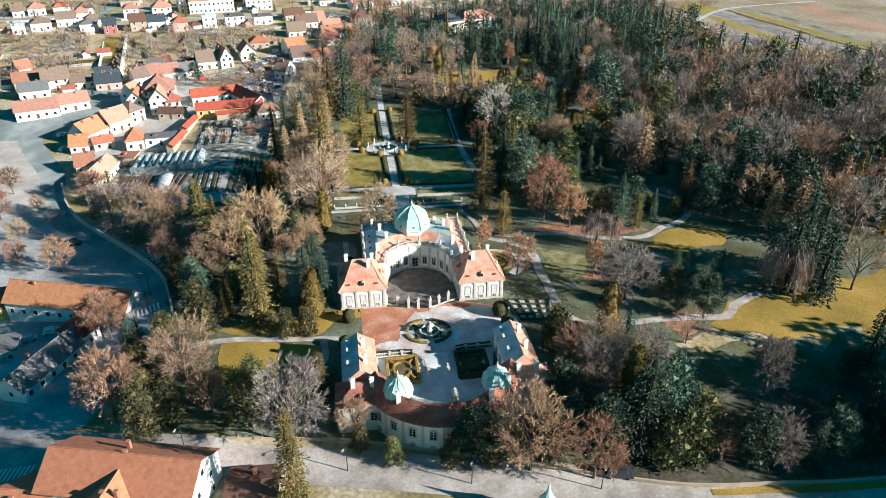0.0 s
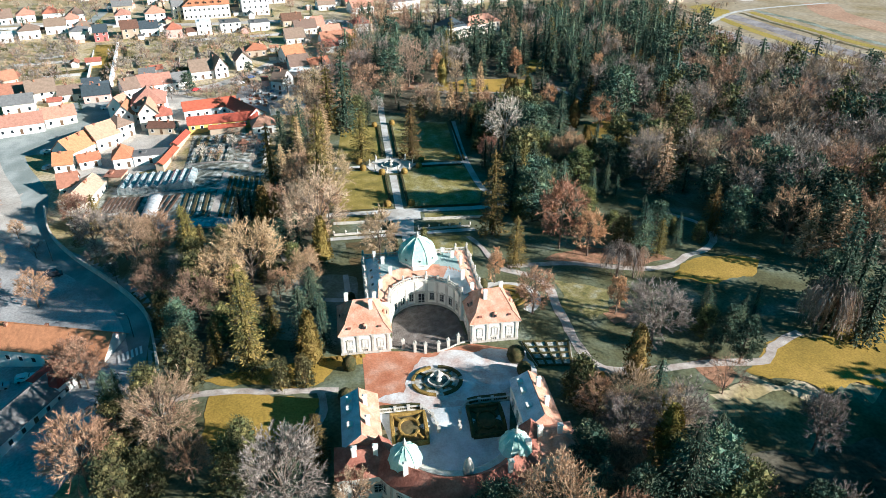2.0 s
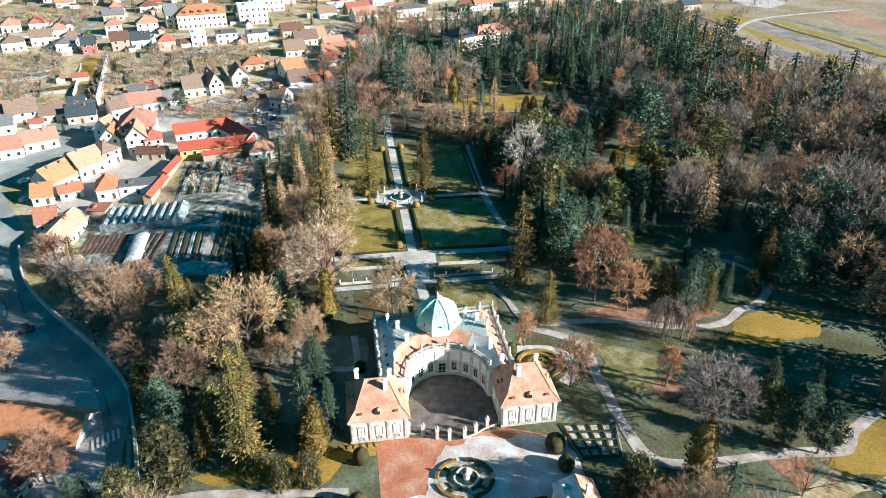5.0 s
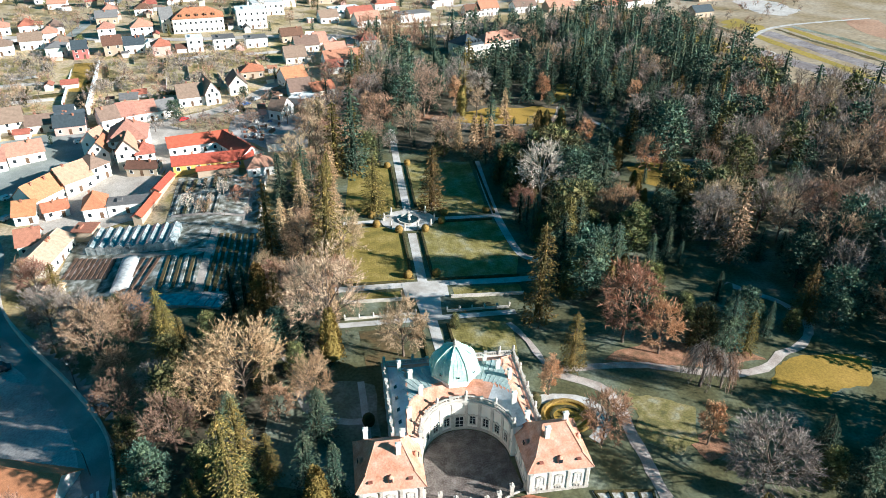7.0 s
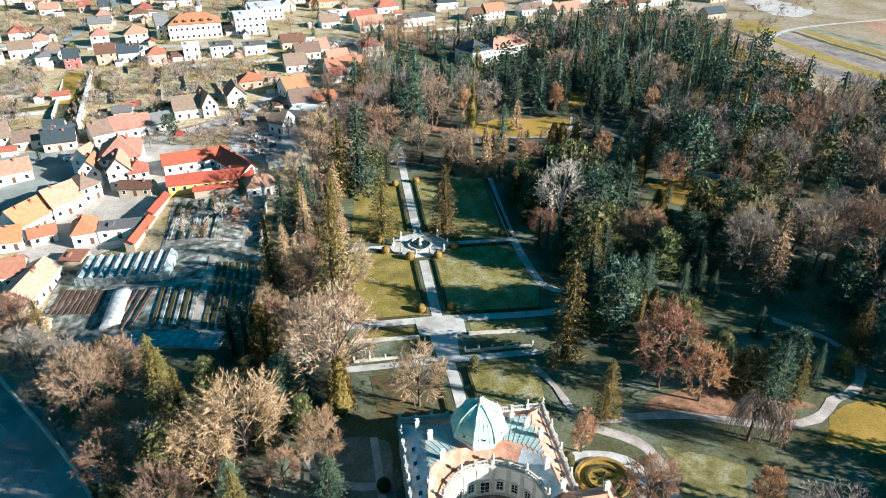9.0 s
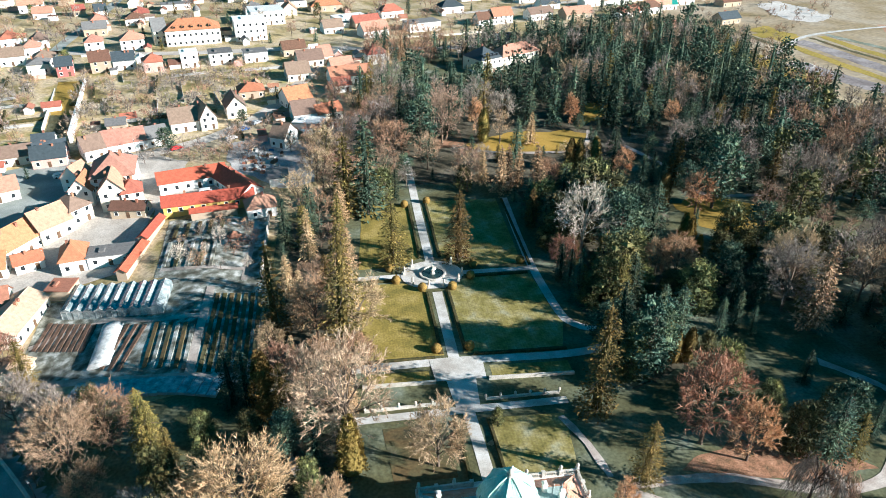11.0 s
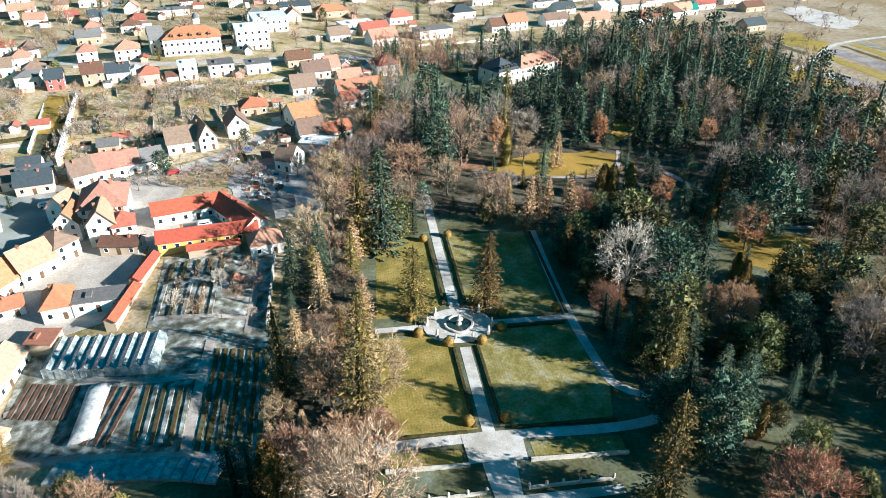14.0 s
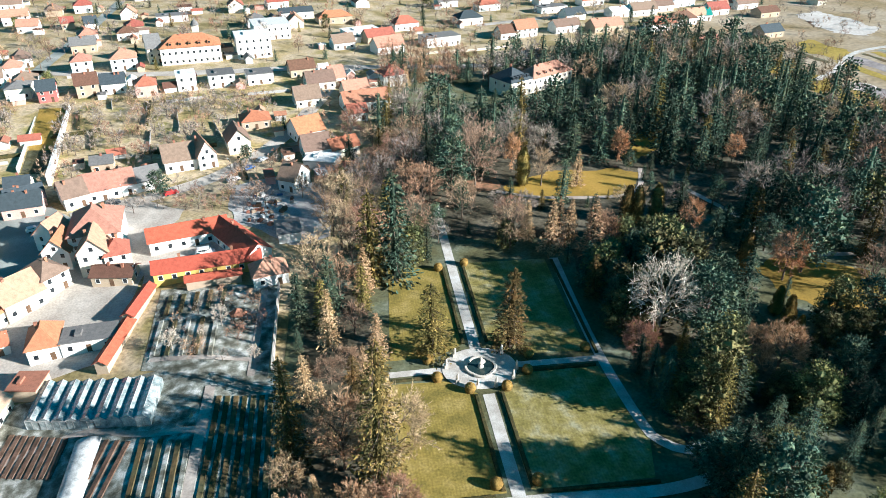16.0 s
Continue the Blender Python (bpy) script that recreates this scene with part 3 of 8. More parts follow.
def conifer_crown(radius=0.16, base=0.06, boughs=190, per=9, droop=0.35, power=0.9, ragged=0.3, fine=1.0, tiers=15):
    """A spruce one metre high: straight stem and tiers of drooping boughs set with needle sprays."""
    tb, cb = bmesh.new(), bmesh.new()
    tube(tb, [Vector((0, 0, -0.02)), Vector((0, 0, 0.5)), Vector((0, 0, 0.98))], [0.016, 0.01, 0.002], 5)
    for k in range(boughs):
        u = ((k + rng.random()) / boughs) ** 1.15
        z = base + (0.97 - base) * u
        z = z * 0.45 + 0.55 * (round(z * tiers) + rng.uniform(-0.3, 0.3)) / tiers
        r = radius * (1 - u) ** power * rng.uniform(1 - ragged, 1.08) + 0.008
        a = k * 2.399 + rng.uniform(-0.4, 0.4)
        out = Vector((math.cos(a), math.sin(a), 0))
        tip = Vector((0, 0, z)) + out * r + Vector((0, 0, -droop * r * rng.uniform(0.6, 1.3)))
        if k % 4 == 0:
            tube(tb, [Vector((0, 0, z)), tip], [0.0035, 0.0008], 3)
        side = Vector((-out.y, out.x, 0))
        for j in range(per):
            s = (j + rng.random()) / per
            p = Vector((0, 0, z)).lerp(tip, 0.3 + 0.72 * s) + side * rng.uniform(-0.4, 0.4) * r * (1.1 - s) + Vector((0, 0, rng.uniform(-0.01, 0.006)))
            d = out + side * rng.uniform(-1.1, 1.1) + Vector((0, 0, rng.uniform(-0.8, 0.15)))
            clump(cb, p, d, rng.uniform(0.6, 1.25) * (0.017 + 0.12 * r) * fine, (0.009 + 0.055 * r) * fine)
    clump(cb, Vector((0, 0, 0.95)), Vector((0, 0, 1)), 0.05, 0.012)
    core(cb, lambda z: 0.2 * radius * max(0.0, 1 - (z - base) / (0.97 - base)) ** power, 9, 8)
    return tb, cb


def leafy_crown(profile, sprays=1900, size=0.05, up=0.6, lumps=7):
    """A dense evergreen one metre high: lumpy shell of leaf sprays round a stem; profile gives the radius at each height."""
    tb, cb = bmesh.new(), bmesh.new()
    tube(tb, [Vector((0, 0, -0.02)), Vector((0.01, 0, 0.4)), Vector((0, 0.01, 0.85))], [0.022, 0.014, 0.003], 6)
    seed = rng.uniform(0, 50)
    for k in range(sprays):
        z = rng.uniform(0.03, 1.0)
        a = rng.uniform(0, 6.283)
        lump = 1 + 0.33 * noise.noise((math.cos(a) * 1.5 + seed, math.sin(a) * 1.5, z * lumps))
        r = profile(z) * lump * math.sqrt(rng.uniform(0.45, 1.0))
        p = Vector((math.cos(a) * r, math.sin(a) * r, z * (0.93 + 0.07 * lump)))
        d = Vector((math.cos(a), math.sin(a), 0)) + Vector((0, 0, up)) + rand_dir() * 0.7
        clump(cb, p, d, size * rng.uniform(0.6, 1.3), size * 0.55)
    core(cb, lambda z: 0.72 * profile(z), 9, 9)
    for k in range(14):
        a, z = rng.uniform(0, 6.28), rng.uniform(0.15, 0.8)
        tube(tb, [Vector((0, 0, z * 0.7)), Vector((math.cos(a), math.sin(a), 0)) * profile(z) * 0.8 + Vector((0, 0, z))], [0.007, 0.001], 3)
    return tb, cb


def cluster_crown(profile, clusters=26, sprays=1500, size=0.05, flat=0.6, up=0.7, blob=0.11, low=0.2):
    """A tree one metre high whose foliage sits in separate masses on spreading limbs, with gaps between."""
    tb, cb = bmesh.new(), bmesh.new()
    tube(tb, [Vector((0, 0, -0.02)), Vector((0.012, 0, 0.4)), Vector((0, 0.012, 0.9))], [0.02, 0.014, 0.003], 6)
    for c in range(clusters):
        z = low + (0.95 - low) * (c + 0.5) / clusters
        a = c * 2.399 + rng.uniform(-0.5, 0.5)
        r = profile(z) * math.sqrt(rng.uniform(0.2, 1.0))
        o = Vector((math.cos(a) * r, math.sin(a) * r, z))
        tube(tb, [Vector((0, 0, max(0.1, z - 0.12 - r * 0.3))), o], [0.006, 0.0015], 3)
        br = blob * rng.uniform(0.7, 1.25)
        knot(cb, o, br * 0.5, flat)
        for _ in range(sprays // clusters):
            n = rand_dir(0.35)
            p = o + Vector((n.x * br, n.y * br, n.z * br * flat)) * rng.uniform(0.4, 1.0)
            clump(cb, p, n + Vector((0, 0, up * 0.5)) + rand_dir() * 0.5, size * rng.uniform(0.6, 1.3), size * 0.6)
    return tb, cb


def willow_crown(strands=420):
    """A weeping tree one metre high: arching limbs hung with long thin shoots."""
    tb, cb = bmesh.new(), bmesh.new()
    tube(tb, [Vector((0, 0, -0.02)), Vector((0.02, 0, 0.3)), Vector((0, 0.02, 0.7))], [0.026, 0.02, 0.01], 6)
    tips = []
    for k in range(15):
        a = k * 2.4 + rng.uniform(-0.3, 0.3)
        r = rng.uniform(0.16, 0.34)
        z = rng.uniform(0.7, 0.97)
        p0, p2 = Vector((0, 0, rng.uniform(0.35, 0.65))), Vector((math.cos(a) * r, math.sin(a) * r, z - 0.12))
        p1 = p0.lerp(p2, 0.6) + Vector((0, 0, 0.14))
        tube(tb, [p0, p1, p2], [0.011, 0.006, 0.002], 4)
        tips += [p1, p2, p1.lerp(p2, 0.5)]
    for k in range(strands):
        p = rng.choice(tips) + rand_dir(0.2) * rng.uniform(0.0, 0.09)
        out = Vector((p.x, p.y, 0))
        n = rng.randint(3, 6)
        d = (out.normalized() * 0.5 if out.length > 0 else rand_dir()) + Vector((0, 0, -0.3))
        for j in range(n):
            d = (d + Vector((0, 0, -0.9)) + rand_dir() * 0.25).normalized()
            blade(cb, p, d, 0.1, 0.0065)
            blade(cb, p + rand_dir() * 0.012, d + rand_dir() * 0.4, 0.08, 0.005)
            p = p + d * 0.085
            if p.z < 0.06:
                break
    return tb, cb


def leaf(name, cols, vary=0.3, rough=0.8, grain=0.6):
    M[name] = material(name, cols, 0.35, 3.0, rough, 0.0, vary=vary, mix=0.5, spec=0.15, grain=grain)
    return M[name]


leaf("twig_brown", [(0.27, 0.185, 0.11), (0.38, 0.27, 0.17), (0.48, 0.35, 0.235)])
leaf("twig_grey", [(0.19, 0.155, 0.13), (0.285, 0.24, 0.205), (0.39, 0.335, 0.29)])
leaf("twig_tan", [(0.35, 0.235, 0.155), (0.46, 0.325, 0.225), (0.54, 0.41, 0.30)], 0.15)
leaf("twig_purple", [(0.26, 0.15, 0.092), (0.37, 0.22, 0.14), (0.46, 0.30, 0.20)])
leaf("twig_dry", [(0.35, 0.225, 0.125), (0.46, 0.31, 0.18), (0.55, 0.39, 0.245)], 0.2)
leaf("twig_larch", [(0.33, 0.22, 0.11), (0.45, 0.31, 0.17), (0.55, 0.40, 0.24)], 0.2)
leaf("twig_white", [(0.50, 0.42, 0.33), (0.62, 0.54, 0.45), (0.70, 0.63, 0.55)], 0.1)
leaf("leaf_rust", [(0.38, 0.205, 0.11), (0.49, 0.28, 0.16), (0.57, 0.36, 0.23)], 0.2)
leaf("leaf_gold", [(0.13, 0.10, 0.026), (0.19, 0.14, 0.036), (0.24, 0.17, 0.05)], 0.25)
leaf("needle_dark", [(0.037, 0.066, 0.047), (0.072, 0.108, 0.072), (0.14, 0.155, 0.083)], 0.4)
leaf("needle_olive", [(0.078, 0.068, 0.024), (0.155, 0.12, 0.036), (0.28, 0.19, 0.06)], 0.3)
leaf("needle_blue", [(0.045, 0.065, 0.055), (0.075, 0.10, 0.085), (0.10, 0.125, 0.11)], 0.2)
leaf("yew", [(0.050, 0.061, 0.030), (0.112, 0.113, 0.044), (0.22, 0.19, 0.070)], 0.35)

KINDS, FAR_KINDS = {}, {}


def kind_of_tree(name, label, crown, crown_mat, bark="bark", category="tree", root_name="tree"):
    tb, cb = crown
    KINDS[name] = dict(label=label, trunk=mesh_from(tb, "trunk", M[bark]), crown=mesh_from(cb, "crown", M[crown_mat]), category=category, root=root_name, first=None)


def mass(top, low=0.15, k=0.7):
    """Radius of a rounded crown at each height."""
    return lambda z: top * math.sin(math.pi * min(1, max(0.0, 0.12 + 0.84 * z))) ** k * (0.35 if z < low else 1)


PINE, YEW = mass(0.27, 0.25, 0.8), (lambda z: 0.36 * (1 - z) ** 0.45 * (0.5 + min(0.5, z * 2.5)))
# each kind twice: a fine crown and, marked "~", a coarser one for trees that stay farther off
for far in (False, True):
    e = "~" if far else ""
    bare = dict(twigs=1600, twig=0.068, width=0.0062, limbs=11, second=5) if far else {}
    needles = dict(boughs=170, per=8, fine=1.25) if far else {}
    few = 0.45 if far else 1.0
    fat = 1.3 if far else 1.0
    for i in range(2 if far else 3):
        kind_of_tree("bare%d" % i + e, "bare winter tree with a brown twiggy crown", broad_crown(0.34 + 0.05 * i, 0.16, **bare), "twig_brown", root_name="bare_tree")
        kind_of_tree("grey%d" % i + e, "bare grey-brown tree with a fine twiggy crown", broad_crown(0.32 + 0.05 * i, 0.12, fork=0.55, **bare), "twig_grey", root_name="grey_twigged_tree")
        kind_of_tree("spruce%d" % i + e, "dark green spruce with drooping boughs", conifer_crown(0.17 + 0.04 * i, 0.04, power=0.45, ragged=0.55, **(needles or dict(boughs=230, per=12, fine=0.8))), "needle_dark", root_name="spruce_tree", category="conifer")
        kind_of_tree("olive%d" % i + e, "olive-green conifer, golden where sunlit", conifer_crown(0.155 + 0.035 * i, 0.04, power=0.48, ragged=0.55, **(needles or dict(boughs=230, per=13, fine=0.75))), "needle_olive", root_name="conifer_tree", category="conifer")
    for i in range(1 if far else 2):
        kind_of_tree("purple%d" % i + e, "bare reddish-brown tree with dense twigs", broad_crown(0.36, 0.10, fork=0.6, **bare), "twig_purple", root_name="reddish_twigged_tree")
        kind_of_tree("pine%d" % i + e, "dark pine with ragged layered boughs", cluster_crown(PINE, 40, int(4600 * few), 0.031 * fat, 0.6), "needle_dark", root_name="pine_tree", category="conifer")
        kind_of_tree("yew%d" % i + e, "dense dark yew, olive on its sunny side", cluster_crown(YEW, 46, int(4800 * few), 0.031 * fat, 0.9, 0.7, 0.13, 0.06), "yew", root_name="yew_tree", category="yew")
    kind_of_tree("larch" + e, "brown larch with a narrow crown", conifer_crown(0.2, 0.08, droop=0.1, power=0.7, ragged=0.5, **needles), "twig_larch", root_name="larch_tree", category="larch")
for i in range(2):
    kind_of_tree("willow%d" % i, "weeping tree with hanging bare shoots", willow_crown(), "twig_grey" if i else "twig_brown", root_name="weeping_tree")
kind_of_tree("white", "bare tree with pale, almost white limbs", broad_crown(0.34, 0.16, 2600, fork=0.6), "twig_white", "bark_pale", root_name="pale_tree")
kind_of_tree("sunny", "wide bare tree with pale tan limbs", broad_crown(0.40, 0.08, 6500, fork=0.5), "twig_tan", "bark", root_name="pale_tree")
kind_of_tree("rust", "broad tree with rust-red withered leaves", broad_crown(0.32, 0.05, 5600, leader=True, twig=0.05, width=0.0065), "leaf_rust", root_name="rust_leaved_tree")
kind_of_tree("beech", "round-headed tree with dry tan foliage", broad_crown(0.44, 0.06, 10000, 0.042, 0.005, 18, 8), "twig_dry", root_name="tan_leaved_tree")
kind_of_tree("gold", "conifer with golden-green foliage", leafy_crown(lambda z: 0.22 * (1 - z) ** 0.6 + 0.02, 2200, 0.036, 1.2, 9), "leaf_gold", root_name="golden_conifer", category="conifer")
kind_of_tree("column", "narrow olive-green columnar cypress", leafy_crown(lambda z: 0.17 * math.sin(math.pi * min(1, 0.2 + 0.78 * z)) ** 0.6, 1700, 0.036, 1.6, 9), "needle_olive", root_name="cypress_tree", category="cypress")
kind_of_tree("column_rust", "narrow columnar tree with rust-brown leaves", broad_crown(0.21, 0.02, 4600, 0.055, 0.0075, 16, 6, 0.5, leader=True), "leaf_rust", root_name="cypress_tree", category="cypress")
kind_of_tree("shrub", "leafless shrub of reddish twigs", broad_crown(0.55, 0.03, 900, 0.14, 0.006, 8, 4, 0.3), "twig_purple", root_name="shrub", category="shrub")
kind_of_tree("fruit", "small bare garden tree with a rounded crown", broad_crown(0.45, 0.15, 300, 0.16, 0.010, 6, 4, 0.45), "twig_grey", root_name="garden_tree")


def far_kind(name, crown, crown_mat):
    """Coarser crowns for the woods that stay far off; kept as plain arrays."""
    out = []
    for bm, mat in zip(crown, ("bark", crown_mat)):
        bmesh.ops.triangulate(bm, faces=bm.faces[:])
        bm.verts.index_update()
        out.append((np.array([v.co[:] for v in bm.verts]), np.array([[v.index for v in f.verts] for f in bm.faces]), mat))
        bm.free()
    FAR_KINDS.setdefault(name, []).append(out)


THIN = dict(twigs=480, twig=0.105, width=0.0105, limbs=9, second=3)
for i in range(3):
    far_kind("bare", broad_crown(0.36 + 0.05 * i, 0.14, **THIN), "twig_brown")
    far_kind("grey", broad_crown(0.34 + 0.05 * i, 0.12, **THIN), "twig_grey")
    far_kind("spruce", conifer_crown(0.23 + 0.04 * i, 0.05, 130, 6, power=0.5, ragged=0.45, fine=1.5), "needle_dark")
    far_kind("olive", conifer_crown(0.15 + 0.03 * i, 0.05, 130, 6, power=0.52, ragged=0.45, fine=1.5), "needle_olive")
    far_kind("purple", broad_crown(0.36, 0.12, **THIN), "twig_purple")
    far_kind("pine", cluster_crown(PINE, 20, 400, 0.075, 0.5), "needle_dark")
    far_kind("yew", cluster_crown(YEW, 20, 400, 0.085, 0.9, 0.7, 0.14, 0.06), "yew")
for i in range(3):
    far_kind("bush", broad_crown(0.5, 0.03, 110, 0.24, 0.022, 4, 2, 0.3), "twig_brown" if i else "twig_purple")
    far_kind("small", broad_crown(0.42, 0.14, 110, 0.22, 0.018, 5, 2, 0.45), "twig_grey")
FAR = []


TAKEN, MARKED = [], []


def room_before(x, y):
    """How tall a tree of the woods may grow south of a marked tree or glade without hiding it."""
    most = 99.0
    for a, b, h, r in MARKED:
        if y > b or b - y > 50:
            continue
        ux, uy = a + 18, b + 30
        d = math.hypot(ux, uy)
        ux, uy = ux / d, uy / d
        s = (a - x) * ux + (b - y) * uy
        if s > 0 and abs((a - x) * uy - (b - y) * ux) < r + 2.5:
            most = min(most, 0.3 * h + 0.42 * s)
    return most


def tree(kind, x, y, h, wide=1.0, group=""):
    if y > 128 or x > 88 or y < -50:
        far = kind.replace("2", "0").replace("pine1", "pine0").replace("yew1", "yew0").replace("purple1", "purple0") + "~"
        kind = far if far in KINDS else kind
    k = KINDS[kind]
    m = Matrix.Translation((x, y, height(x, y) - 0.02)) @ Matrix.Rotation(rng.uniform(0, 6.28), 4, "Z") @ Matrix.Rotation(rng.uniform(-0.03, 0.03), 4, "X")
    s = Vector((h * wide, h * wide * rng.uniform(0.9, 1.1), h))
    TAKEN.append((x, y, h * wide))
    if not group:
        MARKED.append((x, y, h, 0.2 * h))
    if k["first"] is None:
        root = thing(k["root"], k["label"], k["category"], m @ Matrix.Diagonal((*s, 1)), group)
        shared("trunk", k["trunk"], root, Matrix())
        shared("crown", k["crown"], root, Matrix())
        k["first"] = root
        return root
    f = k["first"].scale
    root = copy_thing(k["first"], m @ Matrix.Diagonal((s.x / f.x, s.y / f.y, s.z / f.z, 1)))
    if group:
        root["group"] = group
    return root


def pick(names):
    n = rng.choice(names)
    if n in ("bare", "grey", "spruce", "olive"):
        return n + str(rng.randrange(3))
    if n in ("purple", "pine", "yew", "willow"):
        return n + str(rng.randrange(2))
    return n


def inside(x, y, poly):
    c = False
    for (x0, y0), (x1, y1) in zip(poly, poly[1:] + poly[:1]):
        if (y0 > y) != (y1 > y) and x < (x1 - x0) * (y - y0) / (y1 - y0) + x0:
            c = not c
    return c


EVERGREEN = ("spruce", "pine", "yew", "olive")


def grove(kinds, x, y):
    """The kinds that grow here: evergreens stand together in dark groves, bare trees in others."""
    ever = [k for k in kinds if k in EVERGREEN]
    rest = [k for k in kinds if k not in EVERGREEN]
    if not ever or not rest:
        return kinds
    share = len(ever) / len(kinds)
    return ever if noise.noise((x * 0.042, y * 0.042, 4.0)) * 0.9 + rng.uniform(-0.16, 0.16) < (share - 0.5) * 0.9 else rest


def wood(poly, spacing, kinds, lo, hi, keep_off=(), group="park trees"):
    """Trees scattered in an outline, apart from each other and from clearings."""
    xs, ys = [p[0] for p in poly], [p[1] for p in poly]
    tries = int((max(xs) - min(xs)) * (max(ys) - min(ys)) / spacing ** 2 * 6)
    for _ in range(tries):
        x, y = rng.uniform(min(xs), max(xs)), rng.uniform(min(ys), max(ys))
        if not inside(x, y, poly) or any(inside(x, y, q) for q in keep_off):
            continue
        if any(abs(x - a) < spacing and abs(y - b) < spacing and math.hypot(x - a, y - b) < spacing * (0.8 + 0.2 * rng.random()) for a, b, _ in TAKEN):
            continue
        if 26 < x < 62 and 64 < y < 164:
            hi_here = min(10 + (x - 26) * 0.4, room_before(x, y))
            if hi_here < 3:
                continue
            if abs((x - 20) * 0.45 + (y - 92) * 0.89) < 6:
                hi_here = min(hi_here, 0.4 * (x - 18))
            tree(pick([k for k in kinds if k not in ("bare", "grey")]), x, y, hi_here * rng.uniform(0.75, 1.1), 1.25, group=group)
            continue
        here = grove(kinds, x, y) if y > 40 and x > 30 else kinds
        most = room_before(x, y) if y > 40 else 99
        if most < 4:
            continue
        cap = min([h for q, h in LOW if inside(x, y, q)] + [99, most])
        if cap < lo:
            tree(pick(here), x, y, cap * rng.uniform(0.6, 1.1), 1.2, group=group)
            continue
        if x > 125 or y > 225:
            n = rng.choice(here)
            if y > 190 and n in ("bare", "grey", "purple") and rng.random() < 0.35:
                n = "spruce"
            if n in FAR_KINDS:
                FAR.append((n, rng.randrange(3), x, y, rng.uniform(lo, hi), rng.uniform(0, 6.28)))
                TAKEN.append((x, y, 10))
                continue
        n = pick(here)
        tree(n, x, y, rng.uniform(lo, hi) * (0.9 if n[:5] == "spruc" else 1.0) * (1.2 if 92 < x < 165 and 15 < y < 95 else 1.0), 1.3 if n[:5] in ("spruc", "olive") else 1.05, group=group)


def joined_trees(name, label, category, where):
    """Many trees that nobody could count, as one body."""
    names = ["bark", "twig_brown", "twig_grey", "twig_purple", "needle_dark", "needle_olive", "yew"]
    vs, fs, ms, n = [], [], [], 0
    for kind, i, x, y, h, a in where:
        c, sn = math.cos(a) * h, math.sin(a) * h
        g = height(x, y)
        for v, f, mat in FAR_KINDS[kind][i]:
            w = np.empty_like(v)
            w[:, 0], w[:, 1], w[:, 2] = x + v[:, 0] * c - v[:, 1] * sn, y + v[:, 0] * sn + v[:, 1] * c, g + v[:, 2] * h
            vs.append(w)
            fs.append(f + n)
            ms.append(np.full(len(f), names.index(mat)))
            n += len(v)
    v, f, mi = np.concatenate(vs), np.concatenate(fs), np.concatenate(ms)
    me = bpy.data.meshes.new(name)
    me.vertices.add(len(v))
    me.vertices.foreach_set("co", v.astype(np.float32).ravel())
    me.loops.add(len(f) * 3)
    me.loops.foreach_set("vertex_index", f.astype(np.int32).ravel())
    me.polygons.add(len(f))
    me.polygons.foreach_set("loop_start", np.arange(0, len(f) * 3, 3, dtype=np.int32))
    for k in names:
        me.materials.append(M[k])
    me.polygons.foreach_set("material_index", mi.astype(np.int32))
    me.update(calc_edges=True)
    tagged(new(name, me), label, category, kind="stuff")


# trees that stand out one by one
tree("olive1", -9, 121, 19, 1.4)
tree("olive0", 8, 121, 21, 1.45)
tree("grey1", 48, 7, 15, 1.4)
for kind, x, y, h in (
    ("olive0", -38, 94, 25), ("olive0", -23, 86, 33), ("spruce0", -37, 134, 16), ("olive1", -23, 140, 13),
    ("olive0", -20, 152, 26), ("spruce0", -14, 151, 31), ("spruce1", -45, 73, 15), ("gold", -38, 69, 16), ("larch", -31, 127, 16), ("purple0", -29, 92, 17),
    ("sunny", -23.5, 60, 23), ("purple1", -36, 74, 14), ("olive2", -59, 64, 16), ("grey0", -77, 70, 16),
):
    tree(kind, x, y, h)
for kind, x, y, h in (
    ("white", 41, 119, 23), ("purple0", 34, 112, 11), ("rust", 83, 137, 15), ("olive1", 24, 60, 26), ("pine0", 38, 69, 20),
    ("column", 46, 73, 9), ("column", 49, 73, 9), ("rust", 40, 49, 21), ("sunny", 16, 201, 23), ("column_rust", 30, 209, 14), ("column", 31, 199, 13),
    ("larch", 28, 158, 17), ("larch", 39, 156, 18), ("rust", 46, 44, 14),
):
    tree(kind, x, y, h)
for kind, x, y, h in (
    ("beech", -40, 43, 19), ("bare1", -51, 31, 13), ("beech", -27, 40, 11), ("spruce1", -27, 15, 17), ("gold", -25.5, 11, 13), ("spruce0", -22.6, 15, 14), ("olive0", -37, 10, 27),
    ("yew0", -50, 9, 13), ("yew1", -31, 4, 7), ("yew0", -26.6, 4, 7), ("purple1", -74, 16, 13), ("spruce2", -64, 4, 12), ("olive2", 26, 42, 15),
    ("column_rust", 19, 35, 10), ("purple1", 25, 21, 13), ("column_rust", 44, 18, 11), ("column", 39, -5, 14),
):
    tree(kind, x, y, h)
for kind, x, y, h in (
    ("spruce2", 62, 11, 10), ("pine1", 64, 4, 10), ("spruce1", 74, 11, 10), ("willow1", 50, 33, 12), ("willow0", 54, 32, 10), 
    ("willow1", 86, 4, 17), ("yew1", 26, -9, 11), ("bare2", 34, -15, 13), ("grey2", 40, -22, 15),
):
    tree(kind, x, y, h)

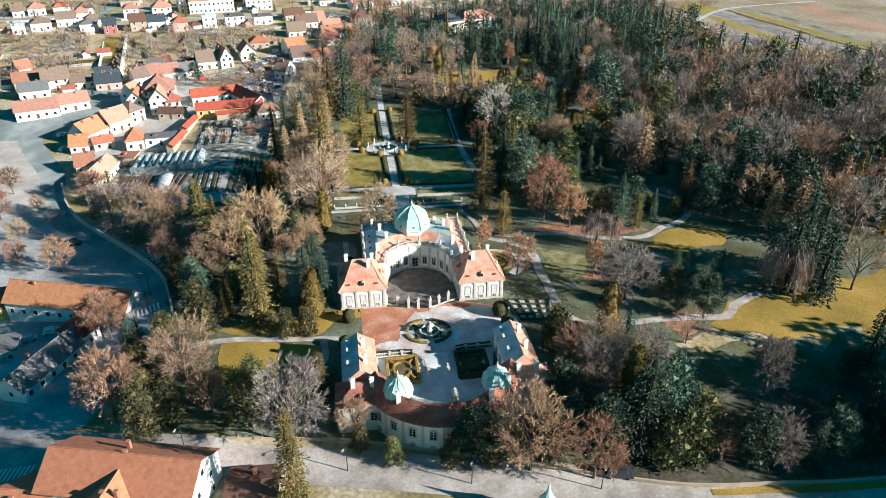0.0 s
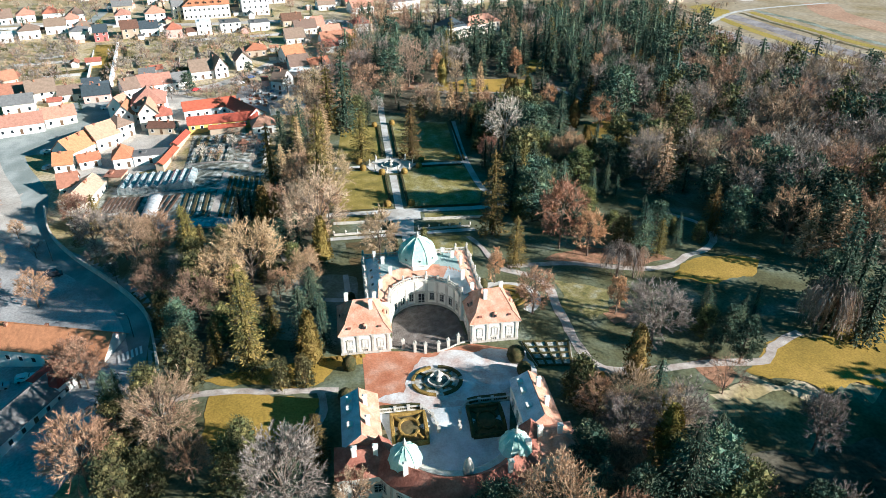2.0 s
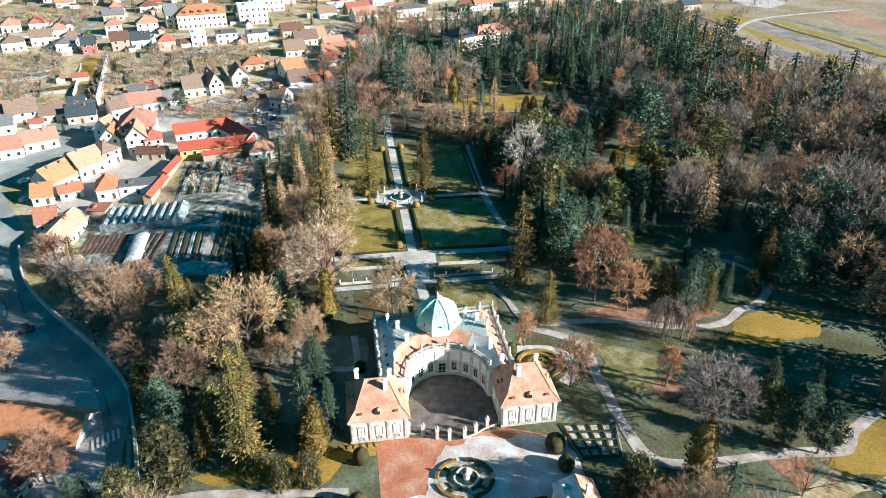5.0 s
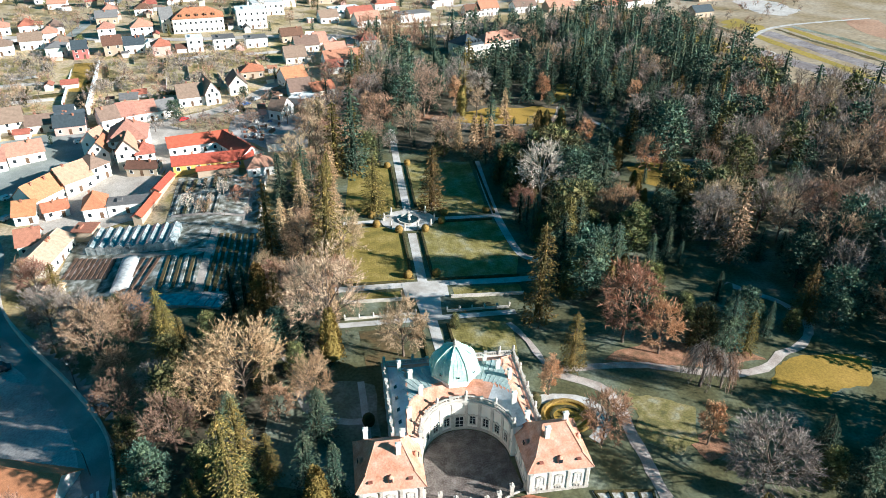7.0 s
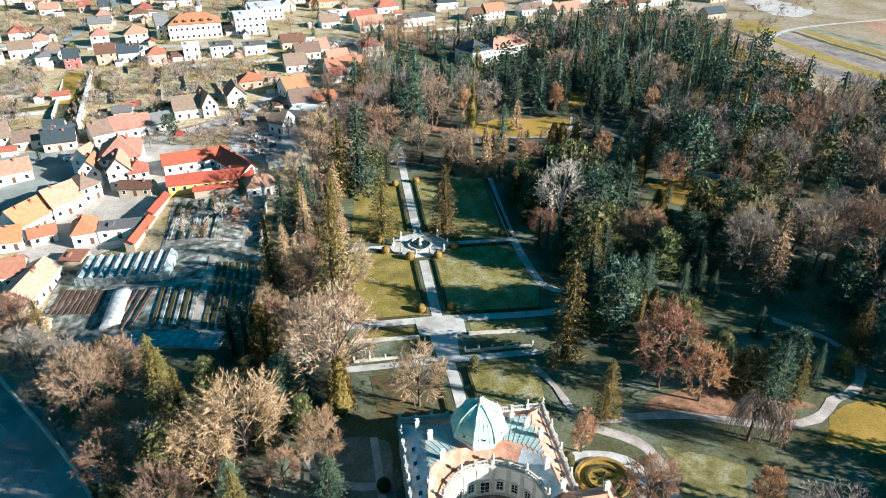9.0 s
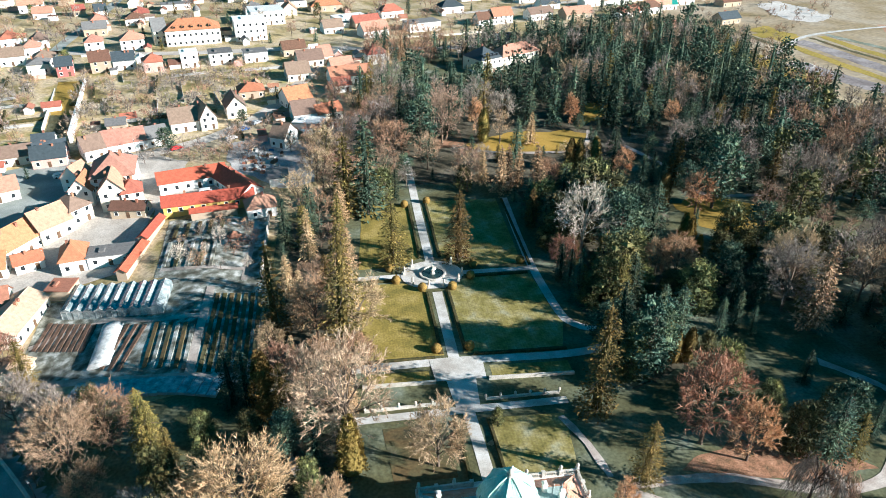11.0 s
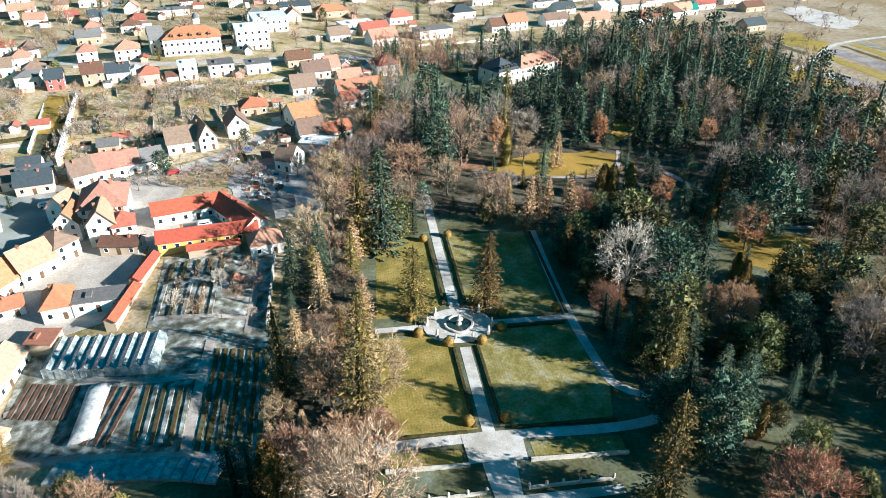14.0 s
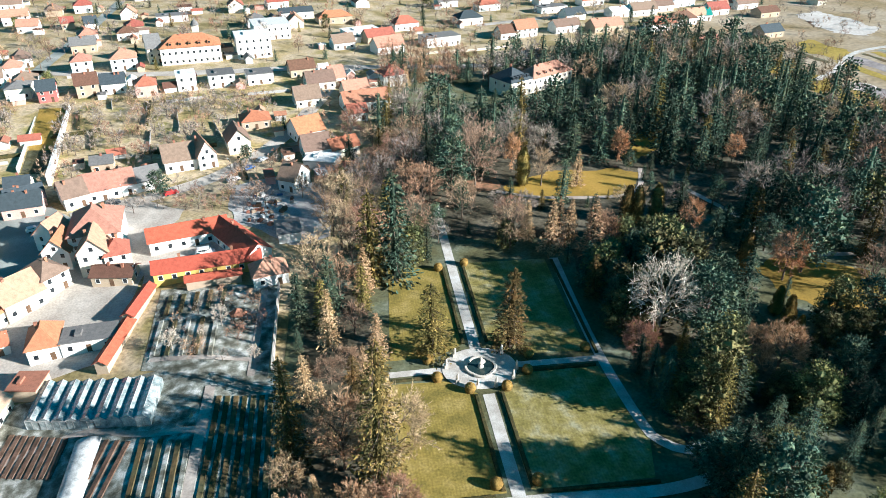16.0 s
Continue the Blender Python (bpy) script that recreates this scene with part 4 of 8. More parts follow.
for kind, x, y, h in (
    ("olive0", -28, -42, 24), ("grey1", -29, -27, 20), ("yew0", -37, -13, 9), ("beech", 12.5, -39, 18), ("purple0", 23, -42.5, 14), ("spruce2", 33, -38, 24), ("pine0", 39, -36, 18), ("yew1", -56, -21, 12),
    ("purple1", -63, -15, 18), ("bare1", -50, -10, 17), ("spruce1", -62, 5, 11), ("purple0", -72, 15, 13), ("grey0", 65, -26, 14), ("pine1", 51, -44, 14), ("spruce2", 63, -45, 11), ("spruce2", 91, -22, 17), ("bare2", 105, 3, 17),
    ("spruce1", 94, 0, 21), ("willow0", 88, 3, 14),
):
    tree(kind, x, y, h)
for kind, x, y, h in (
    ("shrub", 55, -11, 9), ("spruce2", 63, 13, 10), ("pine1", 63, -3, 12), ("yew0", 27, -6, 9), ("gold", 30, -9, 7), ("grey1", 30, -22, 14), ("gold", 37, -25, 14), ("bare0", -18, -27, 10), ("pine1", 4, -35.4, 13), ("yew1", -11, -34, 6),
    ("spruce0", 65, 82, 11), ("larch", 82, 79, 24), ("grey2", 80, 87, 19), ("pine0", 90, 140, 24), ("purple1", 61, 104, 14), ("gold", 71, 117, 10), ("column", 55, 172, 12), ("column", 58, 171, 12),
    ("column", 63, 170, 13), ("spruce1", 68, 166, 18), ("rust", 70, 163, 12), ("spruce1", 83, 210, 26), ("bare0", 37, 198, 13), ("larch", 48, 196, 13),
):
    tree(kind, x, y, h)
for kind, x, y, h in (
    ("column_rust", 68, 212, 13), ("bare2", 18, 162, 15), ("yew0", 17, 163, 9), ("yew1", -9, 158, 12), ("purple0", -3, 184, 18),
    ("purple1", -6, 192, 15), ("spruce0", -5, 160, 11), ("bare1", 8, 180, 14), ("bare1", -8, 51, 14), ("yew0", 4.6, 60, 4), ("bare0", -72, 62, 18), ("grey1", -88, 79, 15), ("sunny", -30, 68, 18), ("pine1", 65, 46, 14), ("spruce0", 72, 46, 10),
):
    tree(kind, x, y, h)

# stretches where only low trees and shrubs grow, so that the glades behind them lie open
LOW = [([(112, 130), (114, 106), (150, 90), (158, 108), (126, 136)], 7), ([(16, 252), (98, 258), (98, 294), (60, 296), (24, 286)], 8), ([(-66, 8), (-48, 6), (-48, 46), (-72, 52)], 9), ([(10, 160), (76, 160), (76, 190), (10, 190)], 10), ([(70, 96), (116, 96), (118, 122), (74, 122)], 9), ([(64, 180), (100, 180), (96, 212), (70, 208)], 10)]
OPEN = [
    [(52, 64), (64, 54), (90, 58), (92, 74), (78, 88), (60, 86)],
    [(60, 42), (90, 44), (94, 26), (62, 26)], [(56, -6), (74, 6), (130, 16), (170, 10), (170, -20), (60, -24)], [(20, 190), (34, 206), (52, 210), (73, 204), (68, 187)], [(70, 207), (80, 237), (95, 241), (91, 221)],
    [(76, 148), (98, 148), (114, 134), (105, 119), (82, 123)], [(33, 33), (46, 30), (44, 16), (30, 16)],
    [(34, 42), (56, 36), (64, 16), (76, 11), (94, 16), (92, 34), (60, 40)], [(32, 16), (62, 16), (72, 2), (60, -6), (34, -4)],
    [(-46, 4), (-46, -8), (-38, -14), (-24, -8), (-23, 12), (-44, 8)], [(-21, -40), (-21, 46), (-26, 60), (-20, 160), (26, 160), (32, 80), (22, 60), (30, 40), (33, 0), (24, -6), (24, -45)],
]
wood([(31, 66), (34, 82), (42, 86), (31, 94), (31, 112), (31, 158), (44, 158), (46, 66)], 5.2, ["spruce", "pine", "olive", "spruce", "yew", "yew"], 8, 12)
for kind, x, y, h in (("spruce0", 33, 98, 13), ("spruce0", 34.5, 101, 14), ("spruce0", 33, 104, 12), ("spruce1", 32, 108, 11)):
    tree(kind, x, y, h)
for kind, x, y, h in (
    ("spruce2", 149, 234, 22), ("spruce1", 136, 223, 18), ("olive1", 92, 237, 22), ("spruce1", 93, 203, 16), ("rust", 107, 206, 11), ("spruce2", 85, 209, 20), ("pine1", 97, 153, 21), ("pine0", 96, 162, 18),
    ("olive2", 110, 143, 18), ("grey1", 122, 150, 15), ("bare0", 142, 159, 15), ("grey0", 132, 154, 14), ("spruce2", 150, 155, 18), ("bare2", 100, 128, 14), ("spruce2", 62, 122, 20), ("purple1", 57, 107, 11), ("column", 74, 141, 12),
):
    tree(kind, x, y, h)
for kind, x, y, h in (
    ("gold", 73, 124, 8), ("gold", 73, 115, 6), ("yew0", 83, 110, 10), ("yew1", 76, 110, 9), ("spruce1", 83, 102, 14), ("bare1", 86, 96, 17), ("grey2", 99, 95, 17), ("grey1", 111, 97, 18), ("purple0", 117, 95, 16), ("bare0", 101, 88, 16),
    ("spruce0", 60, 80, 11), ("spruce0", 68, 80, 8), ("yew1", 36, 97, 9), ("yew0", 35, 70, 12), ("spruce2", 60, 42, 16), ("yew0", 56, 45, 11), ("olive2", 65, 42, 11), ("spruce1", 69, 62, 9), ("olive2", 84, 51, 16),
):
    tree(kind, x, y, h)
for kind, x, y, h in (
    ("spruce2", 88, 233, 23), ("spruce1", 73, 250, 20), ("bare1", 79, 245, 18), ("spruce2", 53, 237, 20), ("spruce1", 40, 186, 15), ("larch", 31, 161, 16), ("larch", 35, 164, 14), ("beech", 44, 161, 11), ("larch", 24, 167, 13), ("purple0", 20, 172, 12), ("spruce1", 75, 145, 15), ("pine0", 86, 179, 10), ("grey0", 164, 238, 13), ("grey1", 167, 222, 11),
    ("bare2", 156, 227, 12), ("bare0", 173, 228, 12), ("pine1", 178, 214, 11), ("grey2", 187, 211, 12), ("bare1", 200, 209, 12),
):
    tree(kind, x, y, h)
MARKED += [(92, 140, 0, 4), (100, 136, 0, 6), (110, 131, 0, 5), (46, 197, 0, 8), (62, 198, 0, 8), (84, 226, 0, 4), (87, 198, 0, 2), (50, 290, 12, 8), (66, 298, 12, 13), (80, 71, 0, 2), (84, 63, 0, 3), (74, 66, 0, 2)]
wood([(36, 62), (70, 48), (90, 44), (100, 58), (98, 118), (62, 120), (62, 164), (34, 164)], 6.2, ["spruce", "pine", "yew", "yew", "spruce", "yew", "pine", "grey"], 9, 15, OPEN)
wood([(94, 42), (104, 25), (150, 27), (150, 72), (108, 76), (98, 60)], 6.6, ["spruce", "purple", "pine", "larch", "olive", "purple", "spruce"], 12, 17, OPEN)
wood([(100, 58), (104, 24), (140, 24), (250, 30), (250, 174), (200, 198), (178, 240), (130, 172), (98, 118)], 6.9, ["grey", "grey", "bare", "grey", "purple", "yew", "spruce", "pine", "bare"], 12, 19, OPEN)
wood([(34, 164), (62, 120), (98, 118), (130, 172), (178, 240), (172, 300), (140, 330), (90, 300), (70, 290), (40, 280), (0, 250), (-8, 190), (0, 166)], 7.5, ["spruce", "spruce", "grey", "olive", "grey", "bare", "spruce", "pine", "spruce"], 13, 21, OPEN)
# Unseen trees south of the street, added to shade the park's lower corner.
wood([(96, -57), (200, -57), (210, -92), (120, -92)], 5.4, ["spruce", "spruce", "pine"], 25, 31, group="trees beyond the street")
for kind, x, y, h in (("spruce1", 96, 12, 18), ("pine1", 91, 12.5, 16), ("spruce2", 67, 6, 10), ("yew0", 60, 7, 8), ("spruce1", 70, 9, 9), ("pine1", 58, 0, 8), ("spruce2", 90, 7, 20), ("spruce1", 98, 5, 18), ("spruce2", 101, 13, 20)):
    tree(kind, x, y, h)
GLADE = [[(44, -13), (66, -16), (84, -22), (80, -30), (70, -37), (54, -36.5), (40, -33)]]
LOW += [([(46, -30), (84, -28), (84, -48), (44, -46)], 6.5)]
wood([(30, -40), (38, -42.5), (56, -45), (74, -46.6), (140, -49.6), (140, -45), (56, -40)], 4.4, ["yew", "spruce", "pine", "yew", "grey", "purple"], 6, 12)
# Tall rows mostly out of view, added to throw shade over the lawns.
wood([(104, -38), (178, -40), (178, -47), (104, -46)], 4.6, ["spruce", "spruce", "pine"], 23, 28)
wood([(84, -34), (100, -30), (170, -34), (170, -47), (90, -46)], 6.5, ["spruce", "pine", "bare", "yew", "grey"], 13, 19)
wood([(62, -25), (84, -25), (100, -27), (112, -46), (50, -45)], 5.4, ["yew", "spruce", "pine", "spruce", "pine", "grey"], 8, 14, GLADE)
wood([(38, -30), (46, -32), (64, -33), (82, -33), (150, -36), (150, -46), (90, -45), (20, -37)], 6.0, ["spruce", "purple", "spruce", "yew", "pine", "pine"], 8, 15, GLADE)
wood([(28, -8), (36, -6), (46, -16), (48, -32), (24, -34), (22, -18)], 5.5, ["bare", "beech", "spruce", "gold", "olive", "purple"], 8, 14, GLADE)
for kind, x, y, h in (
    ("olive2", -57, 61, 15), ("olive1", -53, 56, 13), ("spruce1", -42, 72, 15), ("olive1", -35, 66, 16), ("spruce1", -29, 55, 14), ("gold", -23, 52, 13), ("yew1", -55, 54, 10), ("beech", -46, 40, 15), ("purple1", -33, 35, 9), ("yew0", -36, 44, 8),
    ("yew1", -47, 52, 9), ("olive2", -39, 27, 15), ("yew0", -44, 22, 9), ("pine1", -34, 57, 11), ("yew1", -40, 60, 9), ("yew0", -30, 48, 8), ("grey1", -56, 44, 12), ("bare1", -63, 42, 12),
):
    tree(kind, x, y, h)
wood([(-56, 42), (-62, 36), (-55, 10), (-46, 6), (-24, 14), (-22, 60), (-44, 62)], 7.2, ["yew", "olive", "spruce", "yew", "olive", "pine"], 8, 14)
wood([(-62, 40), (-78, 61), (-96, 84), (-108, 104), (-98, 104), (-84, 84), (-60, 72), (-46, 62)], 7.4, ["bare", "grey", "purple", "olive", "beech", "yew"], 8, 14)
wood([(-66, 2), (-54, 4), (-46, -10), (-36, -16), (-24, -12), (-24, -26), (-42, -22), (-60, -16)], 5.8, ["purple", "yew", "spruce", "yew", "olive", "pine"], 8, 13)
wood([(-40, 66), (-20, 66), (-20, 150), (-34, 150), (-40, 118)], 6.0, ["larch", "purple", "olive", "bare", "spruce"], 10, 18)
wood([(-26, 150), (-8, 158), (0, 190), (10, 250), (-6, 270), (-18, 220), (-30, 180)], 6.5, ["purple", "bare", "grey", "bare", "olive"], 9, 17)
wood([(40, 290), (90, 302), (140, 332), (176, 300), (190, 260), (186, 300), (172, 360), (100, 345), (40, 318)], 7.5, ["spruce", "spruce", "pine", "bare", "grey"], 12, 20)
for kind, x, y, h in (("yew0", 6, -36.4, 9), ("yew1", -1, -36, 7), ("spruce1", 17, -37, 14), ("spruce2", 21.5, -33, 13), ("yew1", 10, -35, 8), ("pine1", 26, -38, 15), ("yew0", -17, -30, 6), ("pine0", 22, -26, 13)):
    tree(kind, x, y, h)
for kind, x, y, h in (("olive1", 29, -34, 15), ("yew1", 36, -31, 12), ("spruce2", 42, -30, 17), ("yew0", 44, -38, 13), ("olive1", 37, -20, 13), ("spruce1", 33, 74, 22), ("yew1", 37, 78, 10), ("olive1", 41, 92, 17), ("spruce1", 38, 98, 16)):
    tree(kind, x, y, h)
wood([(-4, 296), (40, 300), (42, 330), (30, 346), (0, 338)], 6.2, ["purple", "bare", "purple", "larch", "spruce"], 9, 15, group="trees by the manor")
joined_trees("far_woods", "distant mixed wood of bare trees and conifers", "woods", FAR)

# ---- the chateau ----
M["cobble"] = material("cobble", [(0.07, 0.055, 0.045), (0.12, 0.095, 0.08), (0.20, 0.17, 0.15)], 0.5, 5.0, 0.9, 0.6, mix=0.9)
def frost_joints(m, size, width, amount):
    """Pale frost in the joints between cobbles."""
    n, l = m.node_tree.nodes, m.node_tree.links
    b = n["Principled BSDF"]
    src = b.inputs["Base Color"].links[0].from_socket
    geo, cell, ramp, mix = n.new("ShaderNodeNewGeometry"), n.new("ShaderNodeTexVoronoi"), n.new("ShaderNodeMapRange"), n.new("ShaderNodeMix")
    cell.feature = "DISTANCE_TO_EDGE"
    cell.inputs["Scale"].default_value = 1.0 / size
    ramp.inputs["From Min"].default_value, ramp.inputs["From Max"].default_value, ramp.inputs["To Min"].default_value, ramp.inputs["To Max"].default_value = 0.0, width, amount, 0.0
    mix.data_type = "RGBA"
    mix.inputs["B"].default_value = (0.5, 0.5, 0.48, 1.0)
    l.new(geo.outputs["Position"], cell.inputs["Vector"])
    l.new(cell.outputs["Distance"], ramp.inputs["Value"])
    l.new(ramp.outputs["Result"], mix.inputs["Factor"])
    l.new(src, mix.inputs["A"])
    l.new(mix.outputs["Result"], b.inputs["Base Color"])


frost_joints(M["cobble"], 0.42, 0.12, 0.3)
M["red_sand"] = material("red_sand", [(0.36, 0.13, 0.065), (0.44, 0.19, 0.105), (0.52, 0.31, 0.22)], 0.25, 3.0, 0.95, 0.2, mix=0.5)
M["frost_sand"] = material("frost_sand", [(0.46, 0.33, 0.28), (0.58, 0.53, 0.50), (0.72, 0.72, 0.72)], 0.25, 2.5, 0.95, 0.2, mix=0.5)
M["hedge"] = material("hedge", [(0.03, 0.035, 0.012), (0.06, 0.055, 0.018), (0.10, 0.075, 0.03)], 1.0, 6.0, 0.9, 0.8, mix=0.8)
M["hedge_gold"] = material("hedge_gold", [(0.16, 0.10, 0.025), (0.26, 0.17, 0.04), (0.32, 0.22, 0.06)], 1.0, 6.0, 0.9, 0.8, mix=0.8)
M["frost_bed"] = material("frost_bed", [(0.24, 0.20, 0.14), (0.42, 0.40, 0.35), (0.62, 0.62, 0.60)], 1.2, 5.0, 0.95, 0.3)
M["timber"] = material("timber", [(0.10, 0.06, 0.035), (0.16, 0.10, 0.06)], 1.0, 6.0, 0.7, 0.2)
M["shade_frost_tile"] = material("shade_frost_tile", [(0.50, 0.50, 0.50), (0.64, 0.65, 0.66), (0.76, 0.77, 0.78)], 0.5, 3.0, 0.8, 0.3, mix=0.5)
M["water"] = material("water", [(0.02, 0.04, 0.04), (0.03, 0.05, 0.05)], 0.5, 2.0, 0.1, 0.05, spec=0.6)


def window_meshes(w, h, arch=0.25, name="window"):
    """A stone surround with a raised hood and sill, and a dark pane with glazing bars; the wall is the plane y = 0, outside is -y."""
    bm = bmesh.new()
    t = 0.14
    box(bm, -w / 2 - t, -0.1, 0, -w / 2, 0.05, h)
    box(bm, w / 2, -0.1, 0, w / 2 + t, 0.05, h)
    box(bm, -w / 2 - t - 0.06, -0.16, -0.14, w / 2 + t + 0.06, 0.05, 0)
    pts = [(-w / 2 - t - 0.1, h), (w / 2 + t + 0.1, h), (w / 2 + t + 0.1, h + 0.12), (0.35 * w, h + 0.16 + arch * 0.7), (0, h + 0.18 + arch), (-0.35 * w, h + 0.16 + arch * 0.7), (-w / 2 - t - 0.1, h + 0.12)]
    a, b = [bm.verts.new((x, -0.17, z)) for x, z in pts], [bm.verts.new((x, 0.05, z)) for x, z in pts]
    bm.faces.new(a)
    for i in range(len(pts)):
        j = (i + 1) % len(pts)
        bm.faces.new((a[j], a[i], b[i], b[j]))
    bmesh.ops.recalc_face_normals(bm, faces=bm.faces[:])
    frame_me = mesh_from(bm, name, M["stone"])
    bm = bmesh.new()
    box(bm, -w / 2, -0.035, 0, w / 2, 0.02, h)
    pane_me = mesh_from(bm, "pane", M["glass"])
    bm = bmesh.new()
    box(bm, -0.035, -0.07, 0, 0.035, -0.03, h)
    for k in (0.36, 0.68):
        box(bm, -w / 2, -0.065, h * k - 0.025, w / 2, -0.031, h * k + 0.025)
    bar_me = mesh_from(bm, "glazing_bars", M["wall"])
    return frame_me, pane_me, bar_me


def put_window(parent, meshes, x, y, z, turn, name="window"):
    """turn: degrees about z; 0 faces south (-y)."""
    ob = shared(name, meshes[0], parent, pose(x, y, z, 0, 0, turn))
    shared("pane", meshes[1], ob, Matrix())
    shared("glazing_bars", meshes[2], ob, Matrix())
    return ob


WIN, WIN_SMALL, WIN_TALL = window_meshes(1.15, 1.9), window_meshes(0.8, 1.0, 0.05), window_meshes(1.3, 2.6, 0.35)
M["blind"] = material("blind", [(0.58, 0.56, 0.52), (0.66, 0.64, 0.60)], 0.8, 4.0, 0.5, 0.05, mix=0.2)
bm = bmesh.new()
box(bm, -0.575, -0.035, 0, 0.575, 0.02, 1.9)
WIN_BLIND = (WIN[0], mesh_from(bm, "blind", M["blind"]), WIN[2])
WIN_ARC = window_meshes(0.95, 1.9, 0.35)
DOOR = window_meshes(1.5, 3.0, 0.5, "doorway")


def prism(bm, plan, z0, z1, mi=0, cap=True):
    a, b = [bm.verts.new((x, y, z0)) for x, y in plan], [bm.verts.new((x, y, z1)) for x, y in plan]
    for i in range(len(plan)):
        j = (i + 1) % len(plan)
        bm.faces.new((a[i], a[j], b[j], b[i])).material_index = mi
    if cap:
        bm.faces.new(b).material_index = mi
    bmesh.ops.recalc_face_normals(bm, faces=bm.faces[:])


def chimney_mesh():
    bm = bmesh.new()
    box(bm, -0.4, -0.3, -1.2, 0.4, 0.3, 1.3)
    box(bm, -0.5, -0.4, 1.3, 0.5, 0.4, 1.48)
    box(bm, -0.28, -0.18, 1.48, 0.28, 0.18, 1.6)
    return mesh_from(bm, "chimney", M["wall"])


CHIMNEY = chimney_mesh()


def vase_mesh():
    bm = bmesh.new()
    lathe(bm, [(0.0, 0.0), (0.24, 0.0), (0.2, 0.08), (0.09, 0.16), (0.26, 0.4), (0.3, 0.62), (0.2, 0.78), (0.26, 0.86), (0.1, 1.0), (0.0, 1.2)], n=8)
    return mesh_from(bm, "vase", M["stone"])


VASE = vase_mesh()


def balustrade(parent, line, z, post_every=3.2, name="balustrade", tall=0.85):
    """Plinth and handrail along a line of plan points, turned balusters between, and posts."""
    def bar(lo, hi, half):
        bm = bmesh.new()
        prev = None
        for i, (x, y) in enumerate(line):
            p, q = line[max(i - 1, 0)], line[min(i + 1, len(line) - 1)]
            d = Vector((q[0] - p[0], q[1] - p[1])).normalized()
            ring = [bm.verts.new((x - d.y * o, y + d.x * o, z + h)) for o, h in ((-half, lo), (half, lo), (half, hi), (-half, hi))]
            if prev:
                for k in range(4):
                    bm.faces.new((prev[k], prev[(k + 1) % 4], ring[(k + 1) % 4], ring[k]))
            else:
                bm.faces.new(ring[::-1])
            prev = ring
        bm.faces.new(prev)
        bmesh.ops.recalc_face_normals(bm, faces=bm.faces[:])
        return bm
    bb = bmesh.new()
    posts, run = [], 0.0
    for (x0, y0), (x1, y1) in zip(line, line[1:]):
        d = Vector((x1 - x0, y1 - y0))
        n = d.length
        d = d / n
        k = max(1, int(n / 0.34))
        for i in range(k):
            u = (i + 0.5) / k * n
            lathe(bb, [(0.05, z + 0.16), (0.1, z + 0.32), (0.05, z + tall - 0.14)], x0 + d.x * u, y0 + d.y * u, 4)
        if not posts or run >= post_every:
            posts.append((x0, y0))
            run = 0.0
        run += n
    posts.append(line[-1])
    rail = part(name, bar(tall - 0.14, tall, 0.155), M["stone"], parent)
    part("plinth", bar(0.0, 0.16, 0.14), M["stone"], rail)
    tagged(part("balusters", bb, M["stone"], rail), kind="stuff")
    pm = bmesh.new()
    box(pm, -0.26, -0.26, 0, 0.26, 0.26, tall + 0.08)
    box(pm, -0.32, -0.32, tall + 0.08, 0.32, 0.32, tall + 0.2)
    me = mesh_from(pm, "post", M["stone"])
    for i, (x, y) in enumerate(posts):
        p = shared("post", me, rail, Matrix.Translation((x, y, z)))
    return rail, posts


def arc(cx, cy, r, a0, a1, n):
    return [(cx + r * math.cos(radians(a0 + (a1 - a0) * i / n)), cy + r * math.sin(radians(a0 + (a1 - a0) * i / n))) for i in range(n + 1)]


def hip(bm, x0, y0, x1, y1, z0, z1, ridge_y=False, inset=None, over=0.35, mi=0):
    """A hipped roof over a rectangle; the ridge runs along the longer side."""
    x0, y0, x1, y1 = x0 - over, y0 - over, x1 + over, y1 + over
    w, d = x1 - x0, y1 - y0
    k = min(w, d) / 2 if inset is None else inset
    if w >= d:
        r0, r1 = (x0 + k, (y0 + y1) / 2, z1), (x1 - k, (y0 + y1) / 2, z1)
        fs = [((x0, y0, z0), (x1, y0, z0), r1, r0), ((x1, y1, z0), (x0, y1, z0), r0, r1), ((x0, y1, z0), (x0, y0, z0), r0), ((x1, y0, z0), (x1, y1, z0), r1)]
    else:
        r0, r1 = ((x0 + x1) / 2, y0 + k, z1), ((x0 + x1) / 2, y1 - k, z1)
        fs = [((x1, y0, z0), (x1, y1, z0), r1, r0), ((x0, y1, z0), (x0, y0, z0), r0, r1), ((x0, y0, z0), (x1, y0, z0), r0), ((x1, y1, z0), (x0, y1, z0), r1)]
    for f in fs:
        face(bm, f, mi)
    face(bm, [(x0, y1, z0 - 0.02), (x1, y1, z0 - 0.02), (x1, y0, z0 - 0.02), (x0, y0, z0 - 0.02)], mi)
    return r0, r1


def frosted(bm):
    """West slopes, turned from the sun, take a frost-pale shade tone in their colour."""
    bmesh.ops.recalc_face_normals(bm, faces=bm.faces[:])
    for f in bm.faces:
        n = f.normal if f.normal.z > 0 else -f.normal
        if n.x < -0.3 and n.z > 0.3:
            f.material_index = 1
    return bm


def ridge_caps(bm, a, b, r=0.13):
    tube(bm, [Vector(a), Vector(b)], [r, r], 5)


def dormer_mesh():
    bm = bmesh.new()
    lathe(bm, [(0.55, 0.0), (0.55, 0.5), (0.45, 0.95), (0.0, 1.15)], 0, 0, 8)
    box(bm, -0.3, -0.62, 0.2, 0.3, -0.4, 0.75, 1)
    return mesh_from(bm, "dormer", [M["tile_castle"], M["glass"]])


DORMER = dormer_mesh()


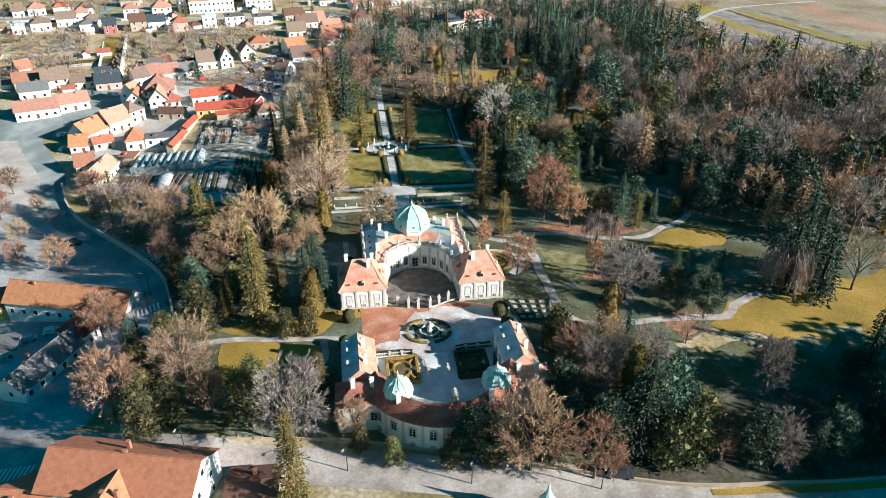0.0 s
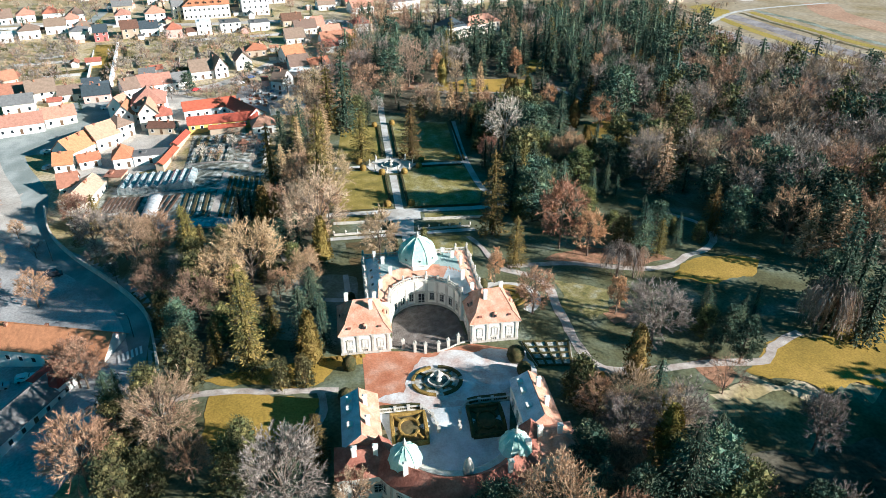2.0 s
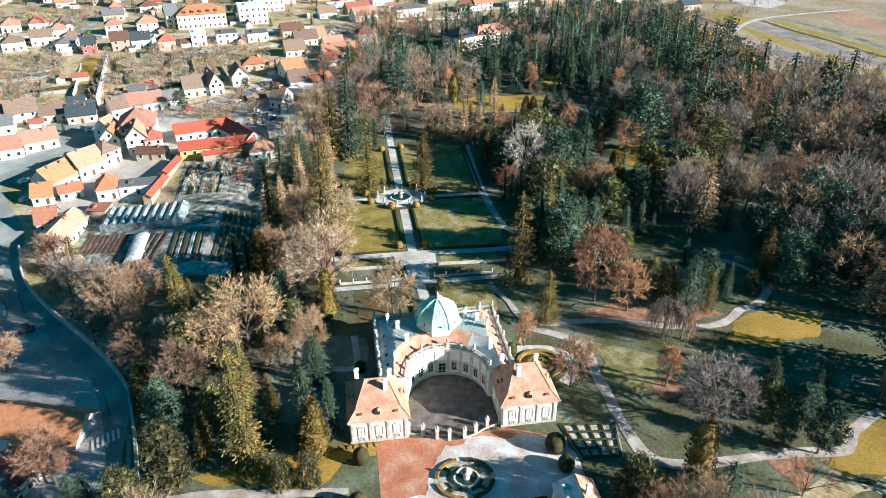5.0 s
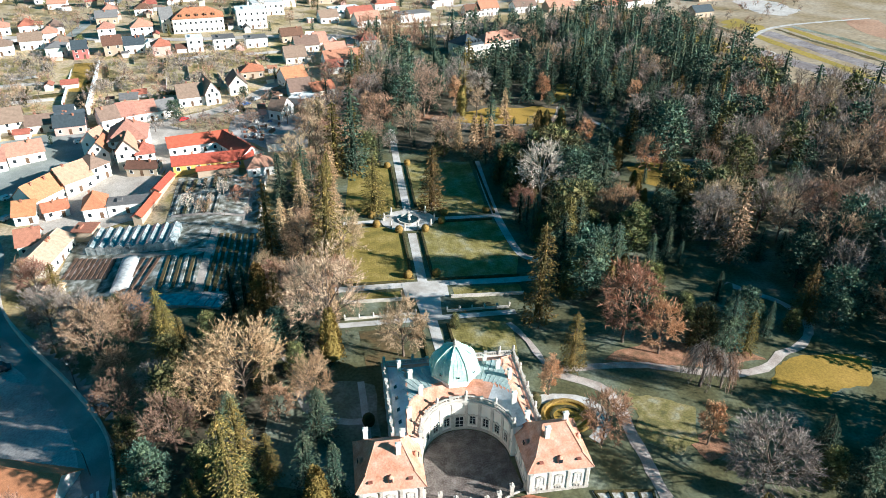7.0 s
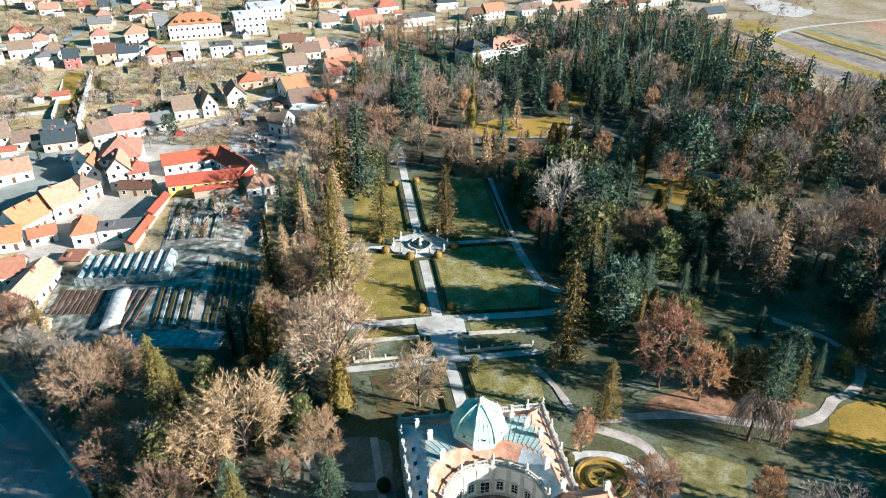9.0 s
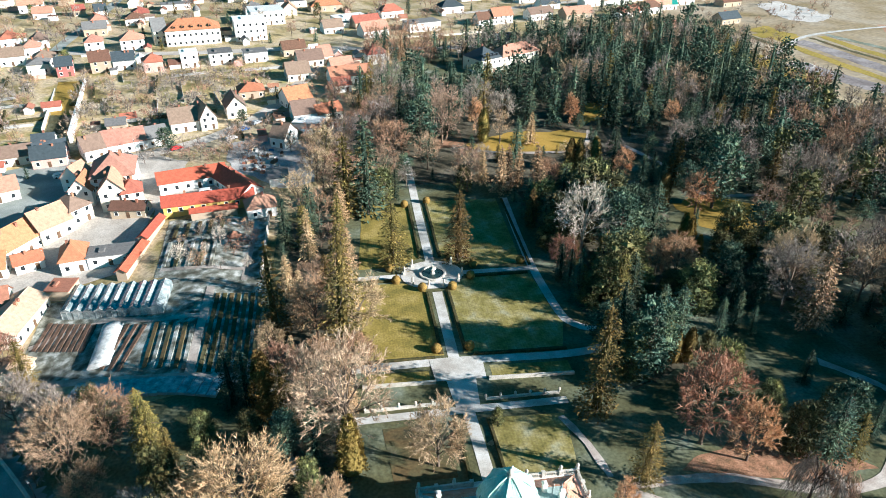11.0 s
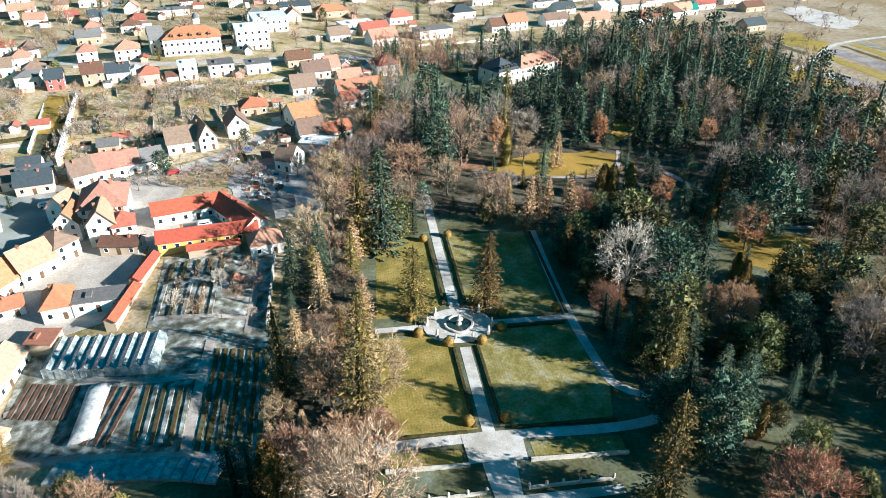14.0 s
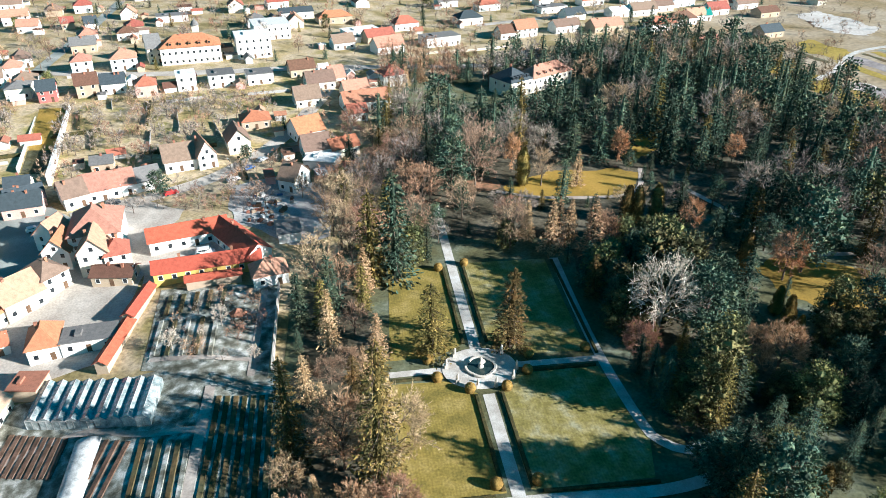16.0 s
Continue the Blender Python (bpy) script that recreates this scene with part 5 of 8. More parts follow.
def lower_chateau():
    root = thing("chateau", "cream baroque chateau with copper dome round a court", "chateau", Matrix())
    cx, cy, ra = 0.0, 20.5, 7.9
    plan = [(-13, 40.5), (-13, 20.5)] + arc(cx, cy, ra, 180, 0, 40) + [(13, 20.5), (13, 40.5)]
    bm = bmesh.new()
    prism(bm, plan, -0.4, 7.0)
    part("wall", bm, M["wall"], root, "cream plastered wall")
    # cornices
    bm = bmesh.new()
    for r0, r1, z0, z1 in ((ra - 0.3, ra + 0.1, 6.7, 7.06), (ra - 0.12, ra + 0.1, 3.5, 3.68)):
        lathe(bm, [(r1, z0), (r0, z0), (r0, z1), (r1, z1)], cx, cy, 40, 0, math.pi, smooth=False)
    for x0, y0, x1, y1 in ((-13.3, 20.5, -12.95, 40.8), (12.95, 20.5, 13.3, 40.8), (-13, 40.45, 13, 40.8)):
        box(bm, x0, y0, 6.7, x1, y1, 7.06)
    part("cornice", bm, M["stone"], root)
    bm = bmesh.new()
    lathe(bm, [(ra + 0.05, -0.1), (ra - 0.08, -0.1), (ra - 0.08, 0.7), (ra + 0.05, 0.7)], cx, cy, 40, 0, math.pi, smooth=False)
    part("plinth", bm, M["plinth"], root)
    # curved facade: door in the middle, windows and pilasters either side
    for i, a in enumerate(range(18, 163, 18)):
        x, y = cx + (ra + 0.0) * math.cos(radians(a)), cy + (ra + 0.0) * math.sin(radians(a))
        if a == 90:
            put_window(root, DOOR, x, y, 0.15, 0, "doorway")
        else:
            put_window(root, WIN_ARC, x, y, 1.5, a - 90)
    for a in range(9, 172, 18):
        bm = bmesh.new()
        box(bm, -0.3, -0.14, 0.3, 0.3, 0.1, 6.7)
        box(bm, -0.38, -0.2, 6.3, 0.38, 0.1, 6.7)
        p = part("pilaster", bm, M["stone"], root)
        p.matrix_basis = pose(cx + ra * math.cos(radians(a)), cy + ra * math.sin(radians(a)), 0, 0, 0, a - 90)
    for y in (25, 28.5, 32, 35.5, 38.5):
        for sx, turn in ((-13, -90), (13, 90)):
            put_window(root, WIN_TALL, sx, y, 3.2, turn)
            put_window(root, WIN_SMALL, sx, y, 0.8, turn)
    for x in (-10.5, -7, -3.5, 0, 3.5, 7, 10.5):
        put_window(root, WIN_TALL, x, 40.5, 2.6, 180)
    # roof: tiles rise from both eaves to a sheet-metal deck
    tiles, deck = bmesh.new(), bmesh.new()
    na, nr, r0 = 120, 22, ra + 0.75
    def reach(a):
        c, s = math.cos(a), math.sin(a)
        lim = [99.0]
        if abs(c) > 1e-6:
            lim.append(12.2 / abs(c))
        if s > 1e-6:
            lim.append((39.7 - cy) / s)
        return min(lim)
    def node(i, j):
        a = math.pi * i / na
        r = r0 + (reach(a) - r0) * j / nr
        x, y = cx + r * math.cos(a), cy + r * math.sin(a)
        d = min(r - r0, 12.2 - abs(x), 39.7 - y)
        return (x, y, 7.08 + min(1.75, 0.62 * max(0.0, d)))
    for i in range(na):
        for j in range(nr):
            q = [node(i, j), node(i, j + 1), node(i + 1, j + 1), node(i + 1, j)]
            flat = min(p[2] for p in q) > 8.8
            face(deck if flat else tiles, q)
    for b in (tiles, deck):
        bmesh.ops.remove_doubles(b, verts=b.verts[:], dist=0.001)
        bmesh.ops.recalc_face_normals(b, faces=b.faces[:])
    part("tiled_roof", frosted(tiles), [M["tile_castle"], M["shade_frost_tile"]], root, "salmon clay tile slopes, frost-pale on the shaded west")
    part("metal_roof", deck, M["zinc"], root, "grey-green sheet metal deck")
    bm = bmesh.new()
    for k in range(0, 49):
        a = math.pi * (k + 0.5) / 49
        ra0, ra1 = r0 + 3.0, reach(a) - 3.0
        if ra1 - ra0 < 0.6:
            continue
        p, q = (cx + ra0 * math.cos(a), cy + ra0 * math.sin(a), 8.86), (cx + ra1 * math.cos(a), cy + ra1 * math.sin(a), 8.86)
        tube(bm, [Vector(p), Vector(q)], [0.05, 0.05], 4)
    tagged(part("roof_seams", bm, M["zinc"], root), kind="stuff")
    bm = bmesh.new()
    for p, q in (((-12.2, 39.7, 7.1), (-9.4, 36.9, 8.9)), ((12.2, 39.7, 7.1), (9.4, 36.9, 8.9)), ((-10.4, 20.6, 8.25), (-10.0, 26, 8.6)), ((10.4, 20.6, 8.25), (10.0, 26, 8.6))):
        ridge_caps(bm, p, q)
    part("ridge_tiles", bm, M["tile_castle"], root)
    for x, y in ((-8.4, 33.8), (-7.0, 29.4), (8.2, 34.2), (6.0, 36.0), (9.2, 25.4), (-9.6, 24.2), (-10.2, 36.6), (9.8, 31.5)):
        shared("chimney", CHIMNEY, root, pose(x, y, 9.1, 0, 0, rng.choice((0, 90))))
    for y in (24, 27, 30, 33):
        for sx in (-1, 1):
            bm = bmesh.new()
            box(bm, -0.35, -0.45, 0, 0.35, 0.45, 0.12)
            box(bm, -0.28, -0.38, 0.12, 0.28, 0.38, 0.16, 1)
            p = part("roof_window", bm, [M["zinc"], M["glass"]], root)
            p.matrix_basis = pose(sx * 11.2, y, 7.62, 0, sx * 32, 0)
    # balustrades round the roof, with vases
    lines = [arc(cx, cy, ra + 0.25, 2, 178, 44), [(-12.8, 21.5), (-12.8, 40.2)], [(-12.8, 40.2), (-4.4, 40.2)], [(4.4, 40.2), (12.8, 40.2)], [(12.8, 40.2), (12.8, 21.5)]]
    for line in lines:
        if len(line) == 2:
            (x0, y0), (x1, y1) = line
            k = max(2, int(math.hypot(x1 - x0, y1 - y0) / 2.6))
            line = [(x0 + (x1 - x0) * i / k, y0 + (y1 - y0) * i / k) for i in range(k + 1)]
        rail, posts = balustrade(root, line, 7.06, 2.5)
        for x, y in posts[::2]:
            shared("vase", VASE, rail, Matrix.Translation((x, y, 8.1)))
    # dome
    dx, dy = 0.0, 34.6
    dome = part("dome", bmesh.new(), M["copper"], root, "pale green copper dome")
    bm = bmesh.new()
    prof = [(4.75, 9.75), (4.72, 10.3), (4.5, 11.2), (4.1, 12.1), (3.5, 12.95), (2.7, 13.7), (1.7, 14.35), (0.75, 14.75), (0.45, 14.8)]
    lathe(bm, prof, dx, dy, 8, math.pi / 8, 2 * math.pi + math.pi / 8, smooth=False)
    for k in range(8):
        for kk in range(1, 4):
            pass
    bm.to_mesh(dome.data)
    bm.free()
    for k in range(8):
        a = math.pi / 8 + k * math.pi / 4
        bm = bmesh.new()
        tube(bm, [Vector((dx + r * math.cos(a), dy + r * math.sin(a), z)) for r, z in prof], [0.16] * len(prof), 5)
        part("rib", bm, M["copper"], dome)
        for u in (0.25, 0.5, 0.75):
            b0, b1 = a, a + math.pi / 4
            bm = bmesh.new()
            tube(bm, [Vector((dx + r * (math.cos(b0) * (1 - u) + math.cos(b1) * u), dy + r * (math.sin(b0) * (1 - u) + math.sin(b1) * u), z)) for r, z in prof[:-1]], [0.045] * (len(prof) - 1), 4)
            part("seam", bm, M["copper"], dome)
    bm = bmesh.new()
    lathe(bm, [(4.3, 8.2), (4.3, 9.4), (4.7, 9.45), (4.95, 9.62), (4.95, 9.78), (4.6, 9.82)], dx, dy, 8, math.pi / 8, 2 * math.pi + math.pi / 8, smooth=False)
    part("drum", bm, M["wall"], dome, "white plastered drum")
    bm = bmesh.new()
    lathe(bm, [(0.62, 14.7), (0.55, 15.0), (0.35, 15.1), (0.35, 15.35), (0.45, 15.45), (0.2, 15.75), (0.26, 15.95), (0.05, 16.2), (0.02, 16.6)], dx, dy, 10)
    part("finial", bm, M["stone"], dome)
    for k in range(8):
        a = k * math.pi / 4
        bm = bmesh.new()
        box(bm, -0.3, -0.16, 0, 0.3, 0.2, 0.55)
        box(bm, -0.2, -0.2, 0.08, 0.2, -0.1, 0.42, 1)
        p = part("dormer", bm, [M["copper"], M["glass"]], dome)
        p.matrix_basis = pose(dx + 4.2 * math.cos(a), dy + 4.2 * math.sin(a), 10.5, 0, 0, math.degrees(a) + 90)
    # corner pavilions
    for sx in (-1, 1):
        x0, x1 = sorted((sx * 8.7, sx * 19.2))
        y0, y1 = 12.0, 22.3
        pav = part("pavilion_wall", bmesh.new(), M["wall"], root, "cream pavilion wall with pilasters")
        bm = bmesh.new()
        box(bm, x0, y0, -0.4, x1, y1, 5.35)
        bm.to_mesh(pav.data)
        bm.free()
        bm = bmesh.new()
        for a, b, c, d in ((x0 - 0.3, y0 - 0.3, x1 + 0.3, y0), (x0 - 0.3, y1, x1 + 0.3, y1 + 0.3), (x0 - 0.3, y0, x0, y1), (x1, y0, x1 + 0.3, y1)):
            box(bm, a, b, 5.05, c, d, 5.4)
        part("cornice", bm, M["stone"], pav)
        bm = bmesh.new()
        for a, b, c, d in ((x0 - 0.08, y0 - 0.08, x1 + 0.08, y0), (x0 - 0.08, y0, x0, y1), (x1, y0, x1 + 0.08, y1)):
            box(bm, a, b, -0.3, c, d, 0.8)
        part("plinth", bm, M["plinth"], pav)
        for k in range(4):
            xx = x0 + 0.45 + (x1 - x0 - 0.9) * k / 3
            bm = bmesh.new()
            box(bm, xx - 0.26, y0 - 0.14, 0.6, xx + 0.26, y0 + 0.02, 5.05)
            box(bm, xx - 0.34, y0 - 0.2, 4.7, xx + 0.34, y0 + 0.02, 5.05)
            part("pilaster", bm, M["stone"], pav)
        for k in range(3):
            xx = x0 + 0.45 + (x1 - x0 - 0.9) * (k + 0.5) / 3
            put_window(pav, WIN_BLIND, xx, y0, 1.9, 0)
            put_window(pav, WIN_SMALL, xx, y0, 0.35, 0)
        for yy in (14, 17, 20):
            put_window(pav, WIN_BLIND, x0, yy, 1.9, -90)
            put_window(pav, WIN_BLIND, x1, yy, 1.9, 90)
        # mansard
        bm = bmesh.new()
        e, q = 0.45, 1.5
        lo = [(x0 - e, y0 - e, 5.4), (x1 + e, y0 - e, 5.4), (x1 + e, y1 + e, 5.4), (x0 - e, y1 + e, 5.4)]
        mid = [(x0 + q, y0 + q, 7.5), (x1 - q, y0 + q, 7.5), (x1 - q, y1 - q, 7.5), (x0 + q, y1 - q, 7.5)]
        m2 = [(x0 + q - 0.2, y0 + q - 0.2, 7.55), (x1 - q + 0.2, y0 + q - 0.2, 7.55), (x1 - q + 0.2, y1 - q + 0.2, 7.55), (x0 + q - 0.2, y1 - q + 0.2, 7.55)]
        for i in range(4):
            j = (i + 1) % 4
            face(bm, (lo[i], lo[j], mid[j], mid[i]))
            face(bm, (mid[i], mid[j], m2[j], m2[i]))
        xm, ym = (x0 + x1) / 2, (y0 + y1) / 2
        rg = [(xm - 2.0, ym, 10.6), (xm + 2.0, ym, 10.6)]
        face(bm, (m2[0], m2[1], rg[1], rg[0]))
        face(bm, (m2[2], m2[3], rg[0], rg[1]))
        face(bm, (m2[3], m2[0], rg[0]))
        face(bm, (m2[1], m2[2], rg[1]))
        part("mansard_roof", bm, M["tile_castle"], pav, "salmon clay tile mansard roof")
        bm = bmesh.new()
        for i in range(4):
            ridge_caps(bm, lo[i], mid[i], 0.11)
            ridge_caps(bm, m2[i], rg[0] if i in (0, 3) else rg[1], 0.11)
        ridge_caps(bm, rg[0], rg[1])
        part("ridge_tiles", bm, M["tile_castle"], pav)
        shared("chimney", CHIMNEY, pav, pose(xm + 1.6 * sx * -1, ym - 1.6, 9.9))
        shared("chimney", CHIMNEY, pav, pose(xm + 2.6, ym + 1.8, 9.4))
        shared("chimney", CHIMNEY, pav, pose(xm - 3.4, y1 - 1.0, 8.2))
        for xx, yy, tr in ((xm, y0 + 0.75, 0), (x0 + 0.75, ym, -90), (x1 - 0.75, ym, 90)):
            shared("dormer", DORMER, pav, pose(xx, yy, 6.3, 0, 0, tr))
        for xx in (xm - 3.2, xm + 3.2):
            bm = bmesh.new()
            box(bm, -0.35, -0.5, 0, 0.35, 0.2, 0.25)
            p = part("roof_hatch", bm, M["tile_dark"], pav)
            p.matrix_basis = pose(xx, y0 + 0.8, 6.5)
    return root


lower_chateau()


def upper_chateau():
    root = thing("horseshoe_wing", "low horseshoe outbuilding with tiled roofs and two copper cupolas", "chateau", Matrix())
    cx, cy = 0.0, -17.0
    zb, ze = -1.8, 4.8
    # curved range
    bm = bmesh.new()
    lathe(bm, [(15.8, -5.0), (15.8, ze)], cx, cy, 44, radians(192), radians(348), smooth=False)
    lathe(bm, [(10.4, ze), (10.4, -2.4)], cx, cy, 44, radians(192), radians(348), smooth=False)
    part("wall", bm, M["wall"], root, "pale plastered curved wall")
    bm = bmesh.new()
    lathe(bm, [(16.35, ze - 0.1), (16.3, ze + 0.05), (13.4, 7.5), (11.5, 5.7)], cx, cy, 44, radians(190), radians(350), smooth=False)
    part("tiled_roof", bm, M["tile_dark"], root, "dark red clay tile roof")
    bm = bmesh.new()
    lathe(bm, [(11.7, 5.6), (11.5, 5.75), (10.3, 5.55), (10.1, 5.45), (10.1, 4.7), (10.4, 4.6)], cx, cy, 44, radians(196), radians(344), smooth=False)
    part("parapet", bm, M["stone"], root, "pale stone parapet walk")
    bm = bmesh.new()
    lathe(bm, [(13.55, 7.42), (13.4, 7.62), (13.25, 7.42)], cx, cy, 44, radians(190), radians(350), smooth=False)
    part("ridge_tiles", bm, M["tile_dark"], root)
    for k, a in enumerate(range(200, 341, 14)):
        x, y = cx + 15.8 * math.cos(radians(a)), cy + 15.8 * math.sin(radians(a))
        put_window(root, WIN, x, y, 1.2, a + 90)
        put_window(root, WIN_SMALL, x, y, -1.6, a + 90)
        bm = bmesh.new()
        box(bm, -0.25, -0.12, -4.8, 0.25, 0.1, ze - 0.1)
        p = part("pilaster", bm, M["stone"], root)
        p.matrix_basis = pose(cx + 15.8 * math.cos(radians(a + 7)), cy + 15.8 * math.sin(radians(a + 7)), 0, 0, 0, a + 97)
    for a in range(212, 331, 17):
        put_window(root, WIN, cx + 10.4 * math.cos(radians(a)), cy + 10.4 * math.sin(radians(a)), 0.2, a - 90)
    for a, r in ((228, 14.2), (300, 14.4), (322, 14.0)):
        shared("chimney", CHIMNEY, root, pose(cx + r * math.cos(radians(a)), cy + r * math.sin(radians(a)), 7.6))
    # straight wings and corner blocks
    for sx in (-1, 1):
        x0, x1 = sorted((sx * 12.9, sx * 19.2))
        bm = bmesh.new()
        box(bm, x0, -19.0, -3.0, x1, -6.5, 4.8)
        wing = part("wing_wall", bm, M["wall"], root)
        bm = bmesh.new()
        a, b = hip(bm, x0, -19.0, x1, -6.5, 4.85, 7.4, inset=0.7)
        part("wing_roof", frosted(bm), [M["tile_castle"], M["shade_frost_tile"]], wing, "salmon clay tile hipped roof, frost-pale on the shaded west")
        bm = bmesh.new()
        ridge_caps(bm, a, b)
        part("ridge_tiles", bm, M["tile_castle"], wing)
        for yy in (-16, -12.8, -9.6):
            put_window(wing, WIN, x0, yy, 0.6, -90)
            put_window(wing, WIN, x1, yy, 0.6, 90)
        for yy in (-15, -11, -8.5):
            bm = bmesh.new()
            box(bm, -0.45, -0.45, -0.5, 0.45, 0.45, 0.55)
            box(bm, -0.55, -0.55, 0.55, 0.55, 0.55, 0.65)
            box(bm, -0.48, -0.3, 0.0, -0.44, 0.3, 0.45, 1)
            p = part("dormer", bm, [M["wall"], M["glass"]], wing)
            p.matrix_basis = pose(sx * 16.05 - 1.9, yy, 6.0)
        shared("chimney", CHIMNEY, wing, pose(sx * 16.05 + 1.0, -10.5, 7.2))
        shared("chimney", CHIMNEY, wing, pose(sx * 16.05 + 1.2, -15.5, 7.0))
        # corner block
        xa, xb = sorted((sx * 11.6, sx * 20.6))
        bm = bmesh.new()
        box(bm, xa, -25.4, -5.0, xb, -18.6, 4.6)
        blk = part("corner_wall", bm, M["wall"], root)
        bm = bmesh.new()
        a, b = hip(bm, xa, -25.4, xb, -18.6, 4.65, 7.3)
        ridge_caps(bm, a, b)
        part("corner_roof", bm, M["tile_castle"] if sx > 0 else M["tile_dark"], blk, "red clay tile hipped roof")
        for xx in (sx * 17.5, sx * 14):
            put_window(blk, WIN, xx, -25.4, 0.8, 0)
            shared("chimney", CHIMNEY, blk, pose(xx, -22.6, 7.2))
        # cupola
        ux, uy = sx * 9.3, -24.4
        bm = bmesh.new()
        prof = [(2.5, 4.6), (2.55, 6.2), (2.85, 6.3), (2.75, 7.0), (2.45, 8.0), (1.75, 8.9), (0.8, 9.5), (0.3, 9.75)]
        lathe(bm, prof[2:], ux, uy, 12, smooth=False)
        cup = part("cupola", bm, M["copper"], root, "pale green copper cupola")
        bm = bmesh.new()
        lathe(bm, [(2.5, 0.0), (2.5, 6.1), (2.8, 6.15), (2.9, 6.32), (2.6, 6.34)], ux, uy, 12, smooth=False)
        part("drum", bm, M["wall"], cup, "pale plastered drum")
        for k in range(12):
            a = k * math.pi / 6
            bm = bmesh.new()
            tube(bm, [Vector((ux + r * math.cos(a), uy + r * math.sin(a), z)) for r, z in prof[2:]], [0.1] * 6, 4)
            part("rib", bm, M["copper"], cup)
        bm = bmesh.new()
        lathe(bm, [(0.4, 9.6), (0.3, 10.0), (0.42, 10.2), (0.12, 10.5), (0.2, 10.75), (0.03, 11.4)], ux, uy, 8)
        part("finial", bm, M["stone"], cup)
    # ornamental chimney vase on the parapet
    bm = bmesh.new()
    lathe(bm, [(0.8, 4.8), (0.8, 6.2), (1.0, 6.3), (0.6, 6.5), (0.85, 7.2), (0.7, 8.0), (0.35, 8.4), (0.5, 8.7), (0.1, 9.2)], 0.6, -28.0, 8)
    part("ornament", bm, M["plinth"], root, "weathered stone ornament")
    return root


upper_chateau()

# ---- courts ----
M["court_sand"] = material("court_sand", [(0.46, 0.46, 0.45), (0.58, 0.59, 0.59), (0.68, 0.70, 0.71)], 0.3, 3.0, 0.95, 0.15, mix=0.4)
HEDGES_LATER = []
area("arc_court", [(-8.5, 13)] + [(x, y) for x, y in arc(0, 20.5, 7.6, 180, 0, 20)] + [(8.5, 13), (5, 11.4), (0, 10.2), (-5, 11.6)], 0.16, M["cobble"], "dark cobbled court with frost", "courtyard", 2.0)
area("forecourt", [(-14.8, -1), (-14.8, 11.8), (-9, 11.9), (-4, 11.2), (0, 10), (4, 11.2), (9, 11.9), (19, 8), (21, -4), (13, -6), (5, -6.3), (2.4, -8), (1.8, -14), (-1.6, -14), (-2.4, -8), (-5, -6.3), (-12.9, -6)], 0.12, M["red_sand"], "reddish sand forecourt", "courtyard", 2.0)
area("frosty_forecourt", [(-3, 9), (1, 9.6), (10, 10), (19, 7.6), (21, -4), (13, -6), (5, -6.3), (2.4, -8), (1.8, -13), (-1.6, -13), (-2.4, -8), (-9, -5.6), (-12.5, -4.5), (-7, -1.5), (-6.4, 2), (-4.6, 5)], 0.16, M["frost_sand"], "sand forecourt white with frost", "courtyard", 2.0, 2.6)
area("horseshoe_court", [(-12.8, -7.2), (12.8, -7.2)] + arc(0, -17, 10.2, -5, -175, 20), 0.55, M["court_sand"], "pale frosted sand of the horseshoe court", "courtyard", 1.0)
for pts in ([(-12.4, -5.7), (-6.4, -5.7), (-4.6, -6.0)], [(4.8, -6.0), (6.4, -5.7), (12.4, -5.7)]):
    HEDGES_LATER.append(pts)
bm = bmesh.new()
wl = [(-12.8, -6.6), (-6, -6.6), (-4.4, -7.0), (-3.0, -8.4), (-2.4, -10.4), (-2.0, -13.2)]
for sx in (-1, 1):
    for (xa, ya), (xb, yb) in zip(wl, wl[1:]):
        q = [(sx * xa, ya), (sx * xb, yb), (sx * xb, yb + 0.5), (sx * xa, ya + 0.5)]
        prism(bm, q, -2.4, 0.2)
terr = solid("terrace_wall", bm, M["wall"], "plastered terrace wall below the forecourt", "wall", "structure")
for sx in (-1, 1):
    k = curve([(sx * x, y + 0.25) for x, y in wl], 1.0)
    balustrade(terr, k, 0.2, 2.4)
bm = bmesh.new()
for i in range(9):
    box(bm, -1.9, -8.6 - i * 0.55 - 0.6, -2.4, 1.9, -8.6 - i * 0.55, 0.1 - i * 0.2)
solid("court_steps", bm, M["stone"], "wide stone steps down to the court", "steps", "structure")


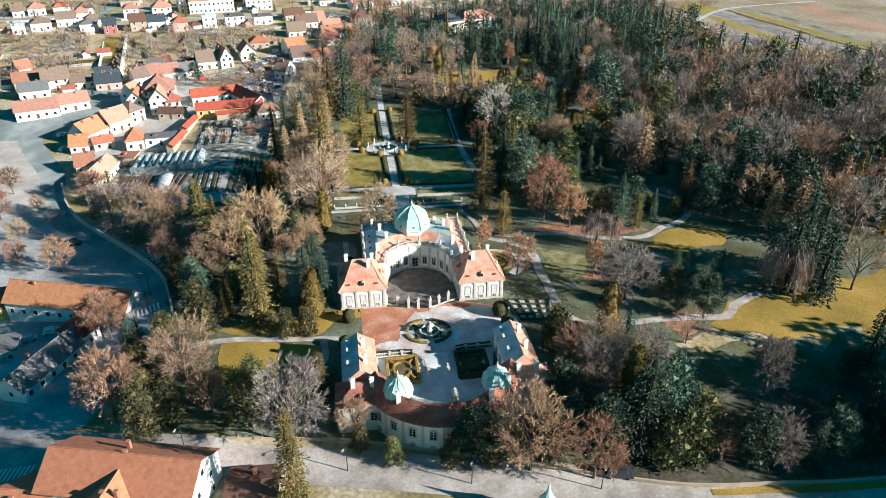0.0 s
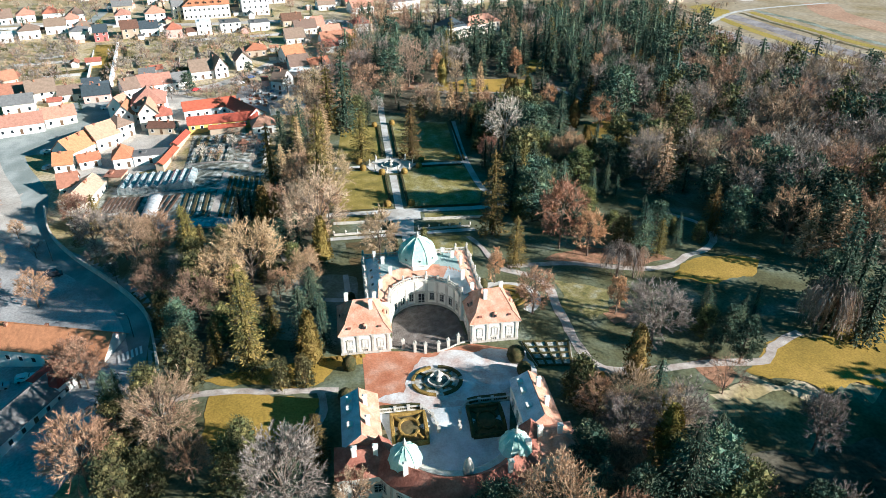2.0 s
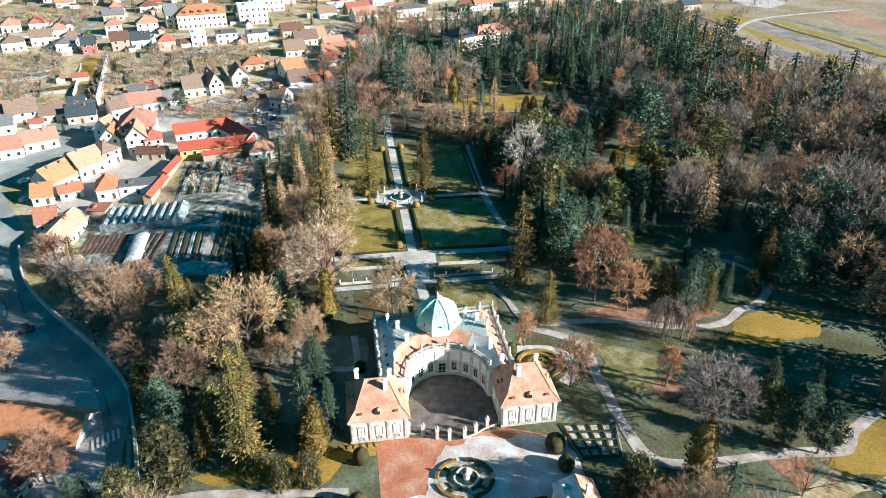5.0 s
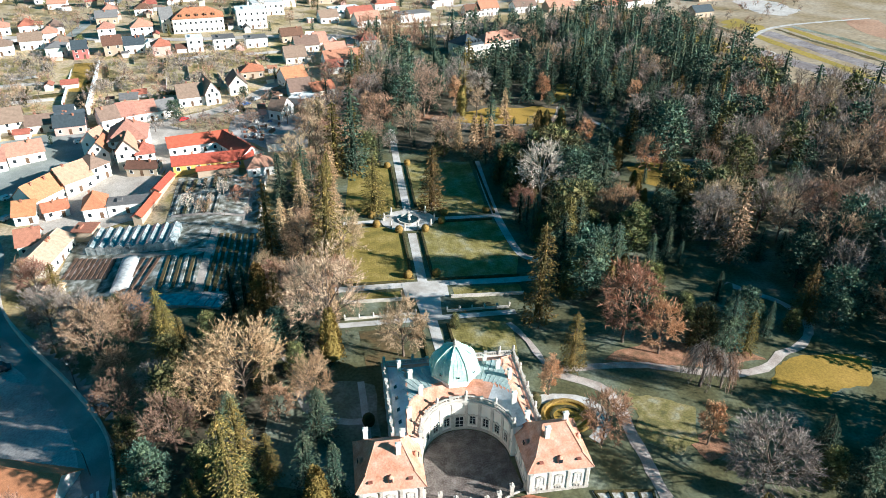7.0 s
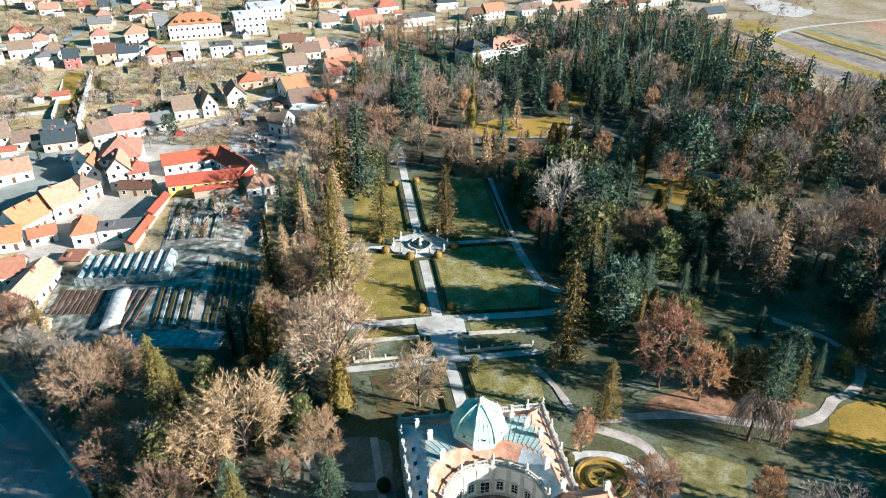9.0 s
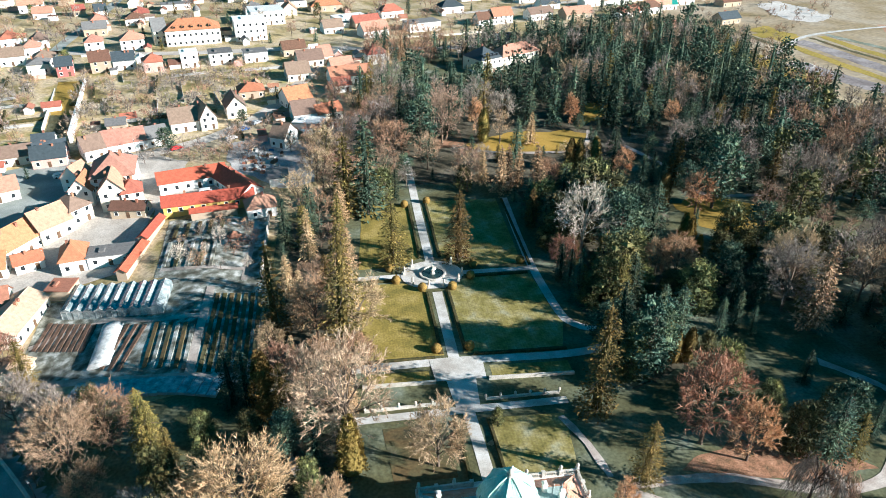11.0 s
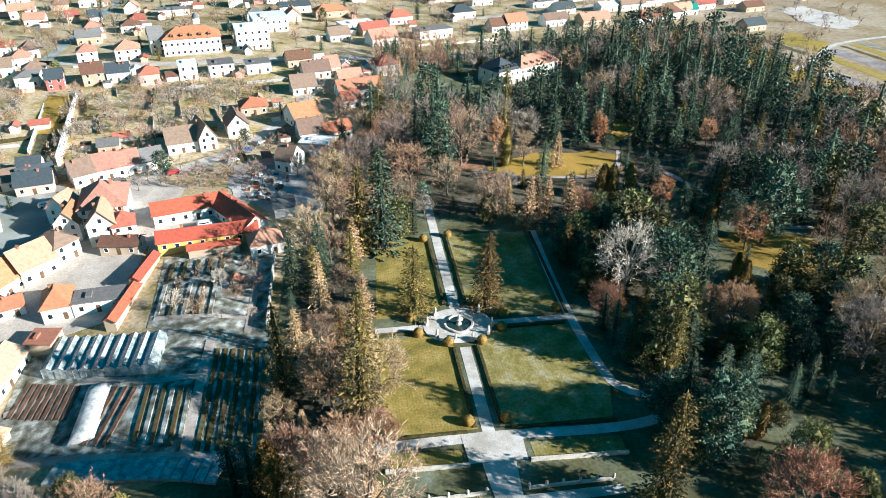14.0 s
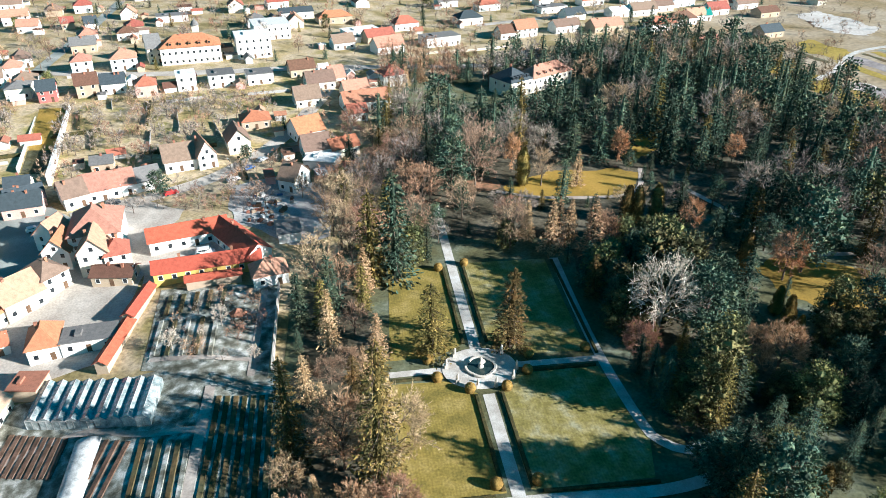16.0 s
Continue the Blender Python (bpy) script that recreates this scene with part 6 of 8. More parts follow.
def fence():
    root = thing("forecourt_fence", "wrought-iron fence on stone posts with a central gate", "fence", Matrix())
    line = curve([(-8.6, 13.0), (-6, 12.2), (-3.6, 11.0), (-1.4, 10.3)], 0.8)
    pm = bmesh.new()
    box(pm, -0.3, -0.3, 0, 0.3, 0.3, 2.3)
    box(pm, -0.4, -0.4, 2.3, 0.4, 0.4, 2.55)
    post = mesh_from(pm, "stone_post", M["stone"])
    for sx in (-1, 1):
        for (xa, ya), (xb, yb) in zip(line, line[1:]):
            bm = bmesh.new()
            d = Vector((xb - xa, yb - ya, 0))
            k = max(1, int(d.length / 0.16))
            for i in range(k):
                p = Vector((xa, ya, 0)) + d * (i + 0.5) / k
                tube(bm, [Vector((sx * p.x, p.y, 0.4)), Vector((sx * p.x, p.y, 2.0))], [0.022, 0.022], 4)
            for z in (0.5, 1.85):
                tube(bm, [Vector((sx * xa, ya, z)), Vector((sx * xb, yb, z))], [0.03, 0.03], 4)
            part("railing", bm, M["iron"], root)
            bm = bmesh.new()
            prism(bm, [(sx * xa, ya - 0.2), (sx * xb, yb - 0.2), (sx * xb, yb + 0.2), (sx * xa, ya + 0.2)], -0.1, 0.42)
            part("kerb", bm, M["stone"], root)
        for i in (0, 3, 6, len(line) - 1):
            x, y = line[min(i, len(line) - 1)]
            p = shared("stone_post", post, root, Matrix.Translation((sx * x, y, 0)))
            shared("vase", VASE, p, Matrix.Translation((0, 0, 2.55)) @ Matrix.Scale(0.6, 4))
    bm = bmesh.new()
    for i in range(17):
        x = -1.2 + i * 0.15
        tube(bm, [Vector((x, 10.2, 0.2)), Vector((x, 10.2, 2.2 + 0.5 * math.sin(math.pi * i / 16)))], [0.022, 0.022], 4)
    for z in (0.35, 2.0):
        tube(bm, [Vector((-1.2, 10.2, z)), Vector((1.2, 10.2, z))], [0.035, 0.035], 4)
    part("gate", bm, M["iron"], root, "tall wrought-iron gate")


fence()


def statue_fountain(x, y, z, r, label, name="fountain"):
    """A round stone basin with water, a pedestal and a bowl."""
    root = thing(name, label, "fountain", Matrix.Translation((x, y, z)))
    bm = bmesh.new()
    ripple = lambda a, zz: 1 + 0.12 * abs(math.cos(2 * a))
    lathe(bm, [(r * 0.86, 0.05), (r * 0.86, 0.55), (r, 0.6), (r * 1.04, 0.5), (r * 1.0, 0.0)], n=32, ripple=ripple, smooth=False)
    part("basin", bm, M["stone"], root)
    bm = bmesh.new()
    lathe(bm, [(0.0, 0.4), (r * 0.87, 0.4)], n=32, ripple=ripple)
    part("water", bm, M["water"], root)
    bm = bmesh.new()
    lathe(bm, [(0.7, 0.1), (0.6, 0.7), (0.3, 0.9), (0.28, 1.4), (0.9, 1.7), (1.0, 1.85), (0.2, 1.8), (0.18, 2.4), (0.3, 2.6), (0.0, 3.0)], n=12)
    part("pedestal", bm, M["stone"], root)
    return root


statue_fountain(0, 0.9, 0.15, 2.0, "stone fountain basin in the forecourt parterre")


def hedge_line(name, pts, width, tall, mat, label, category="hedge", z=None, closed=False, group="", lift=0.0):
    """A clipped hedge of even section with a rough skin."""
    line = pts + pts[:1] if closed else pts
    line = [p for (a, b) in zip(line, line[1:]) for p in [(a[0] + (b[0] - a[0]) * i / max(1, int(math.hypot(b[0] - a[0], b[1] - a[1]) / 1.2)), a[1] + (b[1] - a[1]) * i / max(1, int(math.hypot(b[0] - a[0], b[1] - a[1]) / 1.2))) for i in range(max(1, int(math.hypot(b[0] - a[0], b[1] - a[1]) / 1.2)))]] + [line[-1]]
    bm = bmesh.new()
    prev = None
    for i, (x, y) in enumerate(line):
        a, b = line[max(i - 1, 0)], line[min(i + 1, len(line) - 1)]
        d = Vector((b[0] - a[0], b[1] - a[1])).normalized()
        g = (height(x, y) if z is None else z) + lift
        row = []
        for o, hh in ((-0.5, -0.1), (-0.52, 0.75), (-0.36, 1.0), (0.36, 1.0), (0.52, 0.75), (0.5, -0.1)):
            j = 1 + 0.12 * noise.noise((x * 1.7, y * 1.7, o * 9))
            row.append(bm.verts.new((x - d.y * o * width * j, y + d.x * o * width * j, g + hh * tall * (j if hh > 0 else 1))))
        if prev:
            for k in range(5):
                bm.faces.new((prev[k], row[k], row[k + 1], prev[k + 1]))
        else:
            bm.faces.new(row)
        prev = row
    bm.faces.new(prev[::-1])
    bmesh.ops.recalc_face_normals(bm, faces=bm.faces[:])
    return solid(name, bm, mat, label, category, "", group)


def ring_part(a0, a1, rx, ry, cx, cy, n=10):
    return [(cx + rx * math.cos(radians(a0 + (a1 - a0) * i / n)), cy + ry * math.sin(radians(a0 + (a1 - a0) * i / n))) for i in range(n + 1)]


# forecourt parterre: four clipped quarter beds round the fountain
area("parterre_bed", ring_part(0, 351, 5.2, 4.5, -0.3, 1.0, 39), 0.2, M["frost_bed"], "frosted parterre bed", "flower bed", 1.5)
for k in range(4):
    a = 90 * k + 45
    hedge_line("box_hedge", ring_part(a - 36, a + 36, 4.9, 4.2, -0.3, 1.0, 8), 0.75, 0.6, M["hedge_gold"] if k in (1, 2) else M["hedge"], "low clipped box hedge curving round a parterre", group="parterre hedges")
    hedge_line("box_hedge", ring_part(a - 30, a + 30, 3.0, 2.6, -0.3, 1.0, 6), 0.5, 0.5, M["hedge"], "low clipped box hedge curving round a parterre", group="parterre hedges")
    hedge_line("box_hedge", [(-0.3 + 3.1 * math.cos(radians(a)), 1 + 2.7 * math.sin(radians(a))), (-0.3 + 4.7 * math.cos(radians(a)), 1 + 4.0 * math.sin(radians(a)))], 0.6, 0.5, M["hedge"], "short clipped box hedge in a parterre", group="parterre hedges")
for pts in HEDGES_LATER:
    hedge_line("box_hedge", pts, 1.3, 0.9, M["hedge"], "dark clipped hedge above the terrace wall", group="terrace hedges")
for i in range(7):
    hedge_line("box_hedge", [(-22.5 + 1.25 * i, 11.0), (-21.7 + 1.25 * i, 11.1)], 0.7, 0.7, M["hedge_gold"], "small clipped block in a bed by the pavilion", group="pavilion hedges")
area("parterre_bed", [(-24, 8.4), (-14.9, 8.6), (-14.9, 12.2), (-24, 12)], 0.135, M["lawn"], "lawn strip in front of the pavilion", "lawn", 2.0)
# two square parterres in the horseshoe court
for sx, mat in ((-1, "hedge_gold"), (1, "hedge")):
    cx0, cy0 = sx * 7.3, -11.3
    area("parterre_bed", [(cx0 - 3.2, cy0 - 3.4), (cx0 + 3.2, cy0 - 3.4), (cx0 + 3.2, cy0 + 3.4), (cx0 - 3.2, cy0 + 3.4)], 0.59, M["litter"], "planted parterre bed", "flower bed", 2.0)
    hedge_line("box_hedge", [(cx0 - 3.1, cy0 - 3.3), (cx0 + 3.1, cy0 - 3.3), (cx0 + 3.1, cy0 + 3.3), (cx0 - 3.1, cy0 + 3.3)], 0.7, 0.7, M[mat], "clipped box hedge round a square parterre", closed=True, group="parterre hedges", lift=0.5)
    hedge_line("box_hedge", ring_part(0, 330, 1.9, 2.0, cx0, cy0, 11), 0.5, 0.5, M[mat], "clipped box hedge circle in a parterre", group="parterre hedges", lift=0.5)
    for k in range(4):
        a = 45 + 90 * k
        hedge_line("box_hedge", [(cx0 + 2.1 * math.cos(radians(a)), cy0 + 2.2 * math.sin(radians(a))), (cx0 + 3.4 * math.cos(radians(a)), cy0 + 3.6 * math.sin(radians(a)))], 0.5, 0.5, M[mat], "short clipped box hedge in a parterre", group="parterre hedges", lift=0.5)
# frosted knot garden east of the pavilion
area("parterre_bed", [(19.6, 11), (30.4, 9.6), (28.6, 1.6), (21, 2.4)], 0.14, M["frost_bed"], "frosted knot garden bed", "flower bed", 2.0)
for i in range(5):
    u = i / 4
    a, b = (20 + 9.8 * u, 10.8 - 1.2 * u), (21.4 + 6.8 * u, 2.6 - 0.8 * u)
    hedge_line("box_hedge", [a, b], 0.45, 0.45, M["hedge"], "low dark hedge of the knot garden", group="knot garden hedges")
    a, b = (20 + 1.2 * u, 10.8 - 8.2 * u), (29.8 - 1.6 * u, 9.6 - 7.8 * u)
    hedge_line("box_hedge", [a, b], 0.45, 0.45, M["hedge"], "low dark hedge of the knot garden", group="knot garden hedges")
# round flower parterre beside the chateau
area("parterre_bed", ring_part(0, 351, 4.6, 4.2, 20.8, 28.6, 39), 0.14, M["lawn"], "round parterre of golden turf", "flower bed", 1.5)
hedge_line("box_hedge", ring_part(0, 350, 4.6, 4.2, 20.8, 28.6, 30), 0.8, 0.6, M["hedge_gold"], "golden clipped hedge ring", closed=True, group="round parterre hedges")
hedge_line("box_hedge", ring_part(20, 320, 2.9, 2.6, 20.8, 28.6, 16), 0.7, 0.5, M["hedge"], "dark clipped hedge ring", group="round parterre hedges")
for k in range(6):
    a = 60 * k
    hedge_line("box_hedge", [(20.8, 28.6), (20.8 + 1.5 * math.cos(radians(a)), 28.6 + 1.4 * math.sin(radians(a)))], 0.35, 0.4, M["hedge"], "ray of a clipped star bed", group="round parterre hedges")
strip("park_path", [(14, 33), (18, 34), (24, 33), (27.5, 30), (27, 25), (24, 22)], 2.4, 0.13, GRAVEL, "pale gravel path round the parterre", "path")


def topiary(x, y, r, tall, mat, label, shape=0.6, group="topiary"):
    """A clipped bush: leafy shell on a rounded body."""
    bm = bmesh.new()
    g = height(x, y)
    prof = [(0.02, tall), (r * 0.55, tall * 0.93), (r * 0.88, tall * 0.75), (r, tall * 0.45), (r * shape * 1.4, tall * 0.1), (r * 0.6, -0.05)]
    lathe(bm, prof[::-1], n=16, ripple=lambda a, z: 1 + 0.05 * math.sin(5 * a + z * 3))
    root = thing("topiary_bush", label, "topiary", Matrix.Translation((x, y, g)), group)
    part("body", bm, mat, root)
    cb = bmesh.new()
    for _ in range(420):
        u, a = rng.random(), rng.uniform(0, 6.283)
        k = u * (len(prof) - 1.001)
        i = int(k)
        rr, zz = prof[i][0] + (prof[i + 1][0] - prof[i][0]) * (k - i), prof[i][1] + (prof[i + 1][1] - prof[i][1]) * (k - i)
        clump(cb, Vector((rr * math.cos(a) * 0.97, rr * math.sin(a) * 0.97, zz * 0.98)), Vector((math.cos(a), math.sin(a), 0.6)) + rand_dir() * 0.6, 0.14, 0.09)
    part("leaves", cb, mat, root)


for x, y, r, h in ((-17.6, 7.6, 1.5, 3.2), (-18.6, -2.2, 1.6, 3.2), (17.6, 0.6, 1.5, 3.0), (17.0, 5.2, 1.9, 3.6), (15.4, 32, 1.3, 3.6), (-16.5, 32, 1.2, 2.6), (-15.5, 25.5, 1.5, 2.8)):
    topiary(x, y, r, h, M["hedge"], "dark clipped yew dome in the forecourt")
for x, y in ((-3.4, 84.2), (3.9, 84.0), (-3.3, 108.4), (4.2, 108.0), (-10.5, 118.4), (11.2, 117.4), (9.6, 112.2), (-9.4, 112.6), (-2.8, 154.6), (4.2, 156.0), (24.0, 117.6)):
    topiary(x, y, 1.15, 2.1, M["hedge_gold"], "rounded clipped bush, golden brown", group="garden bushes")

# dark low hedges beside the garden paths
for xa in (-2.4, 2.9):
    hedge_line("low_hedge", [(xa, 83), (xa + 0.1, 107)], 0.8, 0.55, M["hedge"], "low dark hedge beside the garden path", group="garden hedges")
    hedge_line("low_hedge", [(xa + 0.4, 123.5), (xa + 0.9, 155)], 0.8, 0.55, M["hedge"], "low dark hedge beside the garden path", group="garden hedges")
for a, b in (((-18.6, 82.4), (-4, 82)), ((4.4, 82), (25, 81)), ((8.5, 112.8), (24.6, 112.4)), ((-18.6, 113.4), (-8.4, 113.4)), ((3.2, 61.6), (3.2, 47)), ((-3, 61.6), (-3, 47)), ((26.2, 116), (27.6, 155))):
    hedge_line("low_hedge", [a, b], 0.7, 0.6, M["hedge"], "low dark hedge along a garden lawn", group="garden hedges")
# terrace walls below the cross path
for a, b in (((-20, 74.6), (-5, 74.0)), ((6, 73.6), (24, 72.6)), ((-20, 67.5), (-3.4, 67.5)), ((4, 67.5), (19, 67.2))):
    hedge = bmesh.new()
    d = Vector((b[0] - a[0], b[1] - a[1])).normalized() * 0.25
    q = [(a[0] + d.y, a[1] - d.x), (b[0] + d.y, b[1] - d.x), (b[0] - d.y, b[1] + d.x), (a[0] - d.y, a[1] + d.x)]
    prism(hedge, q, -2.6, -0.75)
    w = solid("garden_wall", hedge, M["stone"], "low stone terrace wall in the garden", "wall", "structure")
    if a[1] < 70:
        k = int(abs(b[0] - a[0]) / 3)
        for i in range(k + 1):
            shared("vase", VASE, w, Matrix.Translation((a[0] + (b[0] - a[0]) * i / k, a[1] + (b[1] - a[1]) * i / k, -0.76)))

# garden fountain: shaped basin with statues round it
statue_fountain(0.2, 115, -1.45, 3.0, "large stone garden fountain with a shaped basin", "garden_fountain")
for x, y in ((-7, 116), (7.6, 113.6), (-5.4, 111.2), (5.6, 119), (-4.6, 119.4), (6.2, 110.8), (-1.6, 109), (2.2, 108.9)):
    bm = bmesh.new()
    box(bm, -0.35, -0.35, 0, 0.35, 0.35, 0.9)
    lathe(bm, [(0.3, 0.9), (0.22, 1.2), (0.3, 1.7), (0.22, 2.1), (0.16, 2.3), (0.0, 2.5)], n=8)
    ob = solid("garden_statue", bm, M["stone"], "pale stone statue on a pedestal", "statue", "", "fountain statues")
    ob.matrix_basis = Matrix.Translation((x, y, height(x, y) + 0.18))

# ---- the town ----
for key, c in (("white", (0.80, 0.78, 0.74)), ("cream", (0.70, 0.64, 0.53)), ("tan", (0.45, 0.36, 0.26)), ("pink", (0.58, 0.36, 0.31)), ("yellow", (0.66, 0.47, 0.13)), ("red", (0.40, 0.15, 0.13)), ("grey", (0.42, 0.42, 0.41))):
    M["wall_" + key] = material("wall_" + key, [tuple(v * 0.88 for v in c), c, tuple(min(0.85, v * 1.06) for v in c)], 0.35, 4.0, 0.9, 0.08, vary=0.06, mix=0.2)
for key, c in (("salmon", (0.42, 0.225, 0.155)), ("orange", (0.43, 0.19, 0.095)), ("tan", (0.22, 0.155, 0.115)), ("brown", (0.14, 0.075, 0.05)), ("grey", (0.17, 0.165, 0.16)), ("slate", (0.055, 0.07, 0.08)), ("red", (0.34, 0.12, 0.08)), ("rust", (0.34, 0.16, 0.10)),
               ("crimson", (0.36, 0.08, 0.05)), ("sand", (0.47, 0.33, 0.235)), ("white", (0.70, 0.70, 0.68)), ("teal", (0.04, 0.26, 0.22))):
    M["roof_" + key] = material("roof_" + key, [tuple(v * 0.84 for v in c), c, tuple(min(0.8, v * 1.14) for v in c)], 1.1, 7.0, 0.8, 0.4, vary=0.14, mix=0.4)
ROOF_WORDS = {"salmon": "salmon-pink tiled", "orange": "orange tiled", "tan": "weathered tan tiled", "brown": "brown tiled", "grey": "grey tiled", "slate": "dark slate", "red": "red tiled", "rust": "rust-red tiled", "crimson": "bright red metal", "sand": "pale sand-coloured", "white": "white flat", "teal": "green metal"}


def small_window():
    """A frame round a set-back pane, in one piece."""
    bm = bmesh.new()
    rings = [[bm.verts.new((x, y, z)) for x, z in ((-w, z0), (w, z0), (w, z1), (-w, z1))] for w, z0, z1, y in ((0.6, -0.12, 1.32, 0.05), (0.6, -0.12, 1.32, -0.08), (0.47, 0.0, 1.2, -0.08), (0.47, 0.0, 1.2, -0.03))]
    for p, q in zip(rings, rings[1:]):
        for i in range(4):
            bm.faces.new((p[i], p[(i + 1) % 4], q[(i + 1) % 4], q[i]))
    bm.faces.new(rings[-1]).material_index = 1
    bmesh.ops.recalc_face_normals(bm, faces=bm.faces[:])
    return mesh_from(bm, "window", [M["wall_white"], M["glass"]])


HOUSE_WIN = small_window()
bm = bmesh.new()
box(bm, -0.3, -0.3, -0.6, 0.3, 0.3, 1.0)
box(bm, -0.36, -0.36, 1.0, 0.36, 0.36, 1.12)
HOUSE_CHIMNEY = mesh_from(bm, "chimney", M["roof_rust"])
bm = bmesh.new()
box(bm, -0.5, -0.05, 0, 0.5, 0.06, 2.0)
HOUSE_DOOR = mesh_from(bm, "door", M["timber"])
BUILT = []


def house(kind, x, y, w, d, h, rh, turn, roof, wall, tiles):
    """A town house: walls, roof with eaves, chimneys, windows and a door; its front wall faces its own -y."""
    h = h * 0.82 if h > 4 else h
    words = {"school": "long school building", "manor": "old manor house", "low": "low covered walk", "barn": "long barn-like house", "shed": "small shed"}.get(kind, "two-storey house" if h > 3.8 else "single-storey house")
    shape = {"hip": "hipped roof", "gable": "gabled roof", "flat": "flat roof"}[roof]
    label = "%s %s with a %s %s" % (wall, words, ROOF_WORDS[tiles].replace(" flat", ""), shape)
    g = min(height(x + sx * w / 2, y + sy * d / 2) for sx in (-1, 1) for sy in (-1, 1))
    root = thing("shed" if kind in ("low", "shed") else "school" if kind == "school" else "house", label, "house" if kind not in ("low", "shed") else "shed", pose(x, y, g, 0, 0, turn), "town houses")
    BUILT.append((x, y, max(w, d) / 2 + 2))
    g0 = height(x, y) - g
    hh = h + g0
    bm = bmesh.new()
    box(bm, -w / 2, -d / 2, -0.3, w / 2, d / 2, hh)
    gable_front = kind == "gable"
    if roof == "gable":
        # gable triangles under the roof
        for s in (-1, 1):
            if gable_front:
                tri = [(-w / 2, s * d / 2, hh), (w / 2, s * d / 2, hh), (0, s * d / 2, hh + rh)]
            else:
                tri = [(s * w / 2, -d / 2, hh), (s * w / 2, d / 2, hh), (s * w / 2, 0, hh + rh)]
            face(bm, tri)
    part("wall", bm, M["wall_" + wall], root)
    bm = bmesh.new()
    o = 0.45
    if roof == "hip":
        a, b = hip(bm, -w / 2, -d / 2, w / 2, d / 2, hh, hh + rh, over=o)
        ridge_caps(bm, a, b, 0.14)
    elif roof == "gable":
        t = 0.16
        if gable_front:
            span, run = w / 2, d / 2 + o
        else:
            span, run = d / 2, w / 2 + o
        k = rh / span
        lo, zl = span + o, hh - o * k
        for s in (-1, 1):
            q = [(-run, s * lo, zl), (run, s * lo, zl), (run, 0, hh + rh), (-run, 0, hh + rh)]
            top = [(p[0], p[1], p[2] + t) for p in q]
            if gable_front:
                q, top = [(p[1], p[0], p[2]) for p in q], [(p[1], p[0], p[2]) for p in top]
            va, vb = [bm.verts.new(p) for p in q], [bm.verts.new(p) for p in top]
            bm.faces.new(va)
            bm.faces.new(vb)
            for i in range(4):
                bm.faces.new((va[i], va[(i + 1) % 4], vb[(i + 1) % 4], vb[i]))
        ridge_caps(bm, (0, -run, hh + rh + t) if gable_front else (-run, 0, hh + rh + t), (0, run, hh + rh + t) if gable_front else (run, 0, hh + rh + t), 0.14)
    else:
        box(bm, -w / 2 - 0.2, -d / 2 - 0.2, hh, w / 2 + 0.2, d / 2 + 0.2, hh + 0.25)
        box(bm, -w / 4, -d / 5, hh + 0.25, -w / 8, d / 6, hh + 0.8)
    bmesh.ops.recalc_face_normals(bm, faces=bm.faces[:])
    part("roof", bm, M["roof_" + tiles], root)
    if kind in ("low", "shed"):
        return root
    if roof != "flat":
        for k in range(1 if w < 9 else 2):
            shared("chimney", HOUSE_CHIMNEY, root, pose(rng.uniform(-0.3, 0.3) * w, rng.uniform(-0.1, 0.25) * d, hh + rh * 0.8))
    storeys = max(1, int(h / (3.0 if kind in ("school", "flat") else 2.3)))
    n = max(2, int(w / (2.6 if kind == "school" else 3.0)))
    for s in range(storeys):
        z = g0 + 0.9 + s * (h / storeys)
        for i in range(n):
            xx = (-0.5 + (i + 0.5) / n) * w
            if y > 420 and (i + s) % 2:
                continue
            if s == 0 and i == n // 2 and kind != "school":
                shared("door", HOUSE_DOOR, root, pose(xx, -d / 2, g0 + 0.05))
                continue
            shared("window", HOUSE_WIN, root, pose(xx, -d / 2, z))
        for sx in ((1, -1) if y < 330 else (1,)):
            for yy in ((-d / 5, d / 5) if d > 7.5 else (0,)):
                shared("window", HOUSE_WIN, root, pose(sx * w / 2, yy, z, 0, 0, sx * 90))
    if kind in ("school", "manor"):
        for k in range(5):
            xx = (-0.5 + (k + 0.5) / 5) * w * 0.8
            bm = bmesh.new()
            box(bm, -0.7, -0.9, 0, 0.7, 1.2, 1.2)
            box(bm, -0.5, -0.95, 0.2, 0.5, -0.85, 1.0, 1)
            p = part("dormer", bm, [M["roof_" + tiles], M["glass"]], root)
            p.matrix_basis = pose(xx, -d / 2 + 1.6, hh + 0.9)
    if gable_front or (roof == "gable" and rng.random() < 0.5):
        shared("window", HOUSE_WIN, root, pose(0, -d / 2, hh + 0.3) if gable_front else pose(w / 2, 0, hh + 0.3, 0, 0, 90))
    return root


house("gable", -89.9, 170.4, 7.2, 9.0, 8.0, 4.0, 7, "gable", "cream", "salmon")
house("gable", -99.5, 173.7, 6.7, 8.0, 6.5, 3.5, -1, "gable", "white", "orange")
house("plain", -84.8, 169.9, 6.0, 7.0, 6.0, 3.0, 15, "hip", "cream", "red")
house("school", -92.3, 349.4, 27.0, 14.0, 9.5, 4.5, 11, "hip", "cream", "orange")
house("plain", -109.4, 350.5, 6.5, 12.0, 9.0, 5.0, 18, "gable", "cream", "grey")
house("flat", -63.9, 354.8, 16.2, 14.0, 12.5, 0.0, 11, "flat", "white", "white")
house("flat", -58.0, 393.4, 18.9, 18.0, 9.0, 0.0, 12, "flat", "white", "white")
house("plain", -77.4, 358.1, 6.5, 8.0, 5.0, 0.0, 13, "flat", "tan", "brown")
